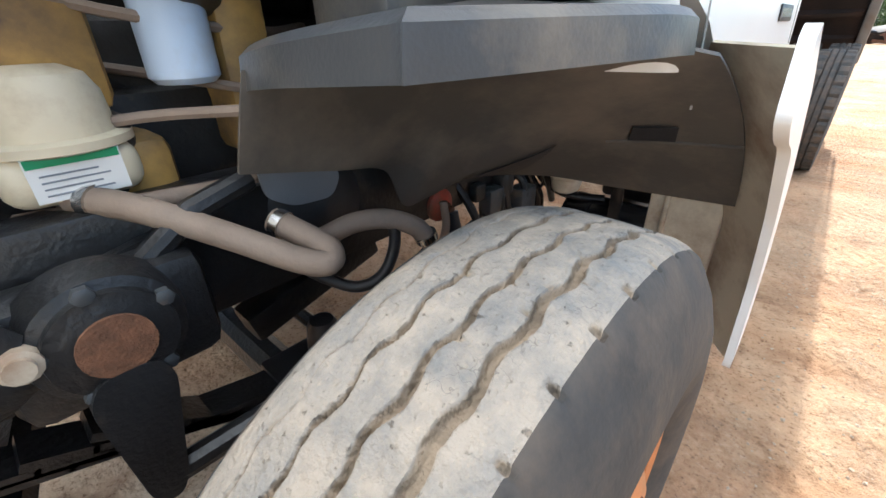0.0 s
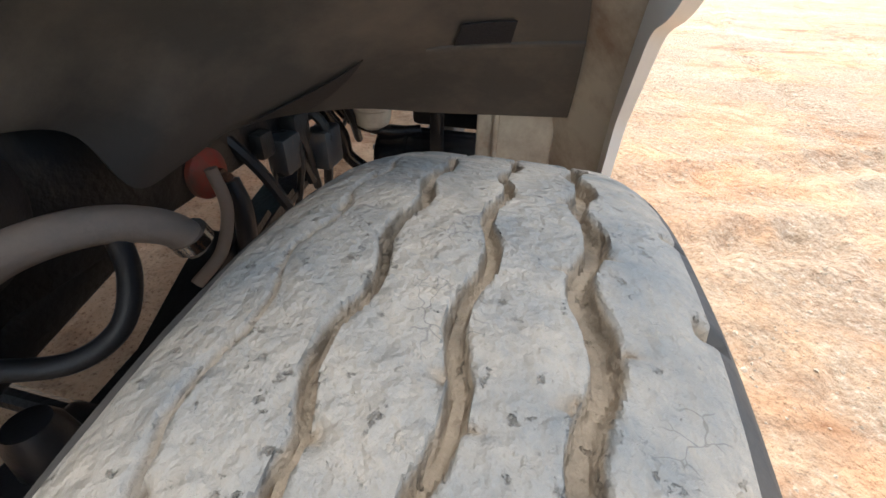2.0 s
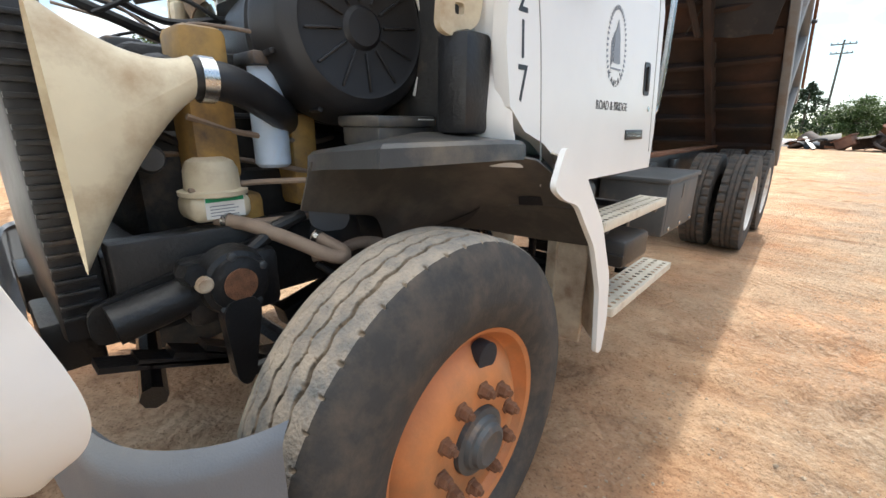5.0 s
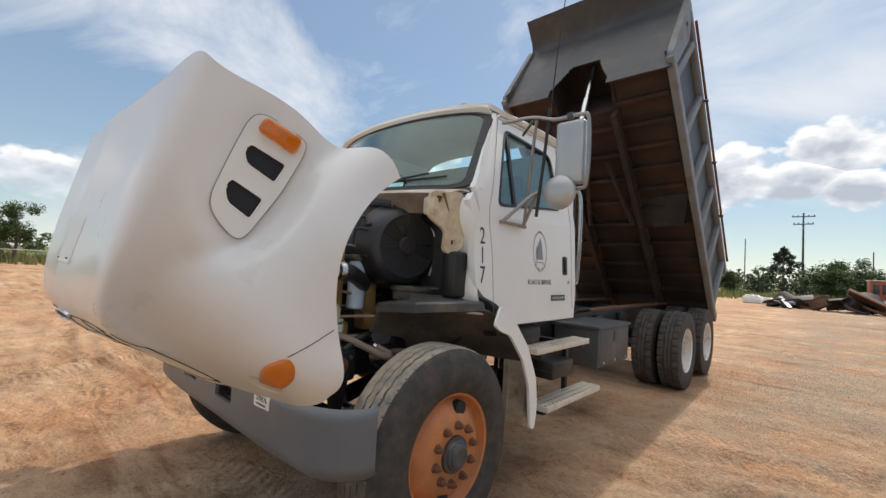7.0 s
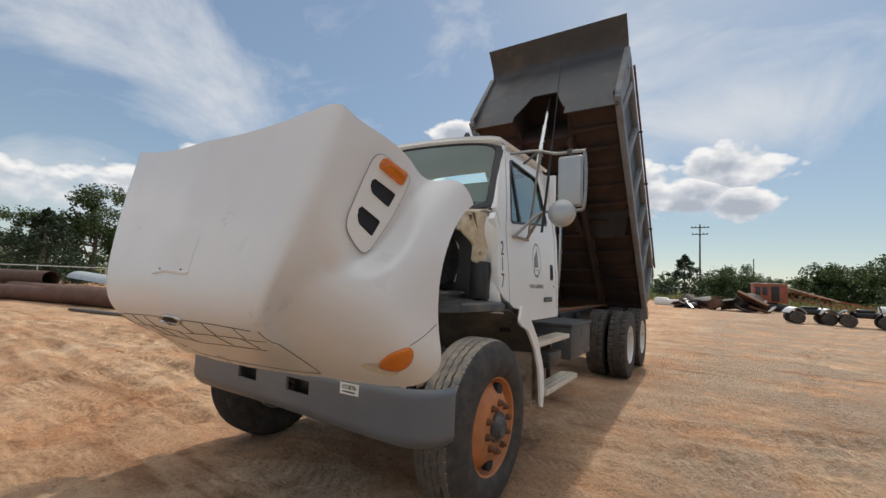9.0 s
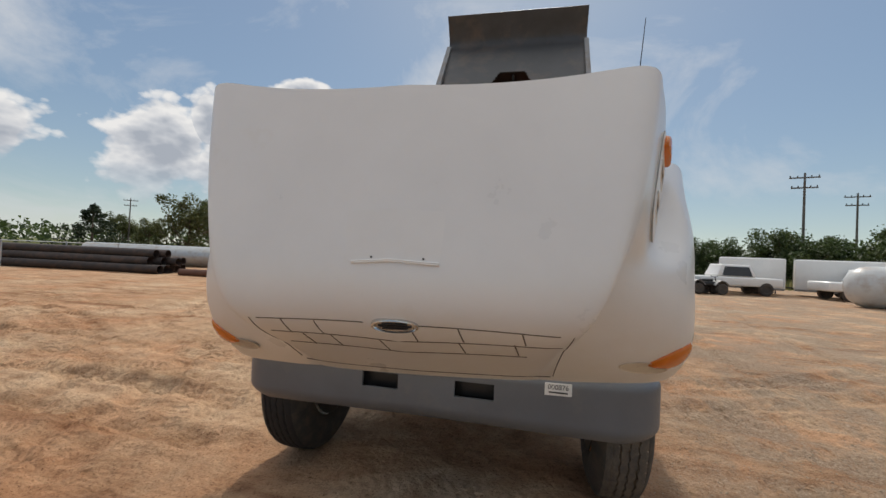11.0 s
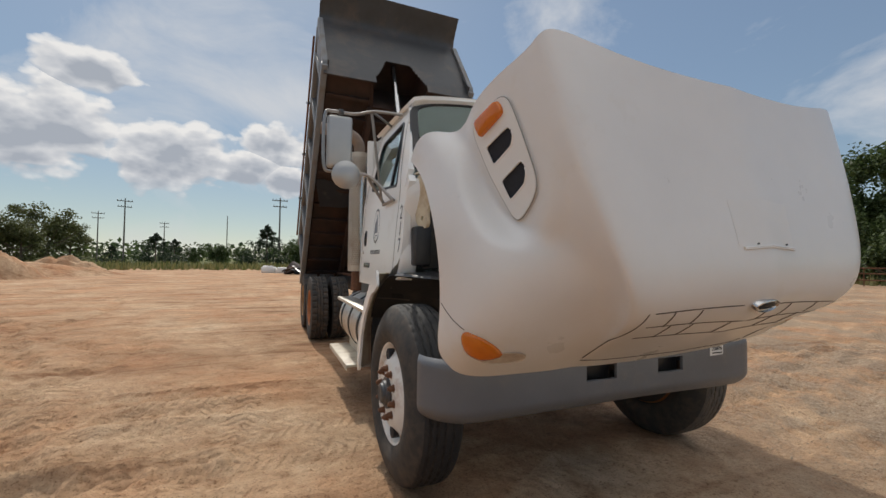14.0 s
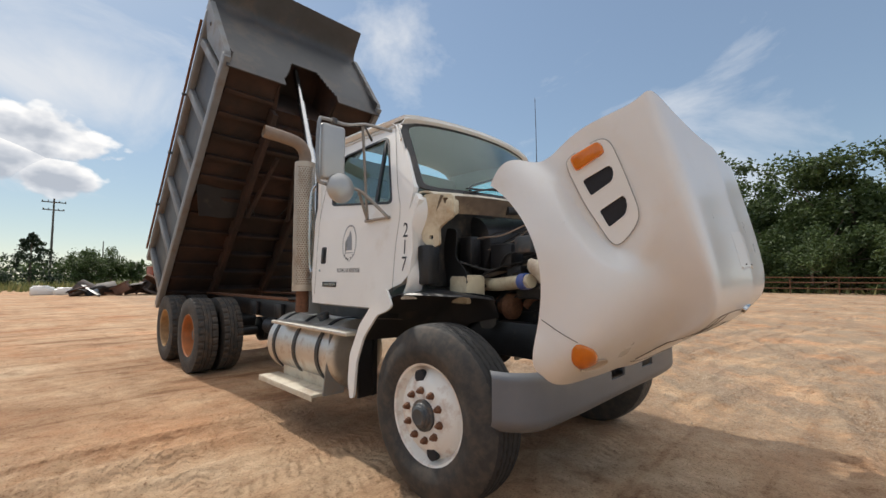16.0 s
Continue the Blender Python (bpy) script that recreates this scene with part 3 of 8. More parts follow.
    drawn.inputs[1].default_value = (0.30, 1.5, 1.0)
    scrape = noise_tex(1.3, 6, 0.58, 0.5, drawn.outputs[0])
    streak = ramp(n, l, scrape, ((0.33, (0.60, 0.50, 0.44)), (0.43, (0.95, 0.93, 0.91)), (0.50, (1.0, 1.0, 1.0)), (0.64, (1.13, 1.14, 1.15))))
    for fac in (patch, scuff, clod, grit, streak):
        mu = n.new("ShaderNodeMix")
        mu.data_type, mu.blend_type = "RGBA", "MULTIPLY"
        mu.inputs[0].default_value = 1.0
        l.new(col, mu.inputs[6])
        l.new(fac, mu.inputs[7])
        col = mu.outputs[2]
    col = mix(mm2.outputs[0], col, gravel)
    # grass beyond the yard
    ln = n.new("ShaderNodeVectorMath")
    ln.operation = "LENGTH"
    l.new(pos, ln.inputs[0])
    far = n.new("ShaderNodeMath")
    far.operation = "ADD"
    l.new(ln.outputs["Value"], far.inputs[0])
    wob = n.new("ShaderNodeMath")
    wob.operation = "MULTIPLY"
    l.new(noise_tex(0.06, 4), wob.inputs[0])
    wob.inputs[1].default_value = 30
    l.new(wob.outputs[0], far.inputs[1])
    fr = n.new("ShaderNodeMapRange")
    l.new(far.outputs[0], fr.inputs[0])
    fr.inputs[1].default_value, fr.inputs[2].default_value = 66, 74
    grass = ramp(n, l, noise_tex(0.8, 6), ((0.35, (0.075, 0.10, 0.030)), (0.65, (0.20, 0.19, 0.075))))
    col = mix(fr.outputs[0], col, grass)
    l.new(col, b.inputs["Base Color"])
    b.inputs["Roughness"].default_value = 0.92
    b.inputs["Specular IOR Level"].default_value = 0.2
    h1 = noise_tex(9.0, 8, 0.7)
    h2 = noise_tex(55.0, 5, 0.7)
    v = n.new("ShaderNodeTexVoronoi")
    v.inputs["Scale"].default_value = 26
    l.new(pos, v.inputs["Vector"])
    add = n.new("ShaderNodeMath")
    add.operation = "MULTIPLY_ADD"
    l.new(h2, add.inputs[0])
    add.inputs[1].default_value = 0.35
    l.new(h1, add.inputs[2])
    add2 = n.new("ShaderNodeMath")
    add2.operation = "MULTIPLY_ADD"
    l.new(v.outputs[0], add2.inputs[0])
    add2.inputs[1].default_value = -0.25
    l.new(add.outputs[0], add2.inputs[2])
    # lug prints of tyres that turned in the yard: circles (x, y, radius, half width)
    def calc(op, a, c=None, d=None):
        k = n.new("ShaderNodeMath")
        k.operation = op
        for q, val in enumerate((a, c, d)):
            if val is None:
                continue
            if isinstance(val, (int, float)):
                k.inputs[q].default_value = val
            else:
                l.new(val, k.inputs[q])
        return k.outputs[0]
    total = calc("MULTIPLY_ADD", scrape, 0.9, add2.outputs[0])
    broken = ramp(n, l, noise_tex(0.8, 3), ((0.42, (0, 0, 0)), (0.52, (1, 1, 1))))
    for cx, cy, r, w in LUG_PRINTS:
        dx, dy = calc("SUBTRACT", sp.outputs[0], cx), calc("SUBTRACT", sp.outputs[1], cy)
        d = calc("SUBTRACT", calc("SQRT", calc("ADD", calc("MULTIPLY", dx, dx), calc("MULTIPLY", dy, dy))), r)
        ad = calc("ABSOLUTE", d)
        inside = calc("MULTIPLY", calc("LESS_THAN", ad, w), broken)
        arc = calc("MULTIPLY", calc("ARCTAN2", dy, dx), r * 2 * math.pi / 0.085)
        lug = calc("SINE", calc("MULTIPLY_ADD", ad, 38.0, arc))
        total = calc("MULTIPLY_ADD", calc("MULTIPLY", inside, calc("MULTIPLY_ADD", lug, 0.42, -0.55)), 0.32, total)
    bp = n.new("ShaderNodeBump")
    bp.inputs["Strength"].default_value, bp.inputs["Distance"].default_value = 1.0, 0.045
    l.new(total, bp.inputs["Height"])
    l.new(bp.outputs[0], b.inputs["Normal"])
    return m


DIRT = ground_material()


def rut(x, y, cx, cy, r, w=0.14):
    """A shallow curved wheel rut with a lug pattern."""
    d = math.hypot(x - cx, y - cy) - r
    if abs(d) > 2.2 * w:
        return 0.0
    a = math.atan2(y - cy, x - cx) * r
    fade = 0.65 + 0.75 * noise.noise((a * 0.5, cx, r))
    return max(0.0, fade) * (-0.032 * math.exp(-(d / w) ** 2) + 0.026 * math.exp(-((abs(d) - 1.5 * w) / (0.5 * w)) ** 2) + 0.026 * math.exp(-(d / w) ** 4) * max(-0.5, min(0.8, 1.6 * math.sin(a * 2 * math.pi / 0.20 + 16 * d))))


RUTS = [(-18.0, 9.0, 12.6), (-18.0, 9.0, 10.8), (-9.0, 6.5, 3.2), (-9.0, 6.5, 1.6), (-60.0, -20.0, 58.6), (-60.0, -20.0, 60.4),
        (14.0, 26.0, 18.0), (14.0, 26.0, 19.9), (-2.6, -46.0, 48.2), (40.0, 3.0, 36.5), (40.0, 3.0, 34.6),
        (-6.5, 4.0, 1.9), (-6.5, 4.0, 2.5), (-7.2, 4.6, 3.6), (-30.0, -14.0, 30.6), (-30.0, -14.0, 31.3), (-3.0, 30.0, 30.9), (-3.0, 30.0, 32.4), (-3.0, 30.0, 30.2), (-12.0, -6.0, 9.0), (-12.0, -6.0, 10.2),
        (-4.0, -78.0, 79.3), (-4.0, -78.0, 78.6), (-8.0, -58.0, 58.1), (-8.0, -58.0, 58.75), (-3.0, 40.0, 40.2), (-2.6, 14.0, 12.3), (-2.6, 14.0, 13.0), (-5.2, 4.4, 1.3)]


def ground_height(x, y):
    d = math.hypot(x, y)
    near = 1.0 if d < 30 else max(0.0, 1 - (d - 30) / 60)
    h = 0.030 * noise.noise((x * 0.35, y * 0.35, 0.3)) + 0.014 * noise.noise((x * 1.6, y * 1.6, 5.1)) + 0.009 * noise.noise((x * 4.2, y * 4.2, 9.0)) + 0.006 * noise.noise((x * 9.0, y * 9.0, 2.0))
    h += sum(rut(x, y, *q) for q in RUTS) if d < 26 else 0.0
    # level under the tyres
    calm = min(1.0, max(0.0, (abs(x) - 1.3) / 0.8)) if -1.2 < y < 8 else 1.0
    return h * near * (0.25 + 0.75 * calm) - 0.006


def build_ground():
    half = [0.045 * i for i in range(181)]
    step = 0.045
    while half[-1] < 1500:
        step *= 1.085
        half.append(half[-1] + step)
    axis = [-a for a in reversed(half[1:])] + half
    n = len(axis) - 1
    verts = [(x - 0.5, y + 2.6, ground_height(x - 0.5, y + 2.6)) for y in axis for x in axis]
    s = n + 1
    faces = [(j * s + i, j * s + i + 1, (j + 1) * s + i + 1, (j + 1) * s + i) for j in range(n) for i in range(n)]
    me = bpy.data.meshes.new("ground")
    me.from_pydata(verts, [], faces)
    finish(me, DIRT, 180)
    return tagged(new("ground", me), "red dirt yard with tyre tracks and patches of pale gravel", "ground", kind="structure")


build_ground()

# ---- dump truck ----
TRUCK = thing("dump_truck", "white dump truck, hood tilted open, black bed raised", "truck")
SIDES = (1, -1)


# hood, tilted forward, lofted through lines that run from the lip over the bumper to the rear edge
HOOD_LINES = {}
HOOD_LINES["centre"] = [(0.000, -0.927, 0.864), (0.000, -1.127, 1.001), (0.000, -1.406, 1.114), (0.000, -1.458, 1.317), (0.000, -1.398, 1.561), (0.000, -1.335, 1.853), (0.000, -1.272, 2.144)]
HOOD_LINES["crown"] = [(0.334, -0.915, 0.863), (0.325, -1.116, 1.009), (0.348, -1.358, 1.135), (0.384, -1.406, 1.296), (0.420, -1.368, 1.524), (0.470, -1.309, 1.827), (0.538, -1.257, 2.124)]
HOOD_LINES["shoulder"] = [(0.539, -0.905, 0.868), (0.610, -1.118, 1.011), (0.716, -1.376, 1.109), (0.792, -1.444, 1.266), (0.849, -1.417, 1.538), (0.932, -1.338, 1.889), (0.992, -1.218, 2.253)]
HOOD_LINES["flank_front"] = [(0.548, -0.872, 0.868), (0.580, -1.104, 1.034), (0.687, -1.348, 1.166), (0.783, -1.393, 1.336), (0.875, -1.318, 1.571), (0.961, -1.234, 1.866), (0.983, -1.197, 2.146)]
HOOD_LINES["flank"] = [(0.683, -0.848, 0.855), (0.627, -1.065, 1.051), (0.707, -1.237, 1.230), (0.816, -1.250, 1.406), (0.943, -1.159, 1.593), (1.046, -1.014, 1.818), (1.102, -0.898, 2.079)]
HOOD_LINES["valley"] = [(0.850, -0.818, 0.857), (0.828, -1.033, 1.040), (0.876, -1.169, 1.244), (0.923, -1.148, 1.443), (1.004, -1.042, 1.617), (1.059, -0.872, 1.785), (1.066, -0.701, 1.876)]
HOOD_LINES["fender"] = [(1.152, -0.796, 0.862), (1.251, -0.958, 0.993), (1.243, -1.084, 1.192), (1.172, -1.067, 1.454), (1.186, -0.936, 1.636), (1.220, -0.758, 1.813), (1.253, -0.601, 2.011)]
HOOD_LINES["arch"] = [(1.172, -0.751, 0.922), (1.212, -0.692, 0.957), (1.201, -0.744, 1.112), (1.234, -0.805, 1.393), (1.252, -0.741, 1.620), (1.241, -0.609, 1.771), (1.267, -0.526, 1.834)]


def loft_weights(n, m):
    """Weights of n guide points at m even steps of a smooth cubic loft that starts and ends on its first and last point."""
    k = [0.0] * 3 + [i / (n - 3) for i in range(n - 2)] + [1.0] * 3

    def weight(i, d, t):
        if d == 0:
            return 1.0 if k[i] <= t < k[i + 1] or (t == 1.0 and k[i] < 1.0 == k[i + 1]) else 0.0
        a = 0.0 if k[i + d] == k[i] else (t - k[i]) / (k[i + d] - k[i]) * weight(i, d - 1, t)
        b = 0.0 if k[i + d + 1] == k[i + 1] else (k[i + d + 1] - t) / (k[i + d + 1] - k[i + 1]) * weight(i + 1, d - 1, t)
        return a + b
    return np.array([[weight(i, 3, j / (m - 1)) for i in range(n)] for j in range(m)])


HN, HM = 100, 120
HOOD_GRID = np.einsum("ui,jik,vj->uvk", loft_weights(7, HN + 1), np.array(list(HOOD_LINES.values())), loft_weights(8, HM + 1))
# a flat seat for the vent panel
VENT_O = Vector((1.023, -1.011, 1.796))
VENT_N = Vector((0.9420, -0.3205, -0.0838))
VENT_A = Vector((0.2064, 0.3706, 0.9042))
VENT_B = VENT_N.cross(VENT_A)
for i in range(HN + 1):
    for j in range(HM // 3, HM + 1):
        d = Vector(HOOD_GRID[i, j]) - VENT_O
        q = math.hypot((d.dot(VENT_A) + 0.035) / 0.32, d.dot(VENT_B) / 0.17)
        if q < 1.25:
            w = min(1.0, (1.25 - q) / 0.40)
            HOOD_GRID[i, j] -= np.array(VENT_N * (d.dot(VENT_N) * w * w * (3 - 2 * w)))


def hood_half(h, s):
    """The driver's half of the hood: h from the lip to the rear edge, s from the middle to the wheel arch."""
    a, b = min(max(h, 0), 1) * HN, min(max(s, 0), 1) * HM
    i, j = min(int(a), HN - 1), min(int(b), HM - 1)
    a, b = a - i, b - j
    g = HOOD_GRID
    return Vector(g[i, j] * (1 - a) * (1 - b) + g[i + 1, j] * a * (1 - b) + g[i, j + 1] * (1 - a) * b + g[i + 1, j + 1] * a * b)


def skew(p):
    """A small twist of the open hood, fitted to its outlines in the camera's view."""
    x, z = p.x, p.z - 1.6
    return Vector((p.x + 0.006 - 0.026 * z, p.y + 0.015 * x + 0.003 * x * z, p.z + 0.015 * x - 0.031 * x * z))


def face_s(h, x):
    """The place across the hood, from the middle, at which its front lies x out."""
    row = HOOD_GRID[min(HN, max(0, round(h * HN))), :HM // 3, 0]
    return float(np.interp(abs(x), row, np.arange(len(row)) / HM))


def hood_point(u, v):
    s = 2 * v - 1
    p = hood_half(u, abs(s))
    return skew(Vector((p.x if s >= 0 else -p.x, p.y, p.z)))


bm = B()
sheet(bm, hood_point, 100, 240, -0.008)
HOOD = part("hood", bm, HOOD_WHITE, TRUCK, "tilted white fibreglass hood, its top facing forward", 50)


def hood_frame(h, s, side=1, lift=0.0, hung=True):
    """A frame on the hood's skin: x along the hood, y across, z outward."""
    p = hood_half(h, s)
    a = (hood_half(h + 0.01, s) - hood_half(h - 0.01, s)).normalized()
    c = (hood_half(h, min(1, s + 0.01)) - hood_half(h, s - 0.01)).normalized()
    nrm = a.cross(c).normalized()
    if nrm.x < 0 and nrm.y > 0 or nrm.y > 0.5:
        nrm = -nrm
    c = nrm.cross(a).normalized()
    if side < 0:
        f = Matrix.Scale(-1, 4, (1, 0, 0))
        p, a, nrm, c = f @ p, f @ a, f @ nrm, f @ c
    if hung:
        p = skew(p)
    m = Matrix((a, c, nrm)).transposed().to_4x4()
    m.translation = p + nrm * lift
    return m


# cab
def cab_x(z):
    return 1.045 - 0.045 * (z - 1.1) / 0.75 if z < 1.85 else 1.0 - 0.155 * ((z - 1.85) / 0.75) ** 1.3


def side_place(side):
    return lambda y, z, d: Vector((side * (cab_x(z) - d), y, z))


CAB = None
bm = B()
for side in SIDES:
    low = [(0.80, 1.12), (1.69, 1.12), (1.73, 1.3), (1.75, 1.87), (0.40, 1.83), (0.34, 1.95), (0.30, 1.90), (0.36, 1.75), (0.34, 1.55), (0.36, 1.38), (0.44, 1.31), (0.56, 1.27), (0.71, 1.18)]
    plate(bm, low, [], side_place(side), 0.05)
    upper = [(0.40, 1.8302), (1.75, 1.8702), (1.74, 2.2), (1.70, 2.60), (0.80, 2.63), (0.66, 2.57), (0.50, 2.27), (0.37, 2.0)]
    win = rounded([(0.59, 1.90), (1.50, 1.99), (1.46, 2.46), (0.80, 2.50)], 0.07)
    plate(bm, upper, [win], side_place(side), 0.045)


def roof_point(u, v):
    y = 0.62 + 1.14 * u
    s = 2 * v - 1
    x = 0.86 * s
    z = 2.60 + 0.12 * math.sin(math.pi * min(1, u * 1.4 + 0.12) / 2) * (1 - abs(s) ** 4) ** 0.6
    return (x, y - 0.13 * (1 - s * s) * (1 - u), z)


sheet(bm, roof_point, 14, 28, 0.03)
box(bm, (-0.98, 1.70, 1.12), (0.98, 1.75, 2.55), 0.01)
CAB = part("cab", bm, WHITE, TRUCK, "white truck cab with number and emblem on the doors", 30)

# windscreen
def screen(u, v):
    s = 2 * v - 1
    zb, zt = 1.985, 2.60
    yb = 0.37 - 0.22 * (1 - s * s)
    yt = 0.655 - 0.16 * (1 - s * s)
    return ((0.935 - 0.065 * u) * s, yb + (yt - yb) * u, zb + (zt - zb) * u - 0.03 * u * abs(s) ** 6)


bm = B()
sheet(bm, lambda u, v: screen(0.04 + 0.92 * u, 0.02 + 0.96 * v), 6, 24, 0.006)
part("windscreen", bm, GLASS, CAB, "tinted windscreen").visible_shadow = False

# bumper
def bumper_xy(a):
    """Half of the bumper's line from the middle (0) round to its end (1)."""
    if a < 0.72:
        q = a / 0.72
        return 0.98 * q, -0.765 + 0.05 * q ** 3
    t = (a - 0.72) / 0.28
    return 0.98 + 0.215 * math.sin(t * math.pi / 2), -0.715 + 0.185 * (1 - math.cos(t * math.pi / 2)) + 0.04 * t


def bumper_point(u, v):
    s = 2 * v - 1
    x, y = bumper_xy(abs(s))
    zb = 0.585 - 0.03 * min(1, abs(s) / 0.75) ** 2
    z = zb + (0.865 - zb) * u
    tuck = 0.05 * max(0.0, 1 - u / 0.25) ** 2 + 0.025 * max(0.0, (u - 0.88) / 0.12) ** 2
    k = 1 - tuck * 0.6
    return (math.copysign(x * (k if abs(s) > 0.72 else 1), s), y + tuck, z)


def cut_sheet(bm, fn, nu, nv, thick, keep):
    """Like sheet, but with the cells left out for which keep(u, v) is false."""
    g = [[Vector(fn(i / nu, j / nv)) for j in range(nv + 1)] for i in range(nu + 1)]
    cells = {(i, j) for i in range(nu) for j in range(nv) if keep((i + 0.5) / nu, (j + 0.5) / nv)}
    fr, bk = {}, {}

    def vert(d, i, j, off):
        if (i, j) not in d:
            a = g[min(i + 1, nu)][j] - g[max(i - 1, 0)][j]
            b = g[i][min(j + 1, nv)] - g[i][max(j - 1, 0)]
            d[(i, j)] = bm.verts.new(g[i][j] + a.cross(b).normalized() * off)
        return d[(i, j)]
    for i, j in cells:
        q = ((i, j), (i + 1, j), (i + 1, j + 1), (i, j + 1))
        bm.faces.new([vert(fr, *p, 0) for p in q])
        bm.faces.new([vert(bk, *p, thick) for p in reversed(q)])
        for (p, r), nb in zip(((q[0], q[1]), (q[1], q[2]), (q[2], q[3]), (q[3], q[0])), ((i, j - 1), (i + 1, j), (i, j + 1), (i - 1, j))):
            if nb not in cells:
                bm.faces.new((vert(fr, *p, 0), vert(bk, *p, thick), vert(bk, *r, thick), vert(fr, *r, 0)))


bm = B()
cut_sheet(bm, bumper_point, 24, 160, 0.018, lambda u, v: not (0.50 < u < 0.80 and 0.15 < abs(bumper_point(u, v)[0]) < 0.35))
BUMP = part("bumper", bm, BUMPER, TRUCK, "grey plastic front bumper with dusty scuffs", 40)
for side in SIDES:
    bm = B()
    box(bm, (side * 0.14, -0.70, 0.70), (side * 0.39, -0.58, 0.84), 0.01)
    part("tow_pocket", bm, CHASSIS, BUMP)
bm = B()
box(bm, (0.605, -0.768, 0.785), (0.735, -0.762, 0.845), 0)
for v in bm.verts:
    v.co.y += 0.0275 * ((v.co.x / 0.98) ** 3 * 1.75)
TAG = part("sticker", bm, PAPER, BUMP, "small white paper sticker")
words("lettering", "000876", 0.034, Matrix.Translation((0.67, -0.753, 0.825)) @ pose(0, 0, 0, 90, 0, 2.5), INK, TAG)
bm = B()
box(bm, (0.625, -0.7555, 0.797), (0.715, -0.7535, 0.804), 0, None)
part("printed_bar", bm, INK, TAG)

# bed, tipped up about its rear hinge
BED_O = Vector((0, 6.86, 0.854))
BED_U = Vector((0, -0.681, 0.732))
BED_V = Vector((0, 0.732, 0.681))


def bed(x, u, v):
    return BED_O + Vector((x, 0, 0)) + BED_U * u + BED_V * v


BED_M = Matrix((Vector((1, 0, 0)), BED_U, BED_V)).transposed().to_4x4()
BED_M.translation = BED_O
bm = B()
plate(bm, [(-1.14, 0.0), (1.14, 0.0), (1.14, 4.50), (0.45, 4.50), (0.38, 4.02), (-0.38, 4.02), (-0.45, 4.50), (-1.14, 4.50)], [], lambda a, b, d: bed(a, b, d), 0.025)
BED = part("dump_bed", bm, BED_RUST, TRUCK, "raised black dump bed with a rusty underside")
for side in SIDES:
    bm = B()
    box(bm, (side * 1.13, 0.02, 0.0), (side * 1.15, 4.62, 1.22), 0, BED_M)
    part("side_wall", bm, BED_PAINT, BED)
    bm = B()
    box(bm, (side * 1.145, 0.0, -0.07), (side * 1.235, 4.56, 0.07), 0.012, BED_M)
    part("bottom_rail", bm, BED_GREY, BED)
    bm = B()
    box(bm, (side * 1.12, 0.0, 1.16), (side * 1.235, 4.72, 1.27), 0.025, BED_M)
    part("top_rail", bm, BED_GREY, BED)
    bm = B()
    tube(bm, [bed(side * 1.262, 0.25, 1.24), bed(side * 1.262, 4.55, 1.24)], 0.018, 8)
    part("tarp_bar", bm, RUST, BED, "rusty tarp bar")
    for k in range(6):
        u = 0.22 + k * 0.80
        bm = B()
        box(bm, (side * 1.145, u, 0.05), (side * 1.225, u + 0.11, 1.18), 0.012, BED_M)
        part("side_rib", bm, BED_GREY, BED)
    for k in range(3):
        u = 1.3 + 1.05 * k
        bm = B()
        box(bm, (side * 1.24, u, 1.16), (side * 1.30, u + 0.03, 1.21), 0.006, BED_M)
        part("tarp_hook", bm, BED_PAINT, BED)
    bm = B()
    plate(bm, rounded([(4.50, -0.07), (4.60, 0.02), (4.86, 1.27), (4.70, 1.30), (4.42, 0.9), (4.40, -0.07)], 0.04), [rounded([(4.60, 0.85), (4.66, 0.85), (4.66, 0.93), (4.60, 0.93)], 0.03)], lambda a, b, d: bed(side * (1.15 + d), a, b), 0.075)
    part("corner_post", bm, BED_GREY, BED)

HEAD = spline([(4.45, -0.12), (4.52, 0.10), (4.61, 0.45), (4.74, 1.0), (4.80, 1.28), (4.93, 1.40), (5.30, 1.47)], 5)


def head_at(t):
    i = min(int(t * (len(HEAD) - 1)), len(HEAD) - 2)
    return HEAD[i].lerp(HEAD[i + 1], t * (len(HEAD) - 1) - i)


def doghouse(u, v):
    x = -1.2 + 2.4 * v
    return not (u < 0.34 and abs(x) < 0.42 - 0.22 * max(0, (u - 0.10) / 0.24))


bm = B()
cut_sheet(bm, lambda u, v: bed(-1.2 + 2.4 * v, *head_at(u)[:2]), 60, 80, -0.02, doghouse)
part("headboard", bm, BED_PAINT, BED, "dark grey headboard and cab shield", 25)
bm = B()
for side in SIDES:
    plate(bm, [(4.02, -0.02), (4.50, -0.02), (4.60, 0.45), (4.66, 0.72), (4.02, 0.72)], [], lambda a, b, d: bed(side * (0.45 + d), a, b), 0.012)
plate(bm, [(-0.46, -0.02), (0.46, -0.02), (0.46, 0.72), (-0.46, 0.72)], [], lambda a, b, d: bed(a, 4.02 + d, b), 0.012)
plate(bm, [(-0.46, 4.02), (0.46, 4.02), (0.46, 4.66), (-0.46, 4.66)], [], lambda a, b, d: bed(a, b, 0.71 + d), 0.012)
part("cylinder_housing", bm, BED_RUST, BED)
for side in SIDES:
    for k in range(12):
        u = 0.30 + 0.345 * k
        bm = B()
        plate(bm, [(0.48, -0.085), (1.12, -0.045), (1.12, 0.0), (0.48, 0.0)], [], lambda a, b, d: bed(side * a, u + d, b), 0.055)
        part("crossmember", bm, BED_RUST, BED)
for side in SIDES:
    bm = B()
    box(bm, (side * 0.40, 0.05, -0.20), (side * 0.48, 4.02, 0.0), 0.01, BED_M)
    part("long_sill", bm, BED_RUST, BED)
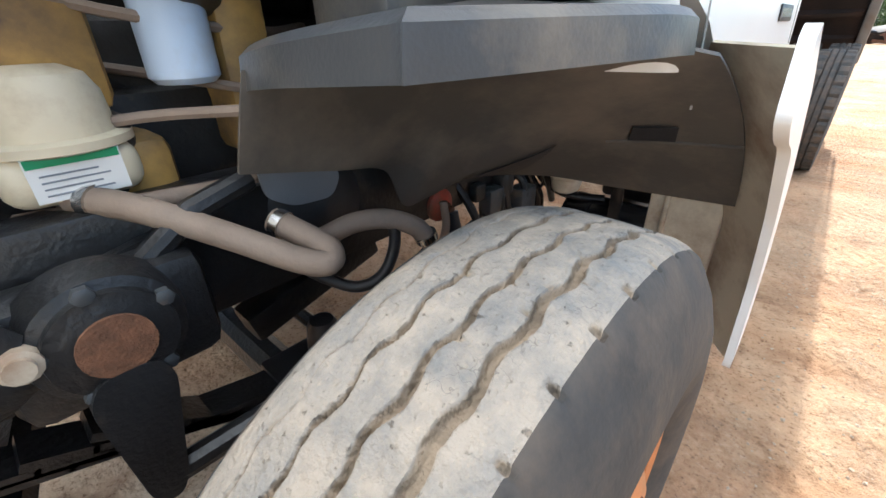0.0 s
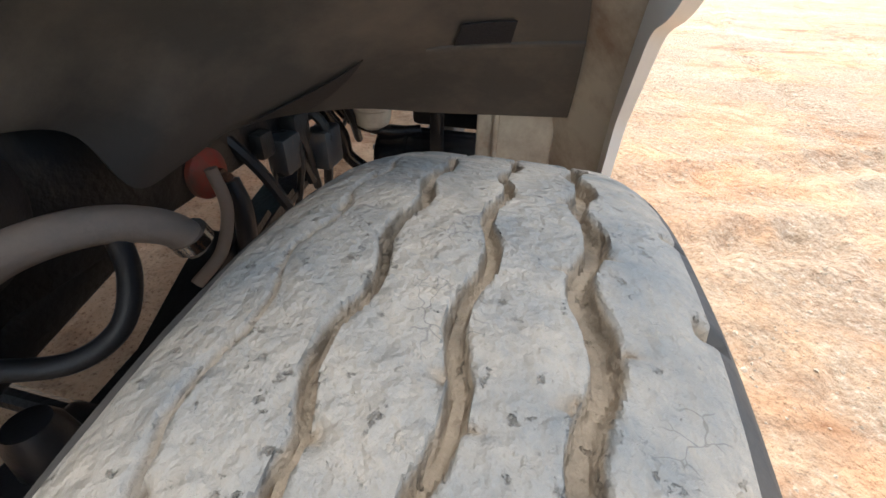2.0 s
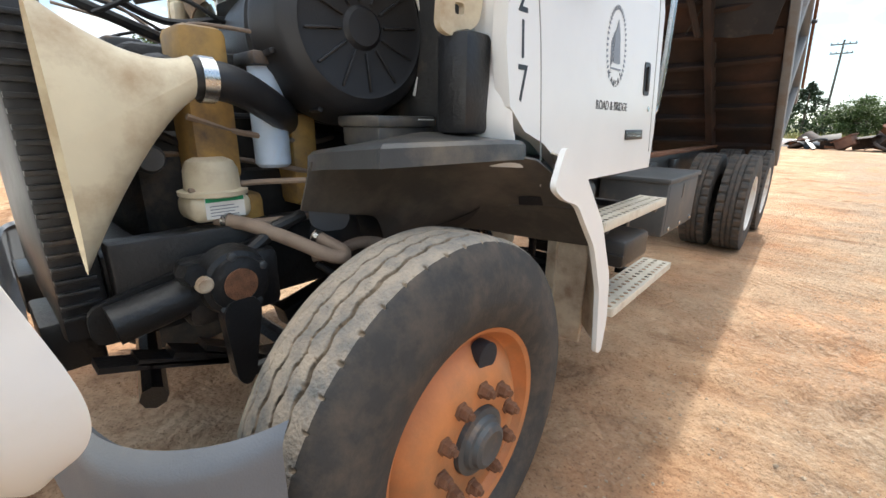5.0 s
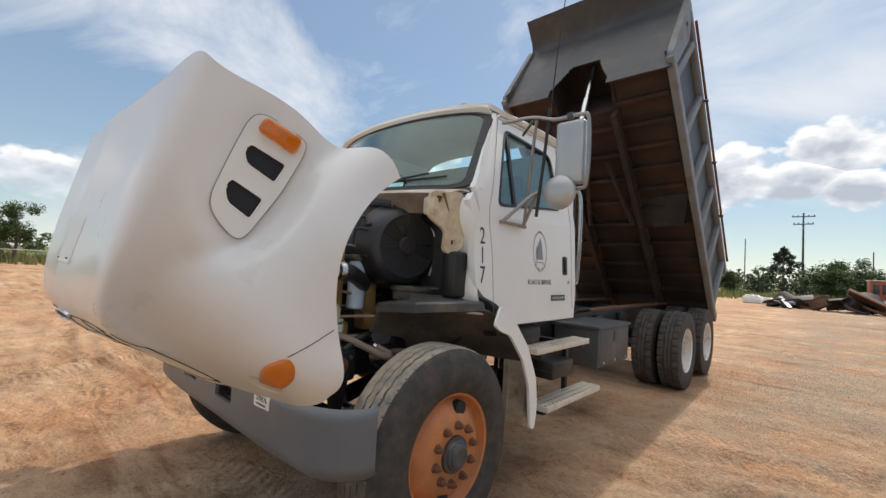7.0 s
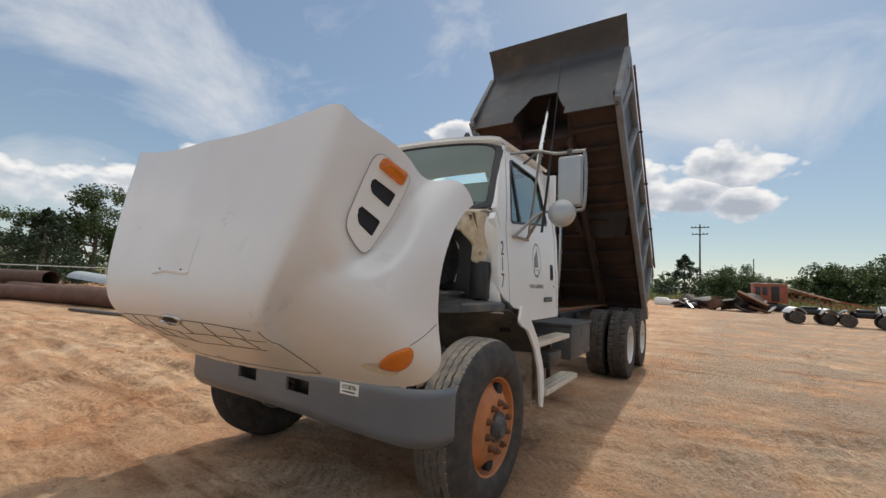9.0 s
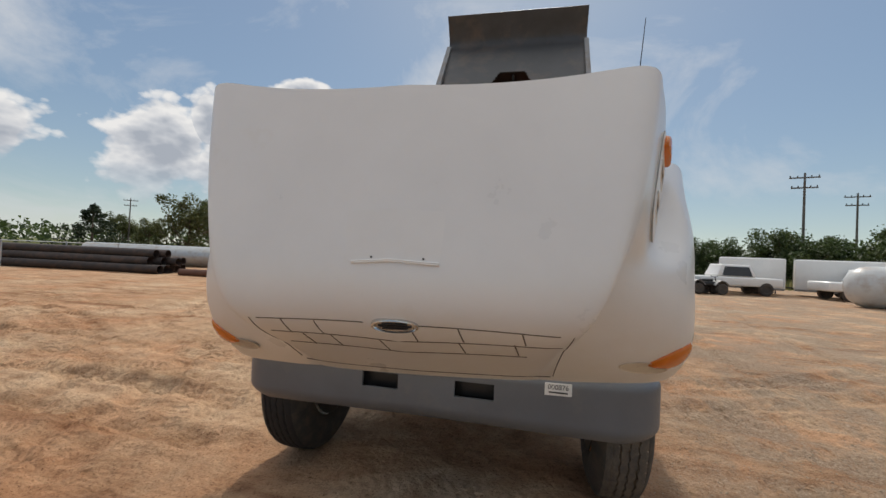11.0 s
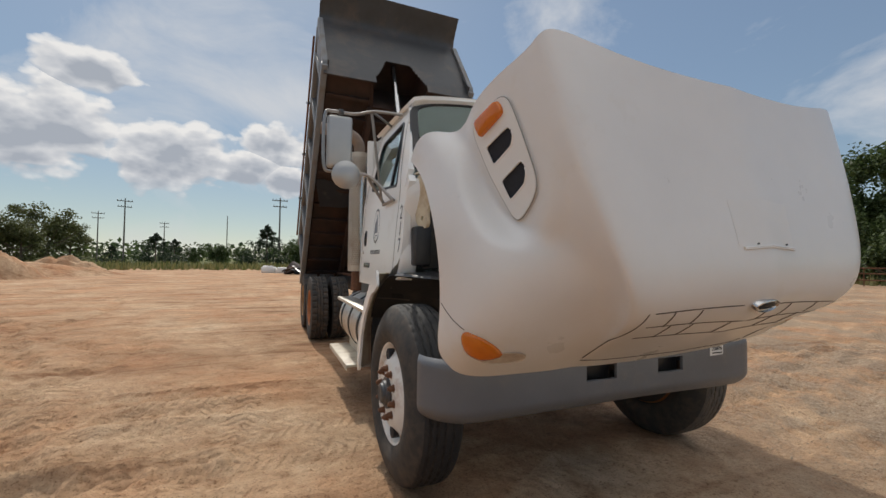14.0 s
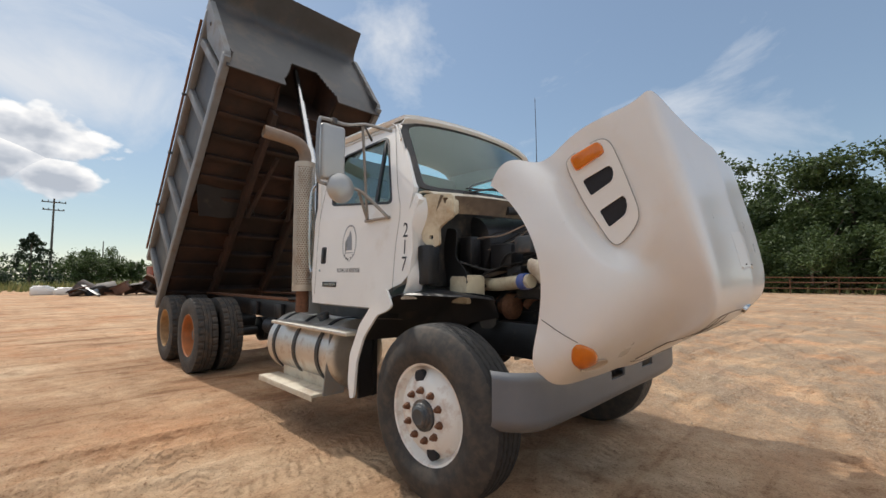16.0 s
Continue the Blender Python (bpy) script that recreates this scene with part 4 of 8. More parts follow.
for k in range(9):
    bm = B()
    u = 0.40 + 0.42 * k
    box(bm, (-0.40, u, -0.10), (0.40, u + 0.06, 0.0), 0.006, BED_M)
    part("centre_crossmember", bm, BED_RUST, BED)
bm = B()
tube(bm, [bed(0.16, 3.3, -0.10), bed(0.34, 2.2, -0.20)], 0.035, 8)
tube(bm, [bed(-0.16, 3.3, -0.10), bed(-0.34, 2.2, -0.20)], 0.035, 8)
part("brace_arm", bm, BED_RUST, BED)
for side in SIDES:
    bm = B()
    c = bed(0, 2.60, -0.05)

    def flap(u, v):
        x = 0.42 + 0.72 * v - 0.10 * u
        return (side * x, c.y + 0.05 + 0.20 * u + 0.03 * math.sin(5 * v), c.z - 0.40 * u - 0.05 * v * u + 0.01 * math.sin(9 * v))
    sheet(bm, flap, 8, 12, 0.012)
    f = part("mud_flap", bm, BLACK, BED, "black rubber flap hung under the bed")
    bm = B()
    p = [Vector(flap(0.05, 0)), Vector(flap(0.95, 0)), Vector(flap(0.92, 0)) + Vector((-side * 0.14, 0, 0.02)), Vector(flap(0.25, 0)) + Vector((-side * 0.03, 0, 0))]
    tube(bm, p, 0.008, 6)
    part("flap_hanger", bm, CHASSIS, f)
bm = B()
base, tip = Vector((0, 2.95, 0.95)), Vector((0, 4.33, 4.60))
d = tip - base
for a, b_, r in ((0.0, 0.40, 0.095), (0.38, 0.62, 0.078), (0.60, 0.84, 0.062), (0.82, 1.0, 0.046)):
    tube(bm, [base + d * a, base + d * b_], r, 18)
part("lift_cylinder", bm, STEEL, BED, "bright telescopic hoist cylinder")
bm = B()
box(bm, (-1.14, -0.06, 0.0), (1.14, -0.01, 1.2), 0.01, BED_M)
part("tailgate", bm, BED_PAINT, BED)
for side in SIDES:
    bm = B()
    box(bm, (side * 0.40, 6.75, 0.80), (side * 0.52, 7.0, 1.06), 0.02)
    part("bed_hinge", bm, CHASSIS, BED)

# wheels
def tyre_profile(width, r, rim_r, crown=0.012):
    """Half of a tyre's section from rim to tread edge, as (x, radius)."""
    w = width / 2
    if crown > 0.02:
        return [(w * 0.80, rim_r), (w * 0.90, rim_r + 0.015), (w * 0.99, rim_r + 0.075), (w * 1.0, r - 0.15), (w * 0.955, r - 0.10), (w * 0.85, r - 0.056), (w * 0.74, r - 0.028), (w * 0.68, r - 0.015)]
    return [(w * 0.80, rim_r), (w * 0.90, rim_r + 0.015), (w * 0.99, rim_r + 0.075), (w * 1.0, r - 0.13), (w * 0.975, r - 0.06), (w * 0.93, r - 0.022), (w * 0.895, r - 0.008)]


def steer_tyre(name, parent, x0, side, nseg, fine):
    W_, R_, RIM = 0.322, 0.535, 0.295
    tread = 0.104
    grooves = (-0.071, -0.034, 0.010, 0.056)
    ncol = 150 if fine else 110
    cols = []
    prof = tyre_profile(W_, R_, RIM, 0.03)
    for a, r in prof:
        cols.append((-a, r, False))
    for i in range(ncol + 1):
        cols.append((-tread + 2 * tread * i / ncol, R_ - 0.003 * (2 * i / ncol - 1) ** 2 - 0.009 * abs(2 * i / ncol - 1) ** 8, True))
    for a, r in reversed(prof):
        cols.append((a, r, False))
    verts, faces, mats = [], [], []
    depth = []
    for k in range(nseg):
        th = 2 * math.pi * k / nseg
        c, s = math.cos(th), math.sin(th)
        arc = th * R_
        row = []
        for a, r, tr in cols:
            d = 0.0
            if tr:
                for gi, g in enumerate(grooves):
                    zig = 0.0040 * max(-0.8, min(0.8, (abs(((arc / 0.074 + gi * 0.37) % 1) * 4 - 2) - 1) * 1.5)) + 0.0022 * noise.noise((arc * 22, gi * 3.0, 0)) + 0.0012 * noise.noise((arc * 90, gi * 3.0, 5.0))
                    wear = 1 + 0.7 * noise.noise((arc * 6, gi * 5.0, 2.0)) + 0.4 * noise.noise((arc * 25, gi * 7.0, 3.0))
                    half = ((0.0014, 0.0025, 0.0029, 0.0042)[gi] if fine else 0.0048) * max(0.35, wear)
                    q = abs(a - g - zig) / half
                    if q < 1.5:
                        d = max(d, ((0.003, 0.009, 0.011, 0.012)[gi] if fine else 0.011) * max(0.0, min(1.0, (1.5 - q) / 0.6)) * min(1.0, max(0.3, wear)))
                    elif fine and q < 4.5 and noise.noise((arc * 75, gi * 9.0 + (3.0 if a > g + zig else 0.0), 7.0)) > 0.42:
                        # short tears out of the groove
                        d = max(d, 0.0045 * (1 - (q - 1.5) / 3.0))
                if a * side > tread - 0.011:
                    p = (arc / 0.068) % 1
                    if abs(p - 0.5) < 0.06 + 0.03 * noise.noise((arc * 15, 1.0, 1.0)):
                        d = max(d, 0.007 * min(1.0, (a * side - tread + 0.011) / 0.006))
                wear_or_shade = 0.0014 * noise.noise((arc * 14, a * 26, 1.0)) + 0.0008 * noise.noise((arc * 50, a * 70, 4.0)) - 0.0035 * max(0.0, noise.noise((arc * 60, a * 80, 8.0)) - 0.55)
                r2 = r - d + (wear_or_shade if fine else 0)
            else:
                r2 = r
            depth.append(d)
            verts.append((x0 + a, r2 * c, r2 * s))
    nc = len(cols)
    for k in range(nseg):
        k2 = (k + 1) % nseg
        for i in range(nc - 1):
            faces.append((k * nc + i, k * nc + i + 1, k2 * nc + i + 1, k2 * nc + i))
            mats.append(0 if cols[i][2] and cols[i + 1][2] else 1)
    me = bpy.data.meshes.new(name)
    me.from_pydata(verts, [], faces)
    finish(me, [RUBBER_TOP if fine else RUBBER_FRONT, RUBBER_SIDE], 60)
    me.attributes.new("groove", "FLOAT", "POINT").data.foreach_set("value", [q / 0.009 for q in depth])
    me.polygons.foreach_set("material_index", mats)
    ob = new(name, me)
    ob.parent = parent
    return ob


def rim_mesh(out):
    """A steel disc wheel, outward face to +x when out is 1; convex discs reach to the tyre's face."""
    bm = B()
    s = out
    lathe(bm, [(s * 0.125, 0.302), (s * 0.135, 0.300), (s * 0.128, 0.287), (s * 0.10, 0.278), (s * 0.085, 0.262), (s * 0.105, 0.240), (s * 0.135, 0.205), (s * 0.150, 0.178), (s * 0.152, 0.095), (s * 0.13, 0.09), (s * -0.10, 0.20), (s * -0.12, 0.29), (s * -0.13, 0.302)], n=72, close=True)
    return bm


def front_wheel(side, mat, mat_label, fine):
    x0 = side * 1.05
    bm = rim_mesh(side)
    bmesh.ops.translate(bm, vec=(x0, 0, 0), verts=bm.verts)
    w = part("wheel", bm, mat, TRUCK, mat_label, 30)
    steer_tyre("tyre", w, x0, side, 1000 if fine else 260, fine)
    bm = B()
    s = side
    lathe(bm, [(x0 + s * 0.10, 0.095), (x0 + s * 0.165, 0.092), (x0 + s * 0.168, 0.075), (x0 + s * 0.18, 0.07), (x0 + s * 0.184, 0.062), (x0 + s * 0.196, 0.058), (x0 + s * 0.202, 0.045), (x0 + s * 0.198, 0.03), (x0 + s * 0.198, 0.0)], n=40)
    part("hub", bm, HUB, w, "dark grey hub cap")
    for k in range(10):
        a = 2 * math.pi * (k + 0.3) / 10
        c = Vector((x0, 0.143 * math.cos(a), 0.143 * math.sin(a)))
        bm = B()
        lathe(bm, [(s * 0.146, 0.024), (s * 0.156, 0.024), (s * 0.158, 0.019), (s * 0.176, 0.0185), (s * 0.18, 0.015), (s * 0.18, 0.011), (s * 0.190, 0.010), (s * 0.190, 0.0)], n=6, centre=c)
        part("lug_nut", bm, RUST, w, angle=20)
    for k in range(2):
        a = math.pi * (k + 0.42)
        bm = B()
        # no hole is cut: a dark disc carries the hole's shade
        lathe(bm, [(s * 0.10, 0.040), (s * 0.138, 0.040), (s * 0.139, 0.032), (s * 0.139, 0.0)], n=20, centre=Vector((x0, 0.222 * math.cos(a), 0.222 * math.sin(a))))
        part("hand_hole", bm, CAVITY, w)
    w.location = (0, 0.022, 0.53)
    return w


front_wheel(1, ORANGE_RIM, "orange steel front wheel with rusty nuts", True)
front_wheel(-1, WHITE_RIM, "white steel front wheel with rusty nuts", False)


def drive_tyre(name, parent, x0, y0):
    W_, R_, RIM = 0.27, 0.525, 0.29
    tread, nseg, ncol = 0.122, 132, 26
    prof = tyre_profile(W_, R_, RIM)
    cols = [(-a, r, False) for a, r in prof] + [(-tread + 2 * tread * i / ncol, R_ - 0.004 * (2 * i / ncol - 1) ** 2, True) for i in range(ncol + 1)] + [(a, r, False) for a, r in reversed(prof)]
    verts, faces, mats = [], [], []
    for k in range(nseg):
        th = 2 * math.pi * k / nseg
        c, s = math.cos(th), math.sin(th)
        for a, r, tr in cols:
            if tr and abs(a) > 0.045 and (k + (2 if a > 0 else 0)) % 4 == 0:
                r -= 0.016
            if tr and min(abs(abs(a) - 0.045), abs(a)) < 0.006:
                r -= 0.012
            verts.append((x0 + a, y0 + r * c, 0.518 + r * s))
    nc = len(cols)
    for k in range(nseg):
        k2 = (k + 1) % nseg
        for i in range(nc - 1):
            faces.append((k * nc + i, k * nc + i + 1, k2 * nc + i + 1, k2 * nc + i))
            mats.append(0 if cols[i][2] and cols[i + 1][2] else 1)
    me = bpy.data.meshes.new(name)
    me.from_pydata(verts, [], faces)
    finish(me, [RUBBER_DRIVE, RUBBER_SIDE], 30)
    me.polygons.foreach_set("material_index", mats)
    ob = new(name, me)
    ob.parent = parent
    return ob


REAR_Y = (4.95, 6.28)
for side in SIDES:
    for i, y in enumerate(REAR_Y):
        mat = (WHITE_RIM, WHITE_RIM) if side > 0 else (ORANGE_RIM, TAN_RIM)
        xo, xi = side * 1.085, side * 0.755
        bm = B()
        s = side
        lathe(bm, [(xo + s * 0.118, 0.30), (xo + s * 0.125, 0.297), (xo + s * 0.115, 0.283), (xo - s * 0.02, 0.272), (xo - s * 0.06, 0.22), (xo - s * 0.075, 0.16), (xo - s * 0.08, 0.10), (xo - s * 0.11, 0.10), (xo - s * 0.11, 0.28), (xo - s * 0.12, 0.30)], n=56, centre=(0, y, 0.518), close=True)
        w = part("dual_wheel", bm, mat[i], TRUCK, ("white" if side > 0 else "orange-brown") + " steel rear wheel, deeply dished", 30)
        drive_tyre("tyre", w, xo, y)
        drive_tyre("tyre", w, xi, y)
        bm = B()
        lathe(bm, [(xo - s * 0.10, 0.105), (xo - s * 0.02, 0.10), (xo + s * 0.045, 0.085), (xo + s * 0.05, 0.07), (xo + s * 0.05, 0.0)], n=28, centre=(0, y, 0.518))
        part("hub", bm, HUB, w)

# frame rails
bm = B()
for side in SIDES:
    box(bm, (side * 0.42, -0.55, 0.80), (side * 0.50, 7.2, 1.04), 0.008)
for y in (-0.5, 1.9, 3.2, 4.3, 5.6, 7.1):
    box(bm, (-0.44, y - 0.06, 0.84), (0.44, y + 0.06, 1.0), 0.01)
FRAME = part("chassis_frame", bm, CHASSIS, TRUCK, "black ladder chassis frame with rusty dust")

# ---- hood fittings ----
HOOD_UV = [(i / 90, j / 90) for i in range(1, 90) for j in range(2, 90)]
HOOD_XYZ = np.array([hood_half(*q) for q in HOOD_UV])


def hood_find(target):
    """The place on the hood's skin nearest to a point of its driver's side."""
    h, s = HOOD_UV[int(np.argmin(((HOOD_XYZ - np.array(target)) ** 2).sum(1)))]
    step = 1 / 180
    for _ in range(5):
        h, s = min(((h + i * step, s + j * step) for i in (-1, 0, 1) for j in (-1, 0, 1)), key=lambda q: (hood_half(*q) - target).length)
        step /= 2
    return h, s


def flip(v, side):
    return skew(Vector((v.x * side, v.y, v.z)))


panel_line = rounded([(0.200, 0.085), (0.160, 0.118), (0.016, 0.108), (-0.170, 0.088), (-0.224, 0.055), (-0.272, -0.040), (-0.262, -0.082), (-0.038, -0.108), (0.145, -0.106), (0.195, -0.088)], 0.05, 4)
lamp_line = rounded([(0.192, 0.076), (0.192, -0.076), (0.116, -0.078), (0.128, 0.080)], 0.024, 4)
vent1 = rounded([(0.072, 0.070), (0.069, -0.072), (-0.018, -0.070), (-0.004, 0.045), (0.030, 0.074)], 0.016, 4)
vent2 = rounded([(-0.078, 0.062), (-0.093, -0.068), (-0.186, -0.063), (-0.166, 0.030), (-0.128, 0.060)], 0.016, 4)
for side in SIDES:
    # one flat plate on its seat
    def flat(a, b, d, lift=0.012):
        return flip(VENT_O + VENT_A * a + VENT_B * b + VENT_N * (lift - d), side)
    bm = B()
    plate(bm, panel_line, [vent1, vent2], lambda a, b, d: flat(a, b, d), 0.06)
    pan = part("vent_panel", bm, WHITE, HOOD, "moulded white side vent panel", 40)
    bm = B()
    tube(bm, [flat(a * 1.012, b * 1.02, 0, 0.008) for a, b in panel_line], 0.0026, 5, close=True)
    part("panel_seam", bm, PAINT_SEAM, pan)
    for vline in (vent1, vent2):
        bm = B()
        tube(bm, [flat(a, b, 0, 0.012) for a, b in vline], 0.0035, 6, close=True)
        part("vent_rim", bm, WHITE, pan)
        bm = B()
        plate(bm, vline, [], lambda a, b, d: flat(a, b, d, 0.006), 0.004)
        part("vent", bm, CAVITY, pan, "black plate in the vent opening")
    bm = B()
    n = len(lamp_line)
    c = Vector((sum(p[0] for p in lamp_line) / n, sum(p[1] for p in lamp_line) / n))
    rings = []
    for k, (f, l) in enumerate(((1.0, 0.006), (1.0, 0.020), (0.93, 0.030), (0.75, 0.035), (0.3, 0.037))):
        rings.append([bm.verts.new(flat(c.x + (p[0] - c.x) * f, c.y + (p[1] - c.y) * f, 0, l)) for p in lamp_line])
    for r0, r1 in zip(rings, rings[1:]):
        for i in range(n):
            bm.faces.new((r0[i], r0[(i + 1) % n], r1[(i + 1) % n], r1[i]))
    bm.faces.new(rings[-1])
    part("marker_lamp", bm, AMBER, HOOD, "amber side marker lamp")
    # turn signal in the fender
    sig = [Vector(q) for q in ((0.995, -0.945, 0.978), (1.050, -0.970, 1.030), (1.112, -0.976, 1.070), (1.165, -0.938, 1.099), (1.178, -0.905, 1.066), (1.160, -0.893, 1.005), (1.090, -0.900, 0.958), (1.045, -0.925, 0.957))]
    cen = sum(sig, Vector()) / len(sig)
    h, s = hood_find(cen)
    fr = hood_frame(h, s, 1, 0.0, False)
    inv = fr.inverted()
    loc = [inv @ (q + (hood_half(*hood_find(q)) - q)) for q in sig]
    line = rounded([(q.x, q.y) for q in loc], 0.03, 3)
    n = len(line)
    lc = Vector((sum(p[0] for p in line) / n, sum(p[1] for p in line) / n))

    def on(a, b, l):
        w = fr @ Vector((a, b, 0))
        q = hood_half(*hood_find(w))
        return flip(w + fr.to_3x3().col[2] * ((q - w).dot(fr.to_3x3().col[2]) + l), side)
    bm = B()
    rings = []
    for f, l in ((1.04, -0.012), (1.0, 0.004), (0.9, 0.012), (0.6, 0.018), (0.2, 0.020)):
        rings.append([bm.verts.new(on(lc.x + (p[0] - lc.x) * f, lc.y + (p[1] - lc.y) * f, l)) for p in line])
    for r0, r1 in zip(rings, rings[1:]):
        for i in range(n):
            bm.faces.new((r0[i], r0[(i + 1) % n], r1[(i + 1) % n], r1[i]))
    bm.faces.new(rings[-1])
    part("turn_signal", bm, AMBER, HOOD, "amber turn signal lamp")
    # seam from the arch to the lamp
    bm = B()
    pts = []
    for k in range(13):
        t = k / 12
        w = Vector((1.215 - 0.05 * t, -0.775 - 0.155 * t, 1.188 - 0.088 * t))
        pts.append(flip(hood_half(*hood_find(w)), side))
    tube(bm, pts, 0.0022, 5)
    part("seam", bm, SEAM, HOOD)
    # headlamp recess under the front
    bm = B()
    hh, ss = 0.060, 0.845
    f2 = hood_frame(hh, ss, side, 0.0)
    lathe(bm, [(0.002, 0.10), (0.006, 0.095), (-0.004, 0.08), (-0.012, 0.04), (-0.014, 0.0)], axis_x=False, n=28)
    bmesh.ops.transform(bm, matrix=f2 @ Matrix.Diagonal((0.45, 1.05, 1, 1)), verts=bm.verts)
    part("headlamp_bowl", bm, CREAM, HOOD, "dusty moulded headlamp bowl")

# grille blocks: joints, border and oval badge on the tucked-under front
def skin_line(h0, x0, h1, x1, r, n=20, lift=0.0005):
    bm = B()
    pts = []
    for k in range(n + 1):
        t = k / n
        h, x = h0 + (h1 - h0) * t, x0 + (x1 - x0) * t
        p = hood_half(h, face_s(h, x))
        pts.append(skew(Vector((x, p.y - lift, p.z))))
    tube(bm, pts, r, 5)
    return bm


for h0, x0, h1, x1 in ((0.325, -0.60, 0.327, -0.12), (0.322, 0.10, 0.300, 0.62), (0.232, -0.575, 0.212, 0.63), (0.150, -0.54, 0.135, 0.50), (0.325, -0.635, 0.040, -0.612), (0.292, 0.668, 0.020, 0.61), (0.028, -0.60, 0.016, 0.60)):
    part("grille_joint", skin_line(h0, x0, h1, x1, 0.0024), SEAM, HOOD, "dark broken grille joint")
for x0 in (-0.49, -0.34, 0.07, 0.25, 0.485):
    part("grille_joint", skin_line(0.314 - 0.012 * x0, x0, 0.226, x0 + 0.012, 0.0028, 4), SEAM, HOOD)
for x0 in (-0.43, -0.30, -0.08, 0.24, 0.455):
    part("grille_joint", skin_line(0.222, x0, 0.145, x0 + 0.012, 0.0028, 4), SEAM, HOOD)
f2 = hood_frame(0.325, 0.02, 1, 0.008)
f2.translation.x = 0.03
bm = B()
lathe(bm, [(-0.020, 0.094), (0.010, 0.092), (0.013, 0.084), (0.006, 0.078), (0.006, 0.0)], axis_x=False, n=40)
bmesh.ops.transform(bm, matrix=f2 @ Matrix.Diagonal((0.36, 1.0, 1, 1)), verts=bm.verts)
badge = part("oval_badge", bm, STEEL, HOOD, "chrome oval badge")
bm = B()
for k in (-1, 0, 1):
    box(bm, (k * 0.011 - 0.003, -0.065 + 0.015 * abs(k), 0.006), (k * 0.011 + 0.003, 0.065 - 0.015 * abs(k), 0.011), 0.002, f2)
part("badge_bar", bm, BLACK, badge)
# ledge of a lost wind shield, with the paler patch above it and two bolt holes
SHIELD_PATCH = material("faded_gelcoat", (0.755, 0.742, 0.718), 0.36, vary=0.03, scale=3)
bm = B()
sheet(bm, lambda u, v: Vector(hood_point(0.61 + 0.16 * u, 0.5 + 8 / 240 * (v - 0.5) * 1.0)) + Vector((0, -0.0012, 0)), 16, 8, -0.0006)
part("shield_print", bm, SHIELD_PATCH, HOOD, "dull rectangular print of a lost wind shield")
bm = B()
for k in range(2):
    pts = []
    for j in range(21):
        x = -0.16 + 0.345 * j / 20
        p = hood_half(0.604, face_s(0.604, x))
        pts.append(skew(Vector((x, p.y - 0.003, p.z - 0.004 + 0.006 * k))))
    tube(bm, pts, 0.0045, 6)
part("shield_seat", bm, WHITE, HOOD, "narrow moulded ledge")
for x in (-0.077, 0.125):
    bm = B()
    p = hood_half(0.606, face_s(0.606, x))
    lathe(bm, [(-0.004, 0.004), (0.002, 0.004), (0.002, 0.0)], axis_x=False, n=10)
    bmesh.ops.transform(bm, matrix=Matrix.Translation(skew(Vector((x, p.y - 0.003, p.z + 0.012)))) @ pose(0, 0, 0, 90, 0, 0), verts=bm.verts)
    part("bolt", bm, INK, HOOD)

# ---- cab fittings ----
def side_text_pose(side, y, z, lift=0.001):
    t = -0.06 if z < 1.85 else 0
    m = Matrix.Translation((side * (cab_x(z) + lift), y, z))
    return m @ (pose(0, 0, 0, 90, 0, 90) if side > 0 else pose(0, 0, 0, 90, 0, -90)) @ pose(0, 0, 0, -3.4, 0, 0)


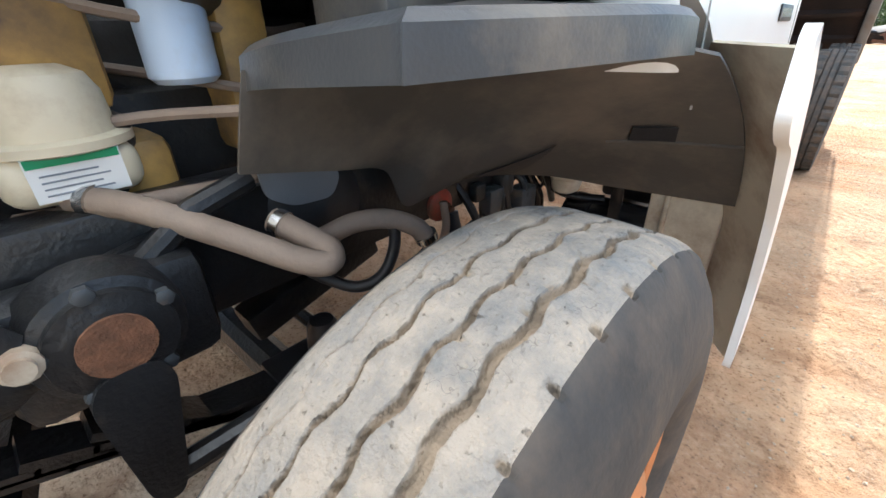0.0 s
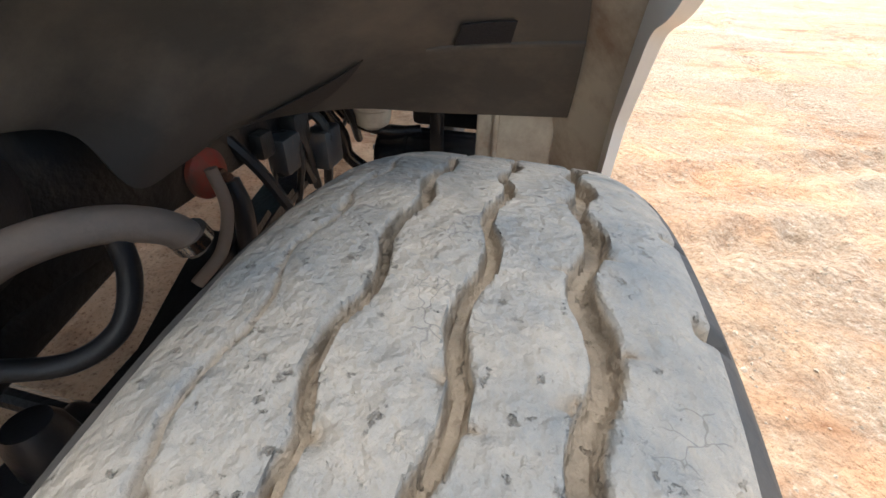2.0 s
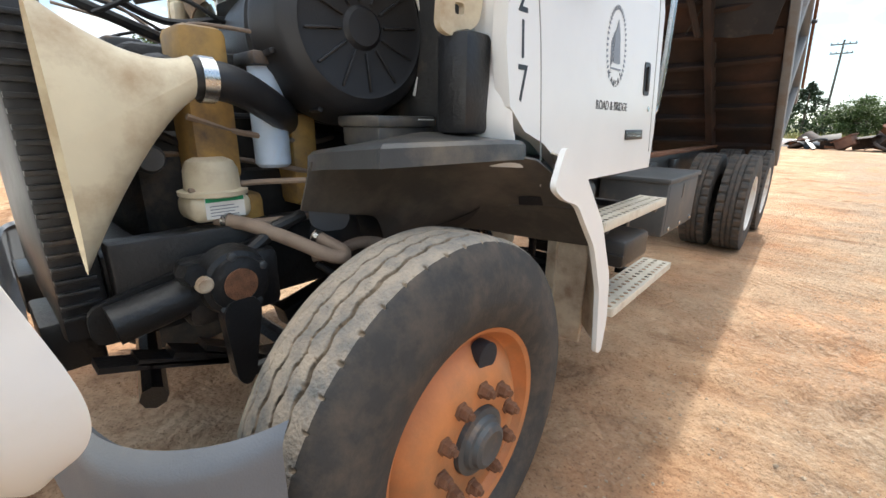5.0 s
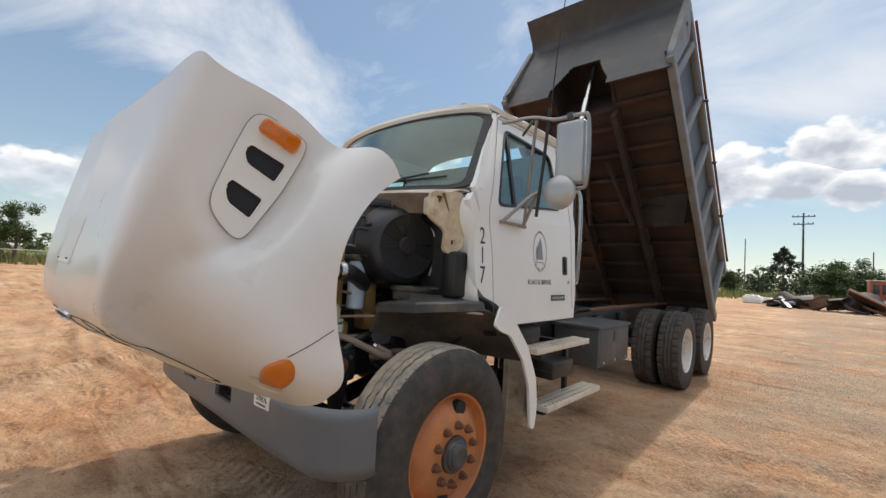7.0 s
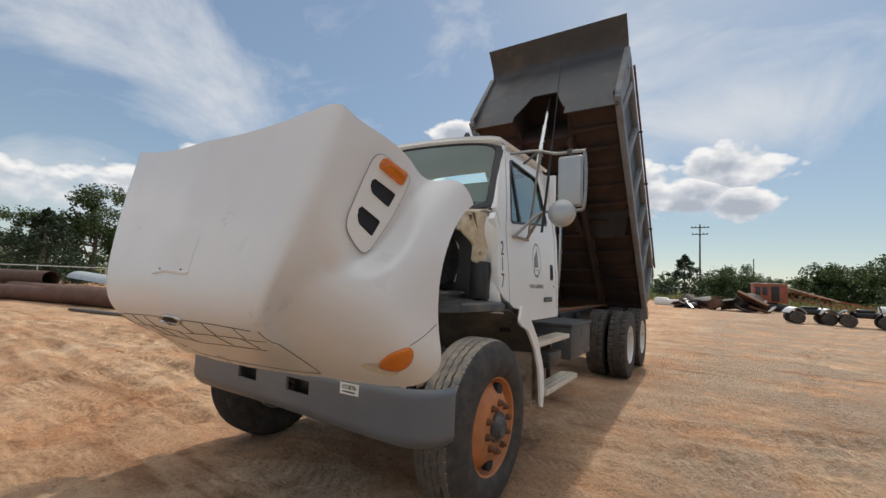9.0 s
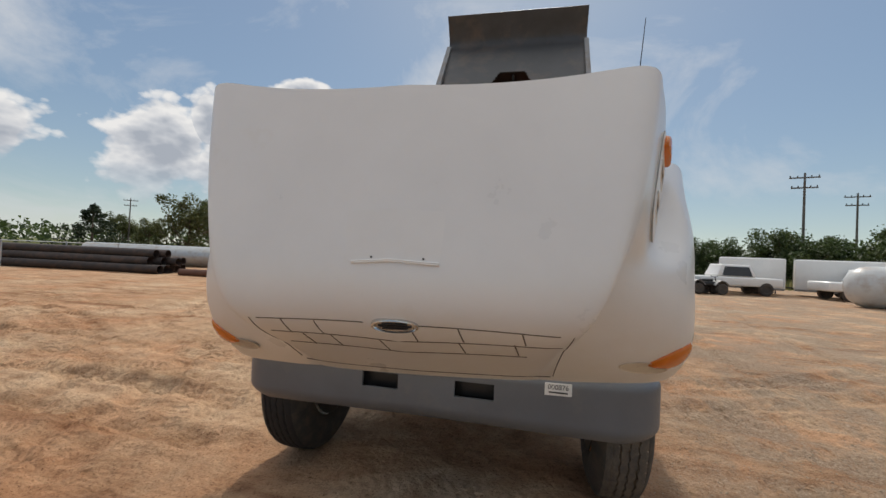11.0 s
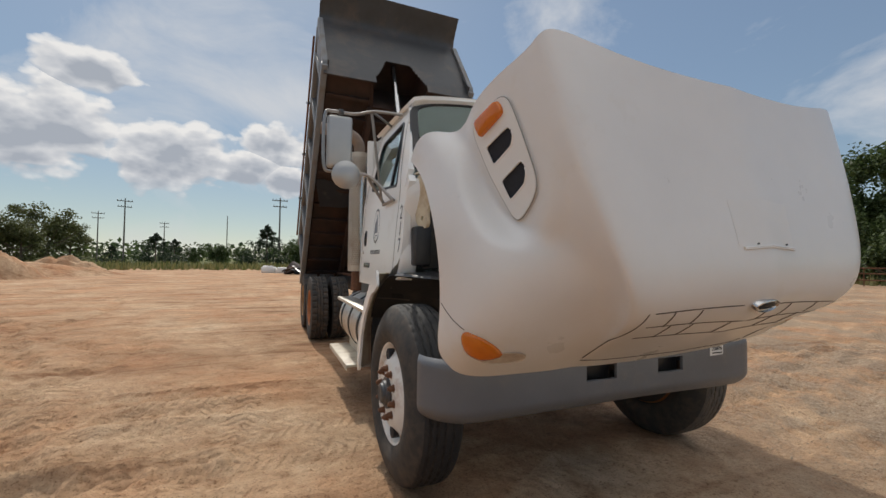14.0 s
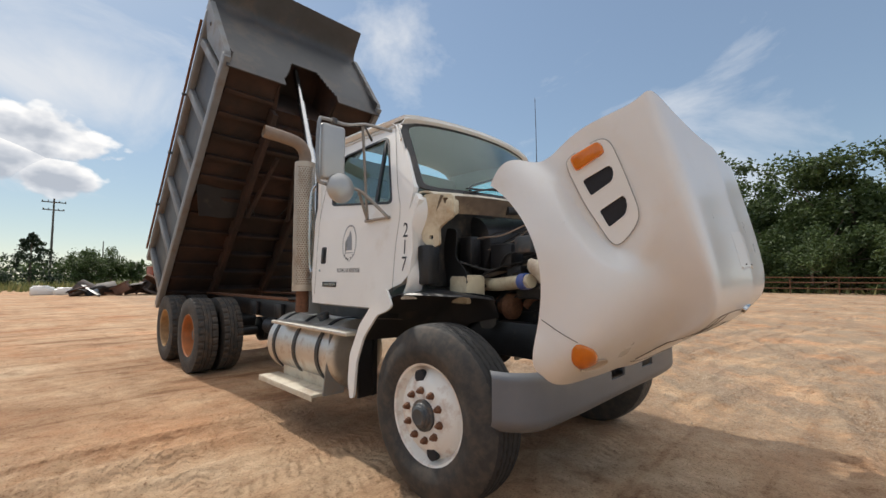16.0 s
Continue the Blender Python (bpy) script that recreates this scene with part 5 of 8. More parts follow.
for side in SIDES:
    g = "lettering"
    for ch, z in (("2", 1.685), ("1", 1.563), ("7", 1.442)):
        words("digit", ch, 0.150, side_text_pose(side, 0.425, z), INK, CAB, 0.78, "black painted number")
    words("lettering", "ROAD & BRIDGE", 0.050, side_text_pose(side, 1.135, 1.407), INK, CAB, 0.92, "black painted words")
    bm = B()
    box(bm, (-0.115, -0.022, 0), (0.115, 0.022, 0.004), 0.002, side_text_pose(side, 1.417, 1.289))
    bd = part("badge", bm, INK, CAB, "dark maker's badge")
    bm = B()
    for k in range(8):
        box(bm, (-0.100 + k * 0.026, -0.011, 0.004), (-0.084 + k * 0.026, 0.011, 0.0055), 0, side_text_pose(side, 1.417, 1.289))
    part("badge_bar", bm, STEEL, bd)
    # oval emblem: ring of dashes round a pale tower
    em = side_text_pose(side, 1.143, 1.635)
    bm = B()
    for k in range(44):
        a = 2 * math.pi * k / 44
        if 4.1 < a < 5.35:
            continue
        m = em @ Matrix.Translation((0.098 * math.cos(a), 0.148 * math.sin(a), 0)) @ Matrix.Rotation(math.atan2(0.098 * math.cos(a) * 2.2, -0.148 * math.sin(a)), 4, "Z")
        box(bm, (-0.0045, -0.008, 0), (0.0045, 0.008, 0.001), 0, m)
    emb = part("emblem", bm, GREY_INK, CAB, "grey oval county emblem")
    bm = B()
    plate(bm, rounded([(-0.03, -0.06), (0.045, -0.06), (0.03, 0.05), (0.005, 0.11), (-0.02, 0.05)], 0.01), [], lambda a, b, d: em @ Vector((a, b, d)), 0.001)
    for k in range(5):
        box(bm, (-0.060 + 0.008 * k, -0.075 + k * 0.006, 0), (-0.056 + 0.008 * k, 0.02 + 0.01 * k, 0.001), 0, em)
    box(bm, (-0.055, -0.085, 0), (0.055, -0.078, 0.001), 0, em)
    part("emblem_tower", bm, GREY_INK, emb)
    for k, ch in enumerate("KANSAS"):
        a = radians(-90 + (k - 2.5) * 17)
        m = em @ Matrix.Translation((0.088 * math.cos(a), 0.140 * math.sin(a), 0)) @ Matrix.Rotation(a + math.pi / 2, 4, "Z")
        words("letter", ch, 0.036, m, INK, emb, 0.8)
    # door seam, handle, window, trims
    bm = B()
    line = [(0.545, 1.13), (0.53, 1.55), (0.50, 1.84), (0.555, 2.02), (0.74, 2.555), (0.82, 2.59), (1.55, 2.58), (1.60, 2.5), (1.665, 1.9), (1.665, 1.2)]
    pts = [Vector((side * (cab_x(z) + 0.0005), y, z)) for y, z in [(q.x, q.y) for q in spline([(a, b, 0) for a, b in line], 6)]]
    tube(bm, pts, 0.0022, 5, False)
    part("door_seam", bm, PAINT_SEAM, CAB)
    bm = B()
    m = side_text_pose(side, 1.545, 1.545, 0.0)
    plate(bm, rounded([(-0.04, -0.075), (0.04, -0.075), (0.04, 0.075), (-0.04, 0.075)], 0.02), [], lambda a, b, d: m @ Vector((a, b, d)), 0.004)
    hd = part("door_handle", bm, BLACK, CAB, "black recessed door handle")
    bm = B()
    box(bm, (-0.012, -0.055, 0.004), (0.015, 0.055, 0.014), 0.005, m)
    part("handle_lever", bm, BLACK, hd)
    bm = B()
    lathe(bm, [(0, 0.014), (0.004, 0.013), (0.004, 0)], axis_x=False, n=14)
    bmesh.ops.transform(bm, matrix=side_text_pose(side, 1.60, 1.41), verts=bm.verts)
    part("door_lock", bm, STEEL, CAB)
    win = rounded([(0.59, 1.90), (1.50, 1.99), (1.46, 2.46), (0.80, 2.50)], 0.07)
    cx = sum(p[0] for p in win) / len(win)
    cz = sum(p[1] for p in win) / len(win)
    inner = [(cx + (a - cx) * 0.955, cz + (b - cz) * 0.93) for a, b in win]
    bm = B()
    plate(bm, win, [inner], lambda a, b, d: Vector((side * (cab_x(b) + 0.004 - d), a, b)), 0.03)
    wf = part("side_window", bm, BLACK, CAB, "door window in a black rubber frame")
    bm = B()
    plate(bm, inner, [], lambda a, b, d: Vector((side * (cab_x(b) - 0.015 - d), a, b)), 0.005)
    part("pane", bm, GLASS, wf).visible_shadow = False
    bm = B()
    box(bm, (side * 0.885, 0.80, 1.92), (side * 0.985, 0.83, 2.47), 0.006)
    for v in bm.verts:
        v.co.x = side * (cab_x(v.co.z) - (0.0 if abs(v.co.x) > 0.935 else 0.025))
        v.co.y += 0.03 * (v.co.z - 1.9)
    part("quarter_bar", bm, BLACK, wf)
    # drip rail over the door
    bm = B()
    pts = [Vector((side * (cab_x(z) + 0.006), y, z)) for y, z in ((0.62, 2.42), (0.74, 2.58), (0.95, 2.612), (1.65, 2.60))]
    tube(bm, spline(pts, 5), 0.010, 6)
    part("drip_rail", bm, WHITE, CAB)
    # front flank of the cab, creased over the fender line
    bm = B()
    def flank(u, v):
        z = 1.20 + 0.72 * u
        y0 = 0.37 - 0.03 * math.sin(u * 9) + 0.07 * (1 - u) ** 3
        x = cab_x(z) - 0.002 - 0.10 * v ** 2 - 0.02 * math.sin(math.pi * u) * v
        return (side * x, y0 - 0.05 * v, z)
    sheet(bm, flank, 18, 6, 0.006)
    part("cowl_flank", bm, WHITE, CAB, "", 60)
    # grab bar behind the door
    bm = B()
    tube(bm, spline([(side * 0.985, 1.76, 1.40), (side * 1.00, 1.82, 1.44), (side * 1.01, 1.83, 1.8), (side * 1.00, 1.83, 2.16), (side * 0.95, 1.78, 2.25)], 6), 0.016, 8)
    part("grab_bar", bm, STEEL, CAB, "bright grab bar")
    bm = B()
    box(bm, (side * 0.88, 1.745, 1.30), (side * 0.985, 1.78, 2.30), 0.01)
    part("rear_corner_trim", bm, BLACK, CAB)

# windscreen rubber
bm = B()
outer = rounded([(0.0, 0.0), (1.0, 0.0), (1.0, 1.0), (0.0, 1.0)], 0.10, 4)


def dense(line, k=6):
    out = []
    for i, a in enumerate(line):
        b = line[(i + 1) % len(line)]
        steps = max(1, int(math.dist(a, b) * 24))
        out += [(a[0] + (b[0] - a[0]) * j / steps, a[1] + (b[1] - a[1]) * j / steps) for j in range(steps)]
    return out


outer = dense(outer)
N_ = len(outer)
rings = []
for f, l in ((1.02, 0.0), (1.015, 0.012), (0.965, 0.012), (0.95, 0.0)):
    ring = []
    for a, b in outer:
        ku = 1 - (1 - f) * 1.6
        p = Vector(screen(0.5 + (a - 0.5) * ku, 0.5 + (b - 0.5) * f))
        ring.append(bm.verts.new(p + Vector((0, -0.88, 0.4)) * l))
    rings.append(ring)
rings.append(rings[0])
for r0, r1 in zip(rings, rings[1:]):
    for i in range(N_):
        bm.faces.new((r0[i], r0[(i + 1) % N_], r1[(i + 1) % N_], r1[i]))
part("windscreen_rubber", bm, BLACK, CAB, "black windscreen rubber")
# pillar skin beside the screen
for side in SIDES:
    bm = B()
    def pillar(u, v):
        p = Vector(screen(u, 1.0 if side > 0 else 0.0))
        q = Vector((side * (cab_x(p.z) - 0.002), p.y + 0.06, p.z))
        r = p.lerp(q, v)
        return r + Vector((side * 0.01 * math.sin(math.pi * v), -0.012 * math.sin(math.pi * v), 0))
    sheet(bm, pillar, 12, 5, 0.01)
    part("pillar", bm, WHITE, CAB)
# roof brow over the screen, cowl under it
bm = B()
def brow(u, v):
    p = Vector(screen(1.0, v))
    q = Vector(roof_point(0.0, v))
    return p.lerp(q, u) + Vector((0, -0.02 * math.sin(math.pi * u), 0.012 * math.sin(math.pi * u)))
sheet(bm, brow, 6, 24, 0.01)
part("roof_brow", bm, WHITE, CAB)
bm = B()
def cowl(u, v):
    p = Vector(screen(0.0, v))
    return (p.x * (1 - 0.06 * u), p.y - 0.13 * u, p.z - 0.015 - 0.035 * u + 0.02 * math.sin(math.pi * u))
sheet(bm, cowl, 6, 24, 0.012)
part("cowl", bm, CREAM, CAB, "dusty cream cowl with chipped paint")
bm = B()
def cowl_front(u, v):
    s = 2 * v - 1
    y = 0.02 + 0.16 * abs(s) ** 3
    return (0.90 * s, y + 0.05 * u, 1.945 - 0.12 * u - 0.02 * abs(s))
sheet(bm, cowl_front, 4, 24, 0.01)
part("cowl_apron", bm, COWL, CAB, "dusty brown cowl apron")
bm = B()
box(bm, (-0.86, 0.33, 1.28), (0.86, 0.37, 1.93), 0.01)
box(bm, (-0.50, 0.335, 1.00), (0.50, 0.365, 1.30), 0.01)
part("firewall", bm, ENGINE, CAB)
bm = B()
box(bm, (-0.98, 0.86, 1.10), (0.98, 1.70, 1.15), 0.01)
part("cab_floor", bm, INTERIOR, CAB)
bm = B()
box(bm, (-0.93, 1.655, 1.15), (0.93, 1.695, 2.54), 0.01)
part("back_lining", bm, LINING, CAB)
bm = B()
sheet(bm, lambda u, v: Vector(roof_point(u, v)) * 1.0 + Vector((0, 0.01, -0.04)), 8, 16, 0.008)
part("roof_lining", bm, LINING, CAB)
bm = B()
box(bm, (-0.88, 0.40, 1.72), (0.88, 0.66, 1.97), 0.05)
box(bm, (0.22, 0.42, 1.90), (0.68, 0.62, 2.03), 0.05)
part("dashboard", bm, INTERIOR, CAB)
bm = B()
c = Vector((0.47, 0.70, 2.02))
m = Matrix.Translation(c) @ pose(0, 0, 0, 35, 0, 0)
pts = [m @ Vector((0.22 * math.cos(2 * math.pi * k / 32), 0.22 * math.sin(2 * math.pi * k / 32), 0)) for k in range(33)]
tube(bm, pts, 0.015, 8, False)
for k in range(3):
    a = 2 * math.pi * k / 3 + 0.5
    tube(bm, [m @ Vector((0, 0, -0.03)), m @ Vector((0.22 * math.cos(a), 0.22 * math.sin(a), 0))], 0.012, 6)
tube(bm, [m @ Vector((0, 0, -0.02)), m @ Vector((0, 0, -0.3))], 0.03, 10)
part("steering_wheel", bm, BLACK, CAB)
SEAT = material("seat_grey", (0.33, 0.34, 0.34), 0.8, vary=0.1, scale=8)
for x in (0.47, -0.47):
    bm = B()
    box(bm, (x - 0.25, 0.98, 1.38), (x + 0.25, 1.5, 1.58), 0.06)
    box(bm, (x - 0.24, 1.42, 1.5), (x + 0.24, 1.58, 2.15), 0.07)
    box(bm, (x - 0.13, 1.45, 2.12), (x + 0.13, 1.56, 2.33), 0.05)
    part("seat", bm, SEAT, CAB, "grey cloth seat")
# wipers
for x0, x1 in ((0.10, 0.66), (-0.62, -0.05)):
    bm = B()
    p0 = Vector(screen(0.0, 0.5 + x0 / 1.87)) + Vector((0, -0.03, 0.0))
    p1 = Vector(screen(0.16, 0.5 + x1 / 1.87)) + Vector((0, -0.03, 0.012))
    tube(bm, [p0, p0.lerp(p1, 0.5) + Vector((0, -0.012, 0.012)), p1], 0.008, 6)
    q0, q1 = Vector(screen(0.06, 0.5 + (x0 + 0.05) / 1.87)), Vector(screen(0.13, 0.5 + (x1 + 0.12) / 1.87))
    tube(bm, [q0 + Vector((0, -0.018, 0.008)), q0.lerp(q1, 0.5) + Vector((0, -0.03, 0.01)), q1 + Vector((0, -0.018, 0.008))], 0.007, 6)
    part("wiper", bm, BLACK, CAB, "black wiper")
# roof lamps
for x, y in ((0.368, 0.935), (0.447, 0.985)):
    bm = B()
    lathe(bm, [(-0.09, 0.028), (0.01, 0.030), (0.035, 0.029), (0.055, 0.020), (0.062, 0.0)], axis_x=False, n=20, centre=(x, y, 2.782))
    part("roof_beacon", bm, HUB, CAB, "dark dome on the roof")
for x in (0.62, -0.62, 0.0):
    bm = B()
    box(bm, (x - 0.05, 0.80, 2.655), (x + 0.05, 0.86, 2.705), 0.018)
    part("clearance_lamp", bm, AMBER, CAB, "amber clearance lamp")

# mirrors
for side in SIDES:
    bm = B()
    box(bm, (side * 1.315, 0.735, 2.035), (side * 1.505, 0.80, 2.44), 0.025, None, 3)
    mir = part("mirror_head", bm, MIRROR_SHELL, CAB, "tall grey mirror in a bright tube frame")
    bm = B()
    box(bm, (side * 1.325, 0.802, 2.05), (side * 1.495, 0.806, 2.425), 0.001)
    part("mirror_glass", bm, MIRROR, mir)
    bm = B()
    loop = [(0.93, 0.70, 2.50), (1.15, 0.72, 2.50), (1.30, 0.755, 2.468), (1.47, 0.755, 2.468), (1.525, 0.755, 2.42), (1.525, 0.755, 2.06), (1.47, 0.755, 2.005), (1.30, 0.755, 2.005), (1.17, 0.74, 1.985), (1.02, 0.62, 1.80)]
    tube(bm, spline([(side * x, y, z) for x, y, z in loop], 5), 0.013, 8)
    tube(bm, [(side * 0.96, 0.92, 2.47), (side * 1.16, 0.74, 2.50)], 0.010, 8)
    tube(bm, [(side * 1.02, 0.88, 1.80), (side * 1.19, 0.75, 1.985)], 0.013, 8)
    tube(bm, [(side * 1.02, 0.60, 1.80), (side * 1.025, 0.90, 1.795)], 0.012, 8)
    tube(bm, [(side * 1.05, 0.84, 1.81), (side * 1.17, 0.745, 2.50)], 0.011, 8)
    part("mirror_arm", bm, ARM, mir, "dull steel tube mirror arm")
    bm = B()
    lathe(bm, [(-0.045, 0.0), (-0.043, 0.04), (-0.030, 0.08), (-0.010, 0.105), (0.01, 0.108), (0.015, 0.10), (0.015, 0.0)], axis_x=False, n=28)
    bmesh.ops.transform(bm, matrix=Matrix.Translation((side * 1.362, 0.725, 1.985)) @ pose(0, 0, 0, -90, 0, 0), verts=bm.verts)
    part("round_mirror", bm, MIRROR_SHELL, mir, "round bright spot mirror")
    bm = B()
    tube(bm, [(side * 1.405, 0.76, 2.0), (side * 1.405, 0.76, 2.03)], 0.018, 8)
    part("mirror_clamp", bm, HUB, mir)
    bm = B()
    box(bm, (side * 1.385, 0.74, 2.45), (side * 1.425, 0.77, 2.49), 0.006)
    part("mirror_clamp", bm, HUB, mir)
bm = B()
tube(bm, [(1.20, 0.74, 1.84), (1.235, 0.745, 2.2), (1.262, 0.75, 2.55)], 0.011, 8)
tube(bm, [(1.262, 0.75, 2.5), (1.30, 0.78, 3.1), (1.335, 0.81, 3.50)], [0.005, 0.004, 0.003], 6)
part("antenna", bm, BLACK, CAB, "thin black whip antenna")

# ---- engine bay ----
def drum(a, b, prof, n=40):
    """A turned body from a towards b; prof holds (distance from a, radius)."""
    bm = B()
    lathe(bm, prof, axis_x=False, n=n)
    d = (Vector(b) - Vector(a)).normalized()
    m = d.to_track_quat("Z", "Y").to_matrix().to_4x4()
    m.translation = Vector(a)
    bmesh.ops.transform(bm, matrix=m, verts=bm.verts)
    return bm, m


bm, m = drum((-0.40, 0.35, 1.60), (0.68, 0.13, 1.60), [(0, 0.198), (0.02, 0.236), (0.25, 0.242), (0.30, 0.254), (0.80, 0.254), (0.82, 0.248)])
AIR = part("air_cleaner", bm, BLACK, TRUCK, "large black plastic air cleaner drum")
bm, m = drum((-0.40, 0.35, 1.60), (0.68, 0.13, 1.60), [(0.80, 0.260), (0.815, 0.280), (0.84, 0.280), (0.85, 0.265), (0.88, 0.265), (0.885, 0.280), (0.905, 0.278), (0.93, 0.263), (1.02, 0.248), (1.05, 0.231), (1.07, 0.198), (1.065, 0.186), (1.06, 0.062), (1.065, 0.056), (1.075, 0.050), (1.075, 0.000)], 56)
cap = part("cap", bm, BLACK, AIR, "ribbed black cap")
for k in range(12):
    bm = B()
    box(bm, (0.068, -0.004, 1.055), (0.18, 0.004, 1.073), 0.003, m @ Matrix.Rotation(2 * math.pi * k / 12 + 0.1, 4, "Z"))
    part("spoke_rib", bm, BLACK, cap)
for k in range(8):
    bm = B()
    box(bm, (0.255, -0.008, 0.90), (0.270, 0.008, 1.0), 0.003, m @ Matrix.Rotation(2 * math.pi * k / 8 + 0.3, 4, "Z"))
    part("cap_lug", bm, BLACK, cap)
bm = B()
tube(bm, spline([(-0.3, 0.06, 1.87), (0.0, 0.02, 1.895), (0.3, 0.04, 1.89), (0.52, 0.10, 1.87)], 6), 0.035, 10)
part("cowl_seal", bm, BLACK, AIR)

# engine block, radiator, charge-air pipes
bm = B()
box(bm, (-0.26, -0.42, 0.75), (0.28, 0.36, 1.30), 0.05)
box(bm, (-0.20, -0.40, 1.28), (0.20, 0.34, 1.50), 0.04)
box(bm, (0.24, -0.30, 0.95), (0.32, 0.2, 1.18), 0.03)
ENG = part("engine", bm, ENGINE, TRUCK, "dusty dark diesel engine")
for y0 in (-0.36, -0.12, 0.12):
    bm = B()
    box(bm, (-0.14, y0, 1.49), (0.14, y0 + 0.2, 1.56), 0.03)
    part("valve_cover", bm, ENGINE, ENG)
for lo, hi in (((0.27, -0.30, 1.16), (0.43, -0.17, 1.58)), ((0.28, 0.0, 1.05), (0.42, 0.10, 1.36)), ((0.30, -0.22, 0.98), (0.44, -0.12, 1.12))):
    bm = B()
    box(bm, lo, hi, 0.025)
    part("bracket", bm, IRON_Y, ENG, "yellow-painted iron bracket")
bm, _ = drum((0.40, -0.06, 1.19), (0.40, -0.06, 1.5), [(0, 0.045), (0.01, 0.055), (0.28, 0.055), (0.29, 0.05), (0.31, 0.05), (0.31, 0.0)], 28)
part("fuel_filter", bm, PALE_BLUE, ENG, "pale blue spin-on filter")
bm = B()
box(bm, (0.32, -0.12, 1.49), (0.46, 0.0, 1.53), 0.01)
part("filter_head", bm, HUB, ENG)
bm = B()
box(bm, (-0.46, -0.66, 0.80), (0.46, -0.56, 1.60), 0.015)
RAD = part("radiator", bm, BLACK, TRUCK, "black radiator and cooler core")
for k in range(22):
    z = 0.86 + 0.032 * k
    bm = B()
    box(bm, (0.455, -0.655, z), (0.475, -0.575, z + 0.012), 0.002)
    part("fin", bm, CHASSIS, RAD)
for side in SIDES:
    bm = B()
    def funnel(u, v):
        a = 2 * math.pi * v
        c = Vector((0.545, -0.60, 1.34)).lerp(Vector((0.56, -0.33, 1.43)), u)
        rx = 0.07 * (1 - u) + 0.05 * u
        rz = 0.24 * (1 - u) ** 1.6 + 0.05
        return (side * (c.x + rx * math.cos(a)), c.y, c.z - 0.06 * (1 - u) + rz * math.sin(a))
    sheet(bm, funnel, 12, 28)
    part("cooler_tank", bm, CREAM_PLASTIC if side > 0 else CREAM, RAD, "cream tapering cooler end tank")
    bm = B()
    pts = spline([(side * 0.56, -0.33, 1.43), (side * 0.55, -0.22, 1.42), (side * 0.46, -0.06, 1.36), (side * 0.34, 0.02, 1.32)], 6) if side > 0 else spline([(-0.56, -0.33, 1.33), (-0.52, -0.15, 1.315), (-0.47, 0.02, 1.30), (-0.40, 0.16, 1.30)], 6)
    tube(bm, pts, 0.048, 14)
    part("cooler_pipe", bm, BLACK if side > 0 else CREAM_PLASTIC, RAD, "thick charge-air pipe")
    bm = B()
    tube(bm, [Vector(pts[1]), Vector(pts[3])], 0.056, 16)
    part("pipe_clamp", bm, STEEL if side > 0 else BLUE, RAD, "" if side > 0 else "blue silicone sleeve")

# steering fluid reservoir
bm = B()
box(bm, (0.335, -0.345, 1.05), (0.478, -0.175, 1.128), 0.03, None, 4)
RES = part("fluid_reservoir", bm, CREAM_PLASTIC, TRUCK, "cream plastic fluid reservoir with a printed label")
bm, _ = drum((0.405, -0.258, 1.12), (0.405, -0.258, 1.5), [(0, 0.084), (0.004, 0.094), (0.016, 0.094), (0.020, 0.076), (0.075, 0.073), (0.100, 0.062), (0.112, 0.040), (0.114, 0.0)], 40)
part("reservoir_dome", bm, CREAM_PLASTIC, RES)
bm = B()
box(bm, (0.4785, -0.312, 1.062), (0.4800, -0.203, 1.124), 0)
part("label", bm, PAPER, RES, "white label with a green stripe")
bm = B()
box(bm, (0.4802, -0.310, 1.110), (0.4815, -0.205, 1.122), 0)
part("label_stripe", bm, GREEN_INK, RES)
for k in range(4):
    bm = B()
    box(bm, (0.4802, -0.300, 1.070 + 0.009 * k), (0.4812, -0.222 - 0.012 * (k % 2), 1.0725 + 0.009 * k), 0)
    part("printed_bar", bm, GREY_INK, RES)


def pipe(name, pts, r, mat, parent, label="", n=12, k=7):
    bm = B()
    tube(bm, spline(pts, k), r, n)
    return part(name, bm, mat, parent, label)


def clamp(p, d, r, parent):
    p, d = Vector(p), Vector(d).normalized()
    bm = B()
    tube(bm, [p - d * 0.008, p + d * 0.008], r, 14)
    part("hose_clamp", bm, STEEL, parent)


h1 = pipe("hose", [(0.45, -0.275, 1.055), (0.53, -0.215, 1.04), (0.62, -0.135, 0.995), (0.69, -0.07, 0.953), (0.718, -0.036, 0.942), (0.702, -0.018, 0.952), (0.66, -0.035, 0.972), (0.608, -0.058, 0.992)], 0.021, HOSE, ENG, "dusty rubber hose")
clamp((0.622, -0.053, 0.987), (-0.9, -0.35, 0.3), 0.0245, h1)
clamp((0.475, -0.257, 1.052), (0.8, 0.55, -0.1), 0.0245, h1)
h2 = pipe("hose", [(0.54, -0.03, 0.905), (0.585, 0.025, 0.915), (0.625, 0.085, 0.942), (0.66, 0.14, 0.942), (0.69, 0.185, 0.918), (0.70, 0.21, 0.88)], 0.020, HOSE, ENG, "dusty rubber hose")
clamp((0.698, 0.205, 0.892), (0.1, 0.3, -0.9), 0.024, h2)
pipe("hose", [(0.55, -0.02, 0.88), (0.59, 0.03, 0.83), (0.635, 0.07, 0.81), (0.665, 0.11, 0.83), (0.672, 0.14, 0.88), (0.668, 0.15, 0.935)], 0.012, BLACK, ENG, "black rubber loop")
pipe("hose", [(0.40, -0.34, 1.02), (0.46, -0.25, 1.03), (0.50, -0.1, 1.03), (0.48, 0.06, 1.02)], 0.016, HOSE, ENG)
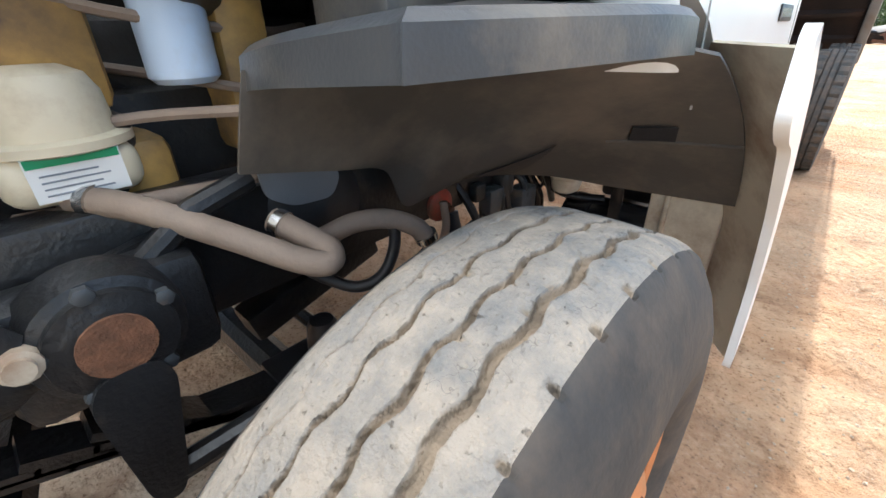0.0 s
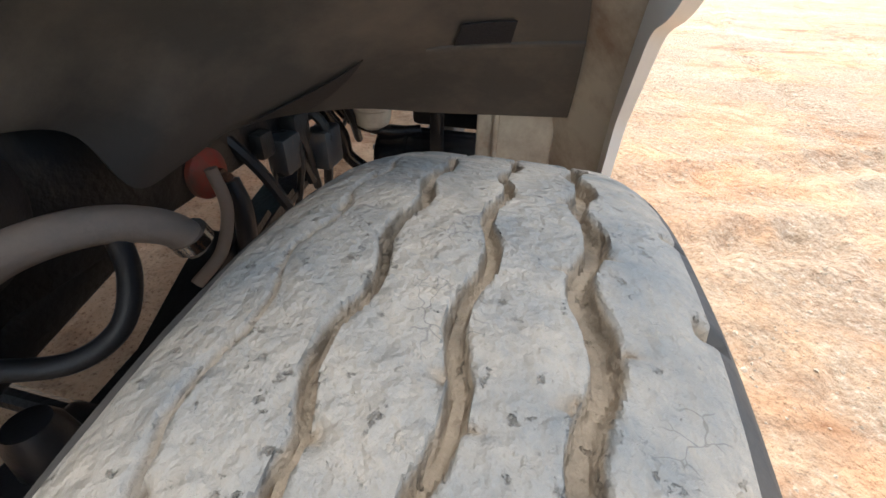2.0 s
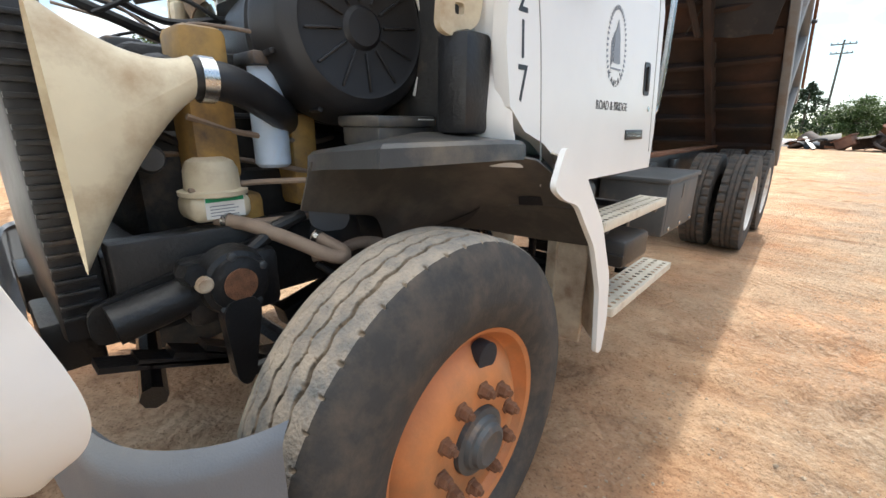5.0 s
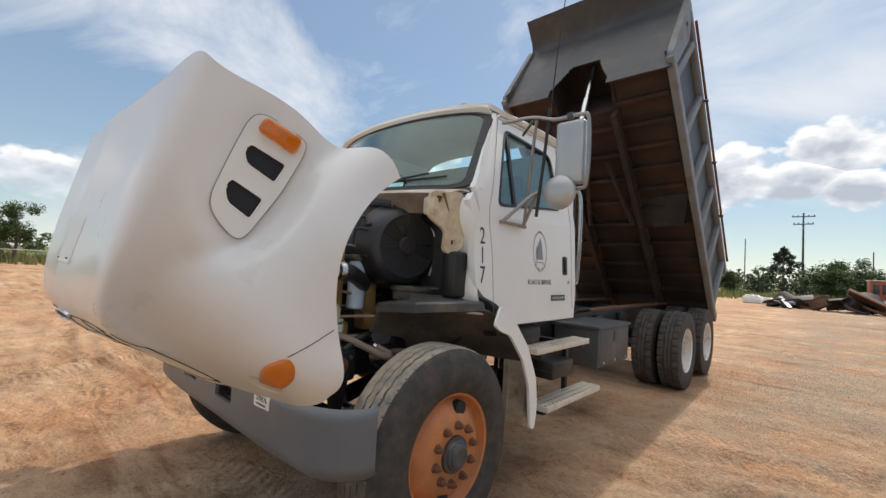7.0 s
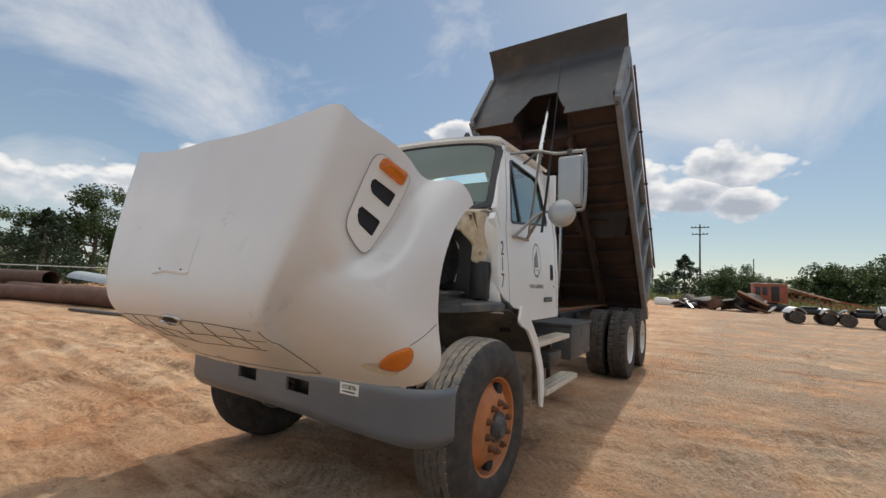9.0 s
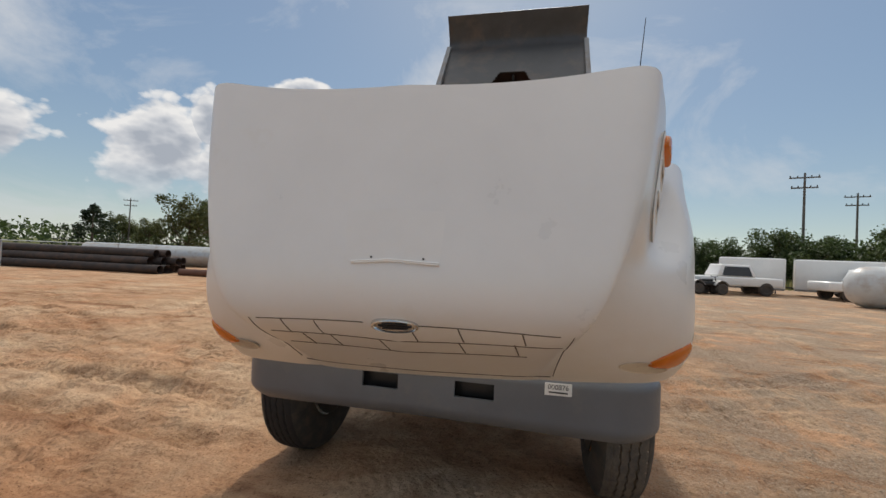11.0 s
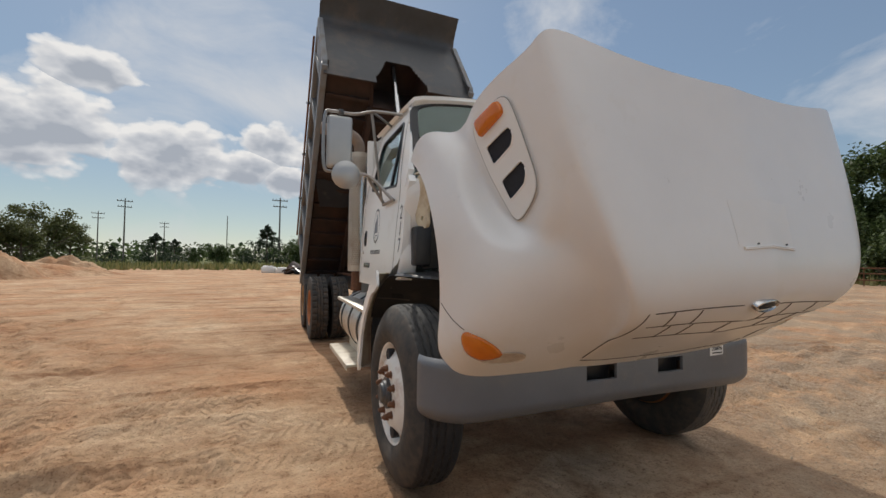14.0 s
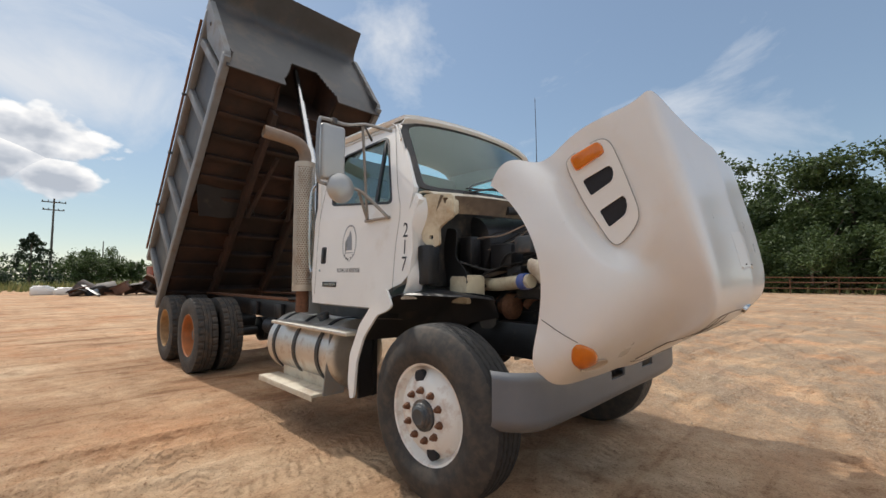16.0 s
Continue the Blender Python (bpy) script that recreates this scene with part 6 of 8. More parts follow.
bm, _ = drum((0.50, 0.075, 0.955), (0.60, 0.075, 0.955), [(0, 0.10), (0.025, 0.105), (0.03, 0.095), (0.05, 0.06), (0.055, 0.0)], 32)
part("horn_disc", bm, BLACK, FRAME, "black round disc on the frame")
rng = random.Random(4)
for k in range(26):
    side = 1 if k % 2 else -1
    x = side * rng.uniform(0.18, 0.5)
    z = rng.uniform(1.15, 1.75)
    p = [(x + rng.uniform(-.08, .08) * j, -0.35 + 0.20 * j + rng.uniform(-.06, .06), z + rng.uniform(-.08, .08)) for j in range(4)]
    pipe("cable", p, rng.choice((0.006, 0.009, 0.014)), rng.choice((BLACK, BLACK, ENGINE, HOSE)), ENG, "", 7, 5)
for k in range(16):
    side = 1 if k % 3 else -1
    x, y, z = side * rng.uniform(0.22, 0.42), rng.uniform(-0.42, 0.25), rng.uniform(0.85, 1.45)
    s = rng.uniform(0.03, 0.07)
    bm = B()
    if k % 2:
        box(bm, (x - s, y - s, z - s), (x + s, y + s, z + s * 1.4), 0.015)
    else:
        lathe(bm, [(-s, s * 0.7), (-s * 0.6, s), (s * 0.6, s), (s, s * 0.8), (s, 0)], n=16, centre=(x, y, z))
    part("engine_fitting", bm, rng.choice((ENGINE, ENGINE, HUB, CHASSIS)), ENG)
pipe("wire", [(0.62, 0.26, 1.80), (0.68, 0.33, 1.70), (0.69, 0.34, 1.55), (0.66, 0.33, 1.42)], 0.006, PAPER, ENG, "white wire")
bm = B()
box(bm, (-0.72, 0.10, 1.16), (-0.50, 0.28, 1.37), 0.03)
bt = part("coolant_bottle", bm, CREAM_PLASTIC, TRUCK, "cream plastic coolant bottle")
bm, _ = drum((-0.62, 0.2, 1.36), (-0.62, 0.2, 1.5), [(0, 0.03), (0.03, 0.03), (0.035, 0.025), (0.035, 0)], 16)
part("bottle_cap", bm, BLACK, bt)

# looms, brackets and small boxes on the passenger's side
rng = random.Random(9)
for k in range(14):
    z = rng.uniform(1.30, 1.78)
    x0 = -rng.uniform(0.25, 0.5)
    p = [(x0 + rng.uniform(-.05, .05), -0.42 + 0.19 * j + rng.uniform(-.03, .03), z - 0.05 * j + rng.uniform(-.05, .05)) for j in range(5)]
    pipe("cable", p, rng.choice((0.006, 0.008, 0.012, 0.02)), rng.choice((BLACK, BLACK, HOSE, ENGINE)), ENG, "", 8, 5)
for lo, hi, mt, nm in (((-0.46, -0.10, 1.42), (-0.30, 0.10, 1.60), BLACK, "relay_box"), ((-0.52, -0.30, 1.52), (-0.36, -0.16, 1.64), HUB, "sensor_box"), ((-0.60, 0.16, 1.44), (-0.48, 0.28, 1.66), CHASSIS, "bracket"), ((-0.44, -0.34, 1.20), (-0.30, -0.12, 1.30), ENGINE, "turbo_duct")):
    bm = B()
    box(bm, lo, hi, 0.02)
    part(nm, bm, mt, ENG)
bm, _ = drum((-0.36, -0.08, 1.14), (-0.36, 0.2, 1.14), [(0, 0.0), (0.0, 0.07), (0.02, 0.095), (0.07, 0.10), (0.10, 0.075), (0.14, 0.06), (0.14, 0.0)], 28)
part("turbocharger", bm, RUST, ENG, "rusty turbocharger housing")
for k in range(3):
    y = -0.20 + 0.13 * k
    pipe("exhaust_runner", [(-0.24, y, 1.22), (-0.33, y + 0.02, 1.20), (-0.37, y + 0.05, 1.14)], 0.028, RUST, ENG, "", 10, 5)
bm = B()
plate(bm, rounded([(0.10, 1.30), (0.30, 1.30), (0.34, 1.55), (0.30, 1.72), (0.20, 1.70), (0.22, 1.50), (0.12, 1.40)], 0.03), [], lambda a, b, d: Vector((-0.70 - d, a, b)), 0.012)
part("bracket", bm, CHASSIS, CAB)

# steering gear, pitman arm, front axle, springs
GC = Vector((0.645, -0.309, 0.914))
bm = B()
box(bm, (0.505, -0.43, 0.80), (0.605, -0.17, 0.985), 0.03)
lathe(bm, [(-0.065, 0.10), (-0.05, 0.098), (-0.015, 0.088), (-0.01, 0.075), (0.0, 0.073), (0.002, 0.056), (0.004, 0.052), (0.004, 0)], n=32, centre=GC)
tube(bm, [(0.56, -0.58, 0.86), (0.56, -0.36, 0.90)], 0.05, 16)
tube(bm, [(0.56, -0.24, 0.97), (0.57, -0.16, 1.03), (0.55, -0.06, 1.05)], 0.020, 10)
tube(bm, [(0.60, -0.42, 0.96), (0.64, -0.41, 0.965)], 0.030, 6)
SG = part("steering_gear", bm, CHASSIS, TRUCK, "black greasy steering gearbox")
bm, _ = drum(GC + Vector((0.003, 0, 0)), GC + Vector((1, 0, 0)), [(0, 0.044), (0.006, 0.044), (0.008, 0.0)], 24)
part("gear_cover", bm, RUST, SG, "rusty round cover")
for k in range(5):
    a = 0.5 + k * math.pi / 2.6
    q = GC + Vector((-0.012, 0.076 * math.cos(a), 0.076 * math.sin(a)))
    bm, _ = drum(q, q + Vector((1, 0, 0)), [(0, 0.013), (0.012, 0.013), (0.014, 0.008), (0.014, 0)], 6)
    part("bolt", bm, HUB, SG)
bm, _ = drum((0.63, -0.395, 0.935), (0.70, -0.40, 0.94), [(0, 0.022), (0.02, 0.022), (0.022, 0.015), (0.03, 0.015), (0.03, 0)], 12)
part("grease_cap", bm, CREAM, SG, "cream plastic cap")
bm = B()
plate(bm, rounded([(-0.365, 0.84), (-0.352, 0.645), (-0.335, 0.62), (-0.315, 0.62), (-0.300, 0.645), (-0.262, 0.84), (-0.28, 0.875), (-0.345, 0.875)], 0.02), [], lambda a, b, d: Vector((0.655 - d, a, b)), 0.045)
part("pitman_arm", bm, CHASSIS, SG, "black steering arm")
bm = B()
tube(bm, [(0.63, -0.33, 0.645), (0.66, -0.10, 0.67), (0.70, 0.16, 0.70)], 0.022, 10)
part("drag_link", bm, CHASSIS, SG)
for side in (1,):
    bm = B()
    plate(bm, rounded([(-0.62, 0.90), (-0.10, 1.02), (0.02, 1.03), (0.06, 0.98), (-0.12, 0.86), (-0.40, 0.80), (-0.62, 0.80)], 0.04), [], lambda a, b, d: Vector((0.505 + d, a, b)), 0.02)
    part("gear_mount", bm, CHASSIS, FRAME, "black steel mounting plate")
bm = B()
tube(bm, spline([(-0.86, 0, 0.52), (-0.6, 0, 0.50), (-0.45, 0, 0.44), (0.45, 0, 0.44), (0.6, 0, 0.50), (0.86, 0, 0.52)], 6), 0.055, 10)
AX = part("front_axle", bm, CHASSIS, TRUCK, "black forged front axle")
for side in SIDES:
    bm = B()
    for k in range(4):
        pts = [(side * 0.50, -0.62 + 0.08 * k, 0.745 - 0.012 * k), (side * 0.50, 0, 0.575 - 0.018 * k), (side * 0.50, 0.75 - 0.1 * k, 0.70)]
        for a, b_ in zip(spline(pts, 6), spline(pts, 6)[1:]):
            m = Matrix.Translation((a + b_) / 2) @ (b_ - a).to_track_quat("Y", "Z").to_matrix().to_4x4()
            box(bm, (-0.038, -(b_ - a).length / 2 - 0.004, -0.008), (0.038, (b_ - a).length / 2 + 0.004, 0.008), 0, m)
    part("leaf_spring", bm, CHASSIS, AX, "leaf spring")
    bm = B()
    lathe(bm, [(0.57, 0.04), (0.60, 0.042), (0.655, 0.036), (0.672, 0.028), (0.675, 0.0)], axis_x=False, n=18, centre=(side * 0.50, 0.05, 0))
    box(bm, (side * 0.44, -0.09, 0.575), (side * 0.56, 0.13, 0.60), 0.01)
    part("bump_stop", bm, BLACK, AX)
    bm = B()
    tube(bm, [(side * 0.84, 0.0, 0.40), (side * 0.84, 0.0, 0.66)], 0.05, 14)
    box(bm, (side * 0.82, -0.18, 0.42), (side * 0.88, 0.18, 0.62), 0.03)
    part("steering_knuckle", bm, CHASSIS, AX)
    bm = B()
    lathe(bm, [(side * 0.86, 0.20), (side * 1.0, 0.20), (side * 1.0, 0.0)], n=32, centre=(0, 0, 0.53))
    part("brake_drum", bm, RUST, AX)
    # added black disc covers the painted rim where the wheel's inside lies in shade
    bm = B()
    lathe(bm, [(side * 0.900, 0.285), (side * 0.906, 0.285), (side * 0.906, 0.06), (side * 0.900, 0.06)], n=40, centre=(0, 0.022, 0.53), close=True)
    part("inner_disc", bm, CHASSIS, AX, "black disc added to darken the wheel's inner side")
bm = B()
tube(bm, [(-0.8, 0.16, 0.46), (0.8, 0.16, 0.46)], 0.022, 10)
part("tie_rod", bm, CHASSIS, AX)
bm = B()
tube(bm, [(0.50, -0.52, 0.60), (-0.50, -0.30, 0.66)], 0.035, 8)
part("cross_bar", bm, CHASSIS, FRAME)
bm = B()
box(bm, (0.28, 0.10, 0.58), (0.37, 0.50, 0.66), 0.012, Matrix.Rotation(0.25, 4, "X"))
part("engine_mount", bm, CHASSIS, FRAME)
bm, _ = drum((0.0, 0.35, 0.88), (0, 1.4, 0.80), [(0, 0.26), (0.2, 0.26), (0.3, 0.19), (0.9, 0.16), (1.0, 0.10), (1.0, 0)], 28)
part("transmission", bm, ENGINE, TRUCK, "dusty dark transmission housing")
bm = B()
tube(bm, [(0, 1.4, 0.80), (0, 4.7, 0.60)], 0.05, 14)
part("drive_shaft", bm, CHASSIS, TRUCK)
for y in REAR_Y:
    bm = B()
    tube(bm, [(-0.66, y, 0.518), (-0.25, y, 0.518), (-0.2, y, 0.53), (0.2, y, 0.53), (0.25, y, 0.518), (0.66, y, 0.518)], [0.075, 0.075, 0.19, 0.19, 0.075, 0.075], 18)
    part("rear_axle", bm, CHASSIS, TRUCK)
bm, _ = drum((0.50, 0.455, 0.833), (0.60, 0.455, 0.833), [(0, 0.046), (0.010, 0.046), (0.016, 0.040), (0.020, 0.020), (0.020, 0)], 24)
cap = part("red_cap", bm, RED, FRAME, "red cap on the frame")
bm, _ = drum((0.515, 0.458, 0.828), (0.60, 0.458, 0.828), [(0, 0.016), (0.020, 0.016), (0.022, 0.010), (0.034, 0.010), (0.034, 0)], 6)
part("bolt", bm, RUST, cap)
pipe("hose", [(0.545, 0.458, 0.822), (0.558, 0.456, 0.77), (0.555, 0.448, 0.70), (0.54, 0.44, 0.62)], 0.019, BLACK, FRAME)
pipe("hose", [(0.56, 0.41, 0.87), (0.572, 0.405, 0.80), (0.565, 0.37, 0.73), (0.54, 0.32, 0.69)], 0.011, HOSE, FRAME, "dusty grey hose")
rng = random.Random(21)
for k in range(9):
    y = 0.54 + 0.055 * k + rng.uniform(-0.02, 0.02)
    r = rng.choice((0.006, 0.009, 0.013))
    pipe("hose", [(0.47, y, 0.95 - rng.uniform(0, 0.12)), (0.53 + rng.uniform(-0.02, 0.03), y + rng.uniform(-0.03, 0.05), 0.80), (0.50 + rng.uniform(-0.03, 0.06), y + rng.uniform(0.0, 0.14), 0.62 + rng.uniform(-0.05, 0.08))], r, rng.choice((BLACK, CHASSIS, ENGINE)), FRAME, "", 7, 5)
for k in range(6):
    y, z = rng.uniform(0.56, 0.85), rng.uniform(0.66, 0.84)
    q = rng.uniform(0.02, 0.045)
    bm = B()
    box(bm, (0.50, y - q, z - q), (0.50 + q * 1.4, y + q, z + q * 1.3), 0.01)
    part("valve_block", bm, rng.choice((CHASSIS, ENGINE, HUB)), FRAME)
bm, _ = drum((0.60, 1.04, 0.648), (1.06, 1.04, 0.648), [(0, 0.0), (0.002, 0.05), (0.014, 0.078), (0.035, 0.088), (0.43, 0.088), (0.46, 0.07), (0.46, 0)], 32)
tank = part("air_tank", bm, TANK_BLACK, FRAME, "glossy black air tank")
bm, _ = drum((0.585, 1.04, 0.662), (0.62, 1.04, 0.662), [(0, 0.0), (0.0, 0.010), (0.008, 0.012), (0.02, 0.012), (0.02, 0)], 6)
part("drain_plug", bm, HUB, tank)
for x in (0.700, 0.985):
    bm, _ = drum((x, 1.04, 0.648), (x + 0.012, 1.04, 0.648), [(0, 0.088), (0, 0.0905), (0.010, 0.0905), (0.010, 0.088)], 32)
    part("seam", bm, TANK_BLACK, tank)
bm = B()
box(bm, (0.795, 0.925, 0.58), (0.833, 0.932, 0.90), 0.002)
part("tank_strap", bm, TANK_BLACK, FRAME, "black strap with a bolt")
bm = B()
box(bm, (0.67, 1.16, 0.70), (1.15, 1.50, 0.83), 0.02)
box(bm, (0.66, 1.15, 0.755), (1.15, 1.16, 0.765), 0.002)
part("battery_tray", bm, CHASSIS, FRAME, "black tray above the air tank")
bm, _ = drum((0.605, 1.0, 0.722), (0.605, 1.0, 0.92), [(0, 0.009), (0.018, 0.010), (0.020, 0.028), (0.032, 0.046), (0.055, 0.054), (0.075, 0.055), (0.080, 0.060), (0.10, 0.060), (0.14, 0.052), (0.14, 0)], 24)
part("air_dryer", bm, CREAM, FRAME, "cream air dryer bowl")
pipe("hose", [(0.505, 0.92, 0.86), (0.545, 0.985, 0.765), (0.65, 1.0, 0.735), (0.74, 1.03, 0.735)], 0.017, TANK_BLACK, FRAME)
pipe("hose", [(0.50, 0.86, 0.86), (0.525, 0.95, 0.735), (0.530, 0.97, 0.66), (0.575, 1.0, 0.60)], 0.020, TANK_BLACK, FRAME)

# wheel-house liners, moulded covers, fenders behind the wheels
LINER_LOW = spline([(0.60, -0.09, 1.075), (0.588, 0.09, 1.035), (0.566, 0.222, 0.998), (0.563, 0.272, 0.903), (0.567, 0.360, 0.903), (0.590, 0.490, 0.920), (0.68, 0.705, 0.890), (0.86, 0.79, 0.872), (1.13, 0.80, 0.885)], 8)
LINER_MID = spline([(0.62, -0.085, 1.13), (0.62, 0.08, 1.10), (0.632, 0.27, 1.075), (0.648, 0.34, 1.065), (0.68, 0.42, 1.055), (0.76, 0.51, 1.05), (0.85, 0.575, 1.055), (0.96, 0.61, 1.07), (1.125, 0.63, 1.08)], 8)
LINER_TOP = spline([(0.64, -0.07, 1.220), (0.68, 0.03, 1.235), (0.73, 0.12, 1.240), (0.77, 0.18, 1.242), (0.82, 0.22, 1.243), (0.88, 0.27, 1.245), (0.96, 0.32, 1.248), (1.03, 0.37, 1.240), (1.09, 0.43, 1.225)], 8)
COVER_LINE = spline([(0.585, 0.06, 1.19), (0.575, -0.02, 1.187), (0.60, -0.057, 1.19), (0.75, -0.085, 1.208), (0.955, -0.09, 1.226), (0.985, -0.07, 1.228), (1.05, 0.15, 1.232), (1.075, 0.30, 1.232), (1.05, 0.43, 1.225), (0.95, 0.50, 1.22), (0.54, 0.50, 1.21), (0.51, 0.25, 1.20)], 4)


def along(pts, v):
    i = min(max(v, 0), 1) * (len(pts) - 1)
    k = min(int(i), len(pts) - 2)
    return Vector(pts[k]).lerp(Vector(pts[k + 1]), i - k)


for side in SIDES:
    bm = B()

    def liner(u, v):
        a, b, c = along(LINER_LOW, v), along(LINER_MID, v), along(LINER_TOP, v)
        p = a * (1 - u) * (1 - 2 * u) + b * 4 * u * (1 - u) + c * u * (2 * u - 1)
        return (side * p.x, p.y, p.z)
    sheet(bm, liner, 20, 90, -0.006 * side)
    L = part("wheel_liner", bm, LINER if side > 0 else BLACK, TRUCK, "black rubber wheel-house liner, dusty")

    bm = B()
    sheet(bm, lambda a, b: Vector(liner(0.04 + 0.38 * b * a, 0.60 + 0.085 * b)) + Vector((side * 0.003, -0.004, -0.004)), 6, 8, -0.002 * side)
    part("liner_patch", bm, BLACK, L)
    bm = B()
    # dark sheet laid on the liner for the shade in a slot
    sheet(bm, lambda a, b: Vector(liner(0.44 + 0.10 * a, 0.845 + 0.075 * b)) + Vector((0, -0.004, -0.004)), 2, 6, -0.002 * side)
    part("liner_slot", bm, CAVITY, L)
    bm = B()
    tube(bm, [liner(0.42, 0.80 + 0.02 * k) for k in range(11)], 0.006, 6)
    part("liner_crease", bm, LINER, L)
    bm = B()
    plate(bm, rounded([(-0.06, 1.085), (0.05, 1.07), (0.10, 1.03), (0.08, 0.985), (0.0, 0.99), (-0.05, 1.02)], 0.02), [], lambda a, b, d: Vector((side * (0.592 - 0.15 * (1.08 - b) - d), a, b)), 0.006)
    part("liner_flap", bm, BUMPER if side > 0 else LINER, L, "grey rubber flap under the liner")
    # moulded cover above the wheel, its skirt and raised box
    bm = B()
    ring = [Vector((side * p.x, p.y, p.z)) for p in COVER_LINE]
    sk, mid = (0.044, Vector((0.74, 0.32, 1.31))) if side > 0 else (0.004, Vector((-0.78, 0.30, 1.27)))
    levels = [[p + (mid - p) * 0.05 + Vector((0, 0, 0.004)) for p in ring], list(ring), [p + Vector((0, 0, sk)) - (p - mid) * 0.012 for p in ring], [p + Vector((0, 0, sk + 0.008)) - (p - mid) * 0.05 for p in ring]]
    for k in (0.30, 0.55, 0.8):
        levels.append([Vector((p.x, p.y, p.z + sk + 0.008)).lerp(mid, k) for p in ring])
    lv = [[bm.verts.new(p) for p in r] for r in levels]
    n = len(ring) - 1
    for a, b in zip(lv, lv[1:]):
        for k in range(n):
            bm.faces.new((a[k], a[k + 1], b[k + 1], b[k]))
        bm.faces.new((a[n], a[0], b[0], b[n]))
    bm.faces.new(lv[-1])
    T = part("wheel_cover", bm, COVER if side > 0 else BLACK, TRUCK, "black moulded cover over the wheel house", 35)
    if side > 0:
        bm = B()
        box(bm, (0.56, 0.10, 1.26), (0.745, 0.40, 1.325), 0.012)
        box(bm, (0.55, 0.09, 1.318), (0.757, 0.41, 1.352), 0.010)
        part("battery_cover", bm, COVER, T, "black plastic lid box")
        bm = B()
        box(bm, (0.7575, 0.33, 1.326), (0.760, 0.375, 1.346), 0)
        part("warning_sticker", bm, AMBER, T, "orange sticker")
        bm = B()
        box(bm, (0.7575, 0.25, 1.340), (0.760, 0.32, 1.344), 0)
        part("label_stripe", bm, PAPER, T)
    # fender tail: outer lip and inner flange
    lip = [(0.41, 1.277), (0.335, 1.16), (0.40, 1.12), (0.49, 1.095), (0.63, 0.934), (0.70, 0.756), (0.715, 0.50), (0.765, 0.485), (0.795, 0.615), (0.79, 0.79), (0.69, 1.01), (0.54, 1.185)]

    def fx(z):
        return 1.195 + 0.042 * min(1.0, max(0.0, (1.25 - z) / 0.7)) ** 0.8
    bm = B()
    plate(bm, rounded(lip, 0.03), [], lambda a, b, d: Vector((side * (fx(b) - d), a, b)), 0.018)
    F = part("fender_tail", bm, WHITE, TRUCK, "white curved fender tail behind the wheel")
    bm = B()
    path = spline([(0, 0.44, 1.24), (0, 0.60, 1.07), (0, 0.70, 0.92), (0, 0.755, 0.75), (0, 0.762, 0.50)], 6)

    def flange(u, v):
        i = u * (len(path) - 1)
        k = min(int(i), len(path) - 2)
        p = path[k].lerp(path[k + 1], i - k)
        return (side * (fx(p.z) - 0.012 - 0.165 * v), p.y + 0.20 * v, p.z)
    sheet(bm, flange, 24, 6, 0.006)
    part("flange", bm, CREAM, F, "dusty inner flange")
    bm = B()
    box(bm, (side * 0.93, 0.845, 0.44), (side * 1.11, 0.87, 0.955), 0.01)
    box(bm, (side * 0.972, 0.832, 0.44), (side * 0.984, 0.85, 0.95), 0.004)
    # the passenger's sheet is added in black for the shaded space behind the tail
    part("splash_panel", bm, CREAM if side > 0 else BLACK, F, "dusty beige splash panel" if side > 0 else "black sheet added for the dark behind the tail")
    # cab mounting bracket beside the cowl
    bm = B()
    plate(bm, rounded([(0.10, 1.93), (0.32, 1.95), (0.36, 1.80), (0.33, 1.60), (0.25, 1.56), (0.20, 1.58), (0.21, 1.70), (0.09, 1.78)], 0.03), [rounded([(0.14, 1.87), (0.18, 1.87), (0.18, 1.91), (0.14, 1.91)], 0.01), rounded([(0.25, 1.62), (0.28, 1.62), (0.28, 1.65), (0.25, 1.65)], 0.01)], lambda a, b, d: Vector((side * (0.86 + 0.30 * max(0, a - 0.1) - d), a, b)), 0.02)
    part("cowl_bracket", bm, CREAM_PLASTIC, CAB, "cream-painted sheet bracket")
    bm = B()
    box(bm, (side * 0.79, 0.10, 1.79), (side * 0.88, 0.16, 1.90), 0.02)
    part("cowl_corner", bm, CREAM_PLASTIC, CAB)
    bm = B()
    box(bm, (side * 0.84, 0.24, 1.30), (side * 0.96, 0.36, 1.58), 0.02)
    part("cowl_post", bm, CHASSIS, CAB)

# ---- steps, tanks, boxes ----
def step_plate(lo, hi, parent, mat, rows, cols, name="step", label=""):
    x0, y0, z = lo
    x1, y1, _ = hi
    holes = []
    for i in range(rows):
        for j in range(cols):
            cx = x0 + (x1 - x0) * (i + 0.5) / rows
            cy = y0 + (y1 - y0) * (j + 0.5 + 0.25 * (i % 2)) / (cols + 0.3)
            holes.append([(cx + 0.014 * math.cos(a), cy + 0.016 * math.sin(a)) for a in [k * math.pi / 4 for k in range(8)]])
    bm = B()
    plate(bm, [(x0, y0), (x1, y0), (x1, y1), (x0, y1)], holes, lambda a, b, d: Vector((a, b, z - d)), 0.004)
    s = part(name, bm, mat, parent, label, 20)
    bm = B()
    xo = x1 if abs(x1) > abs(x0) else x0
    box(bm, (xo - 0.004, y0, z - 0.04), (xo + 0.004, y1, z + 0.002), 0.002)
    box(bm, (min(x0, x1), y0 - 0.004, z - 0.04), (max(x0, x1), y0 + 0.004, z + 0.001), 0.002)
    box(bm, (min(x0, x1), y1 - 0.004, z - 0.04), (max(x0, x1), y1 + 0.004, z + 0.001), 0.002)
    part("step_edge", bm, mat, s)
    return s


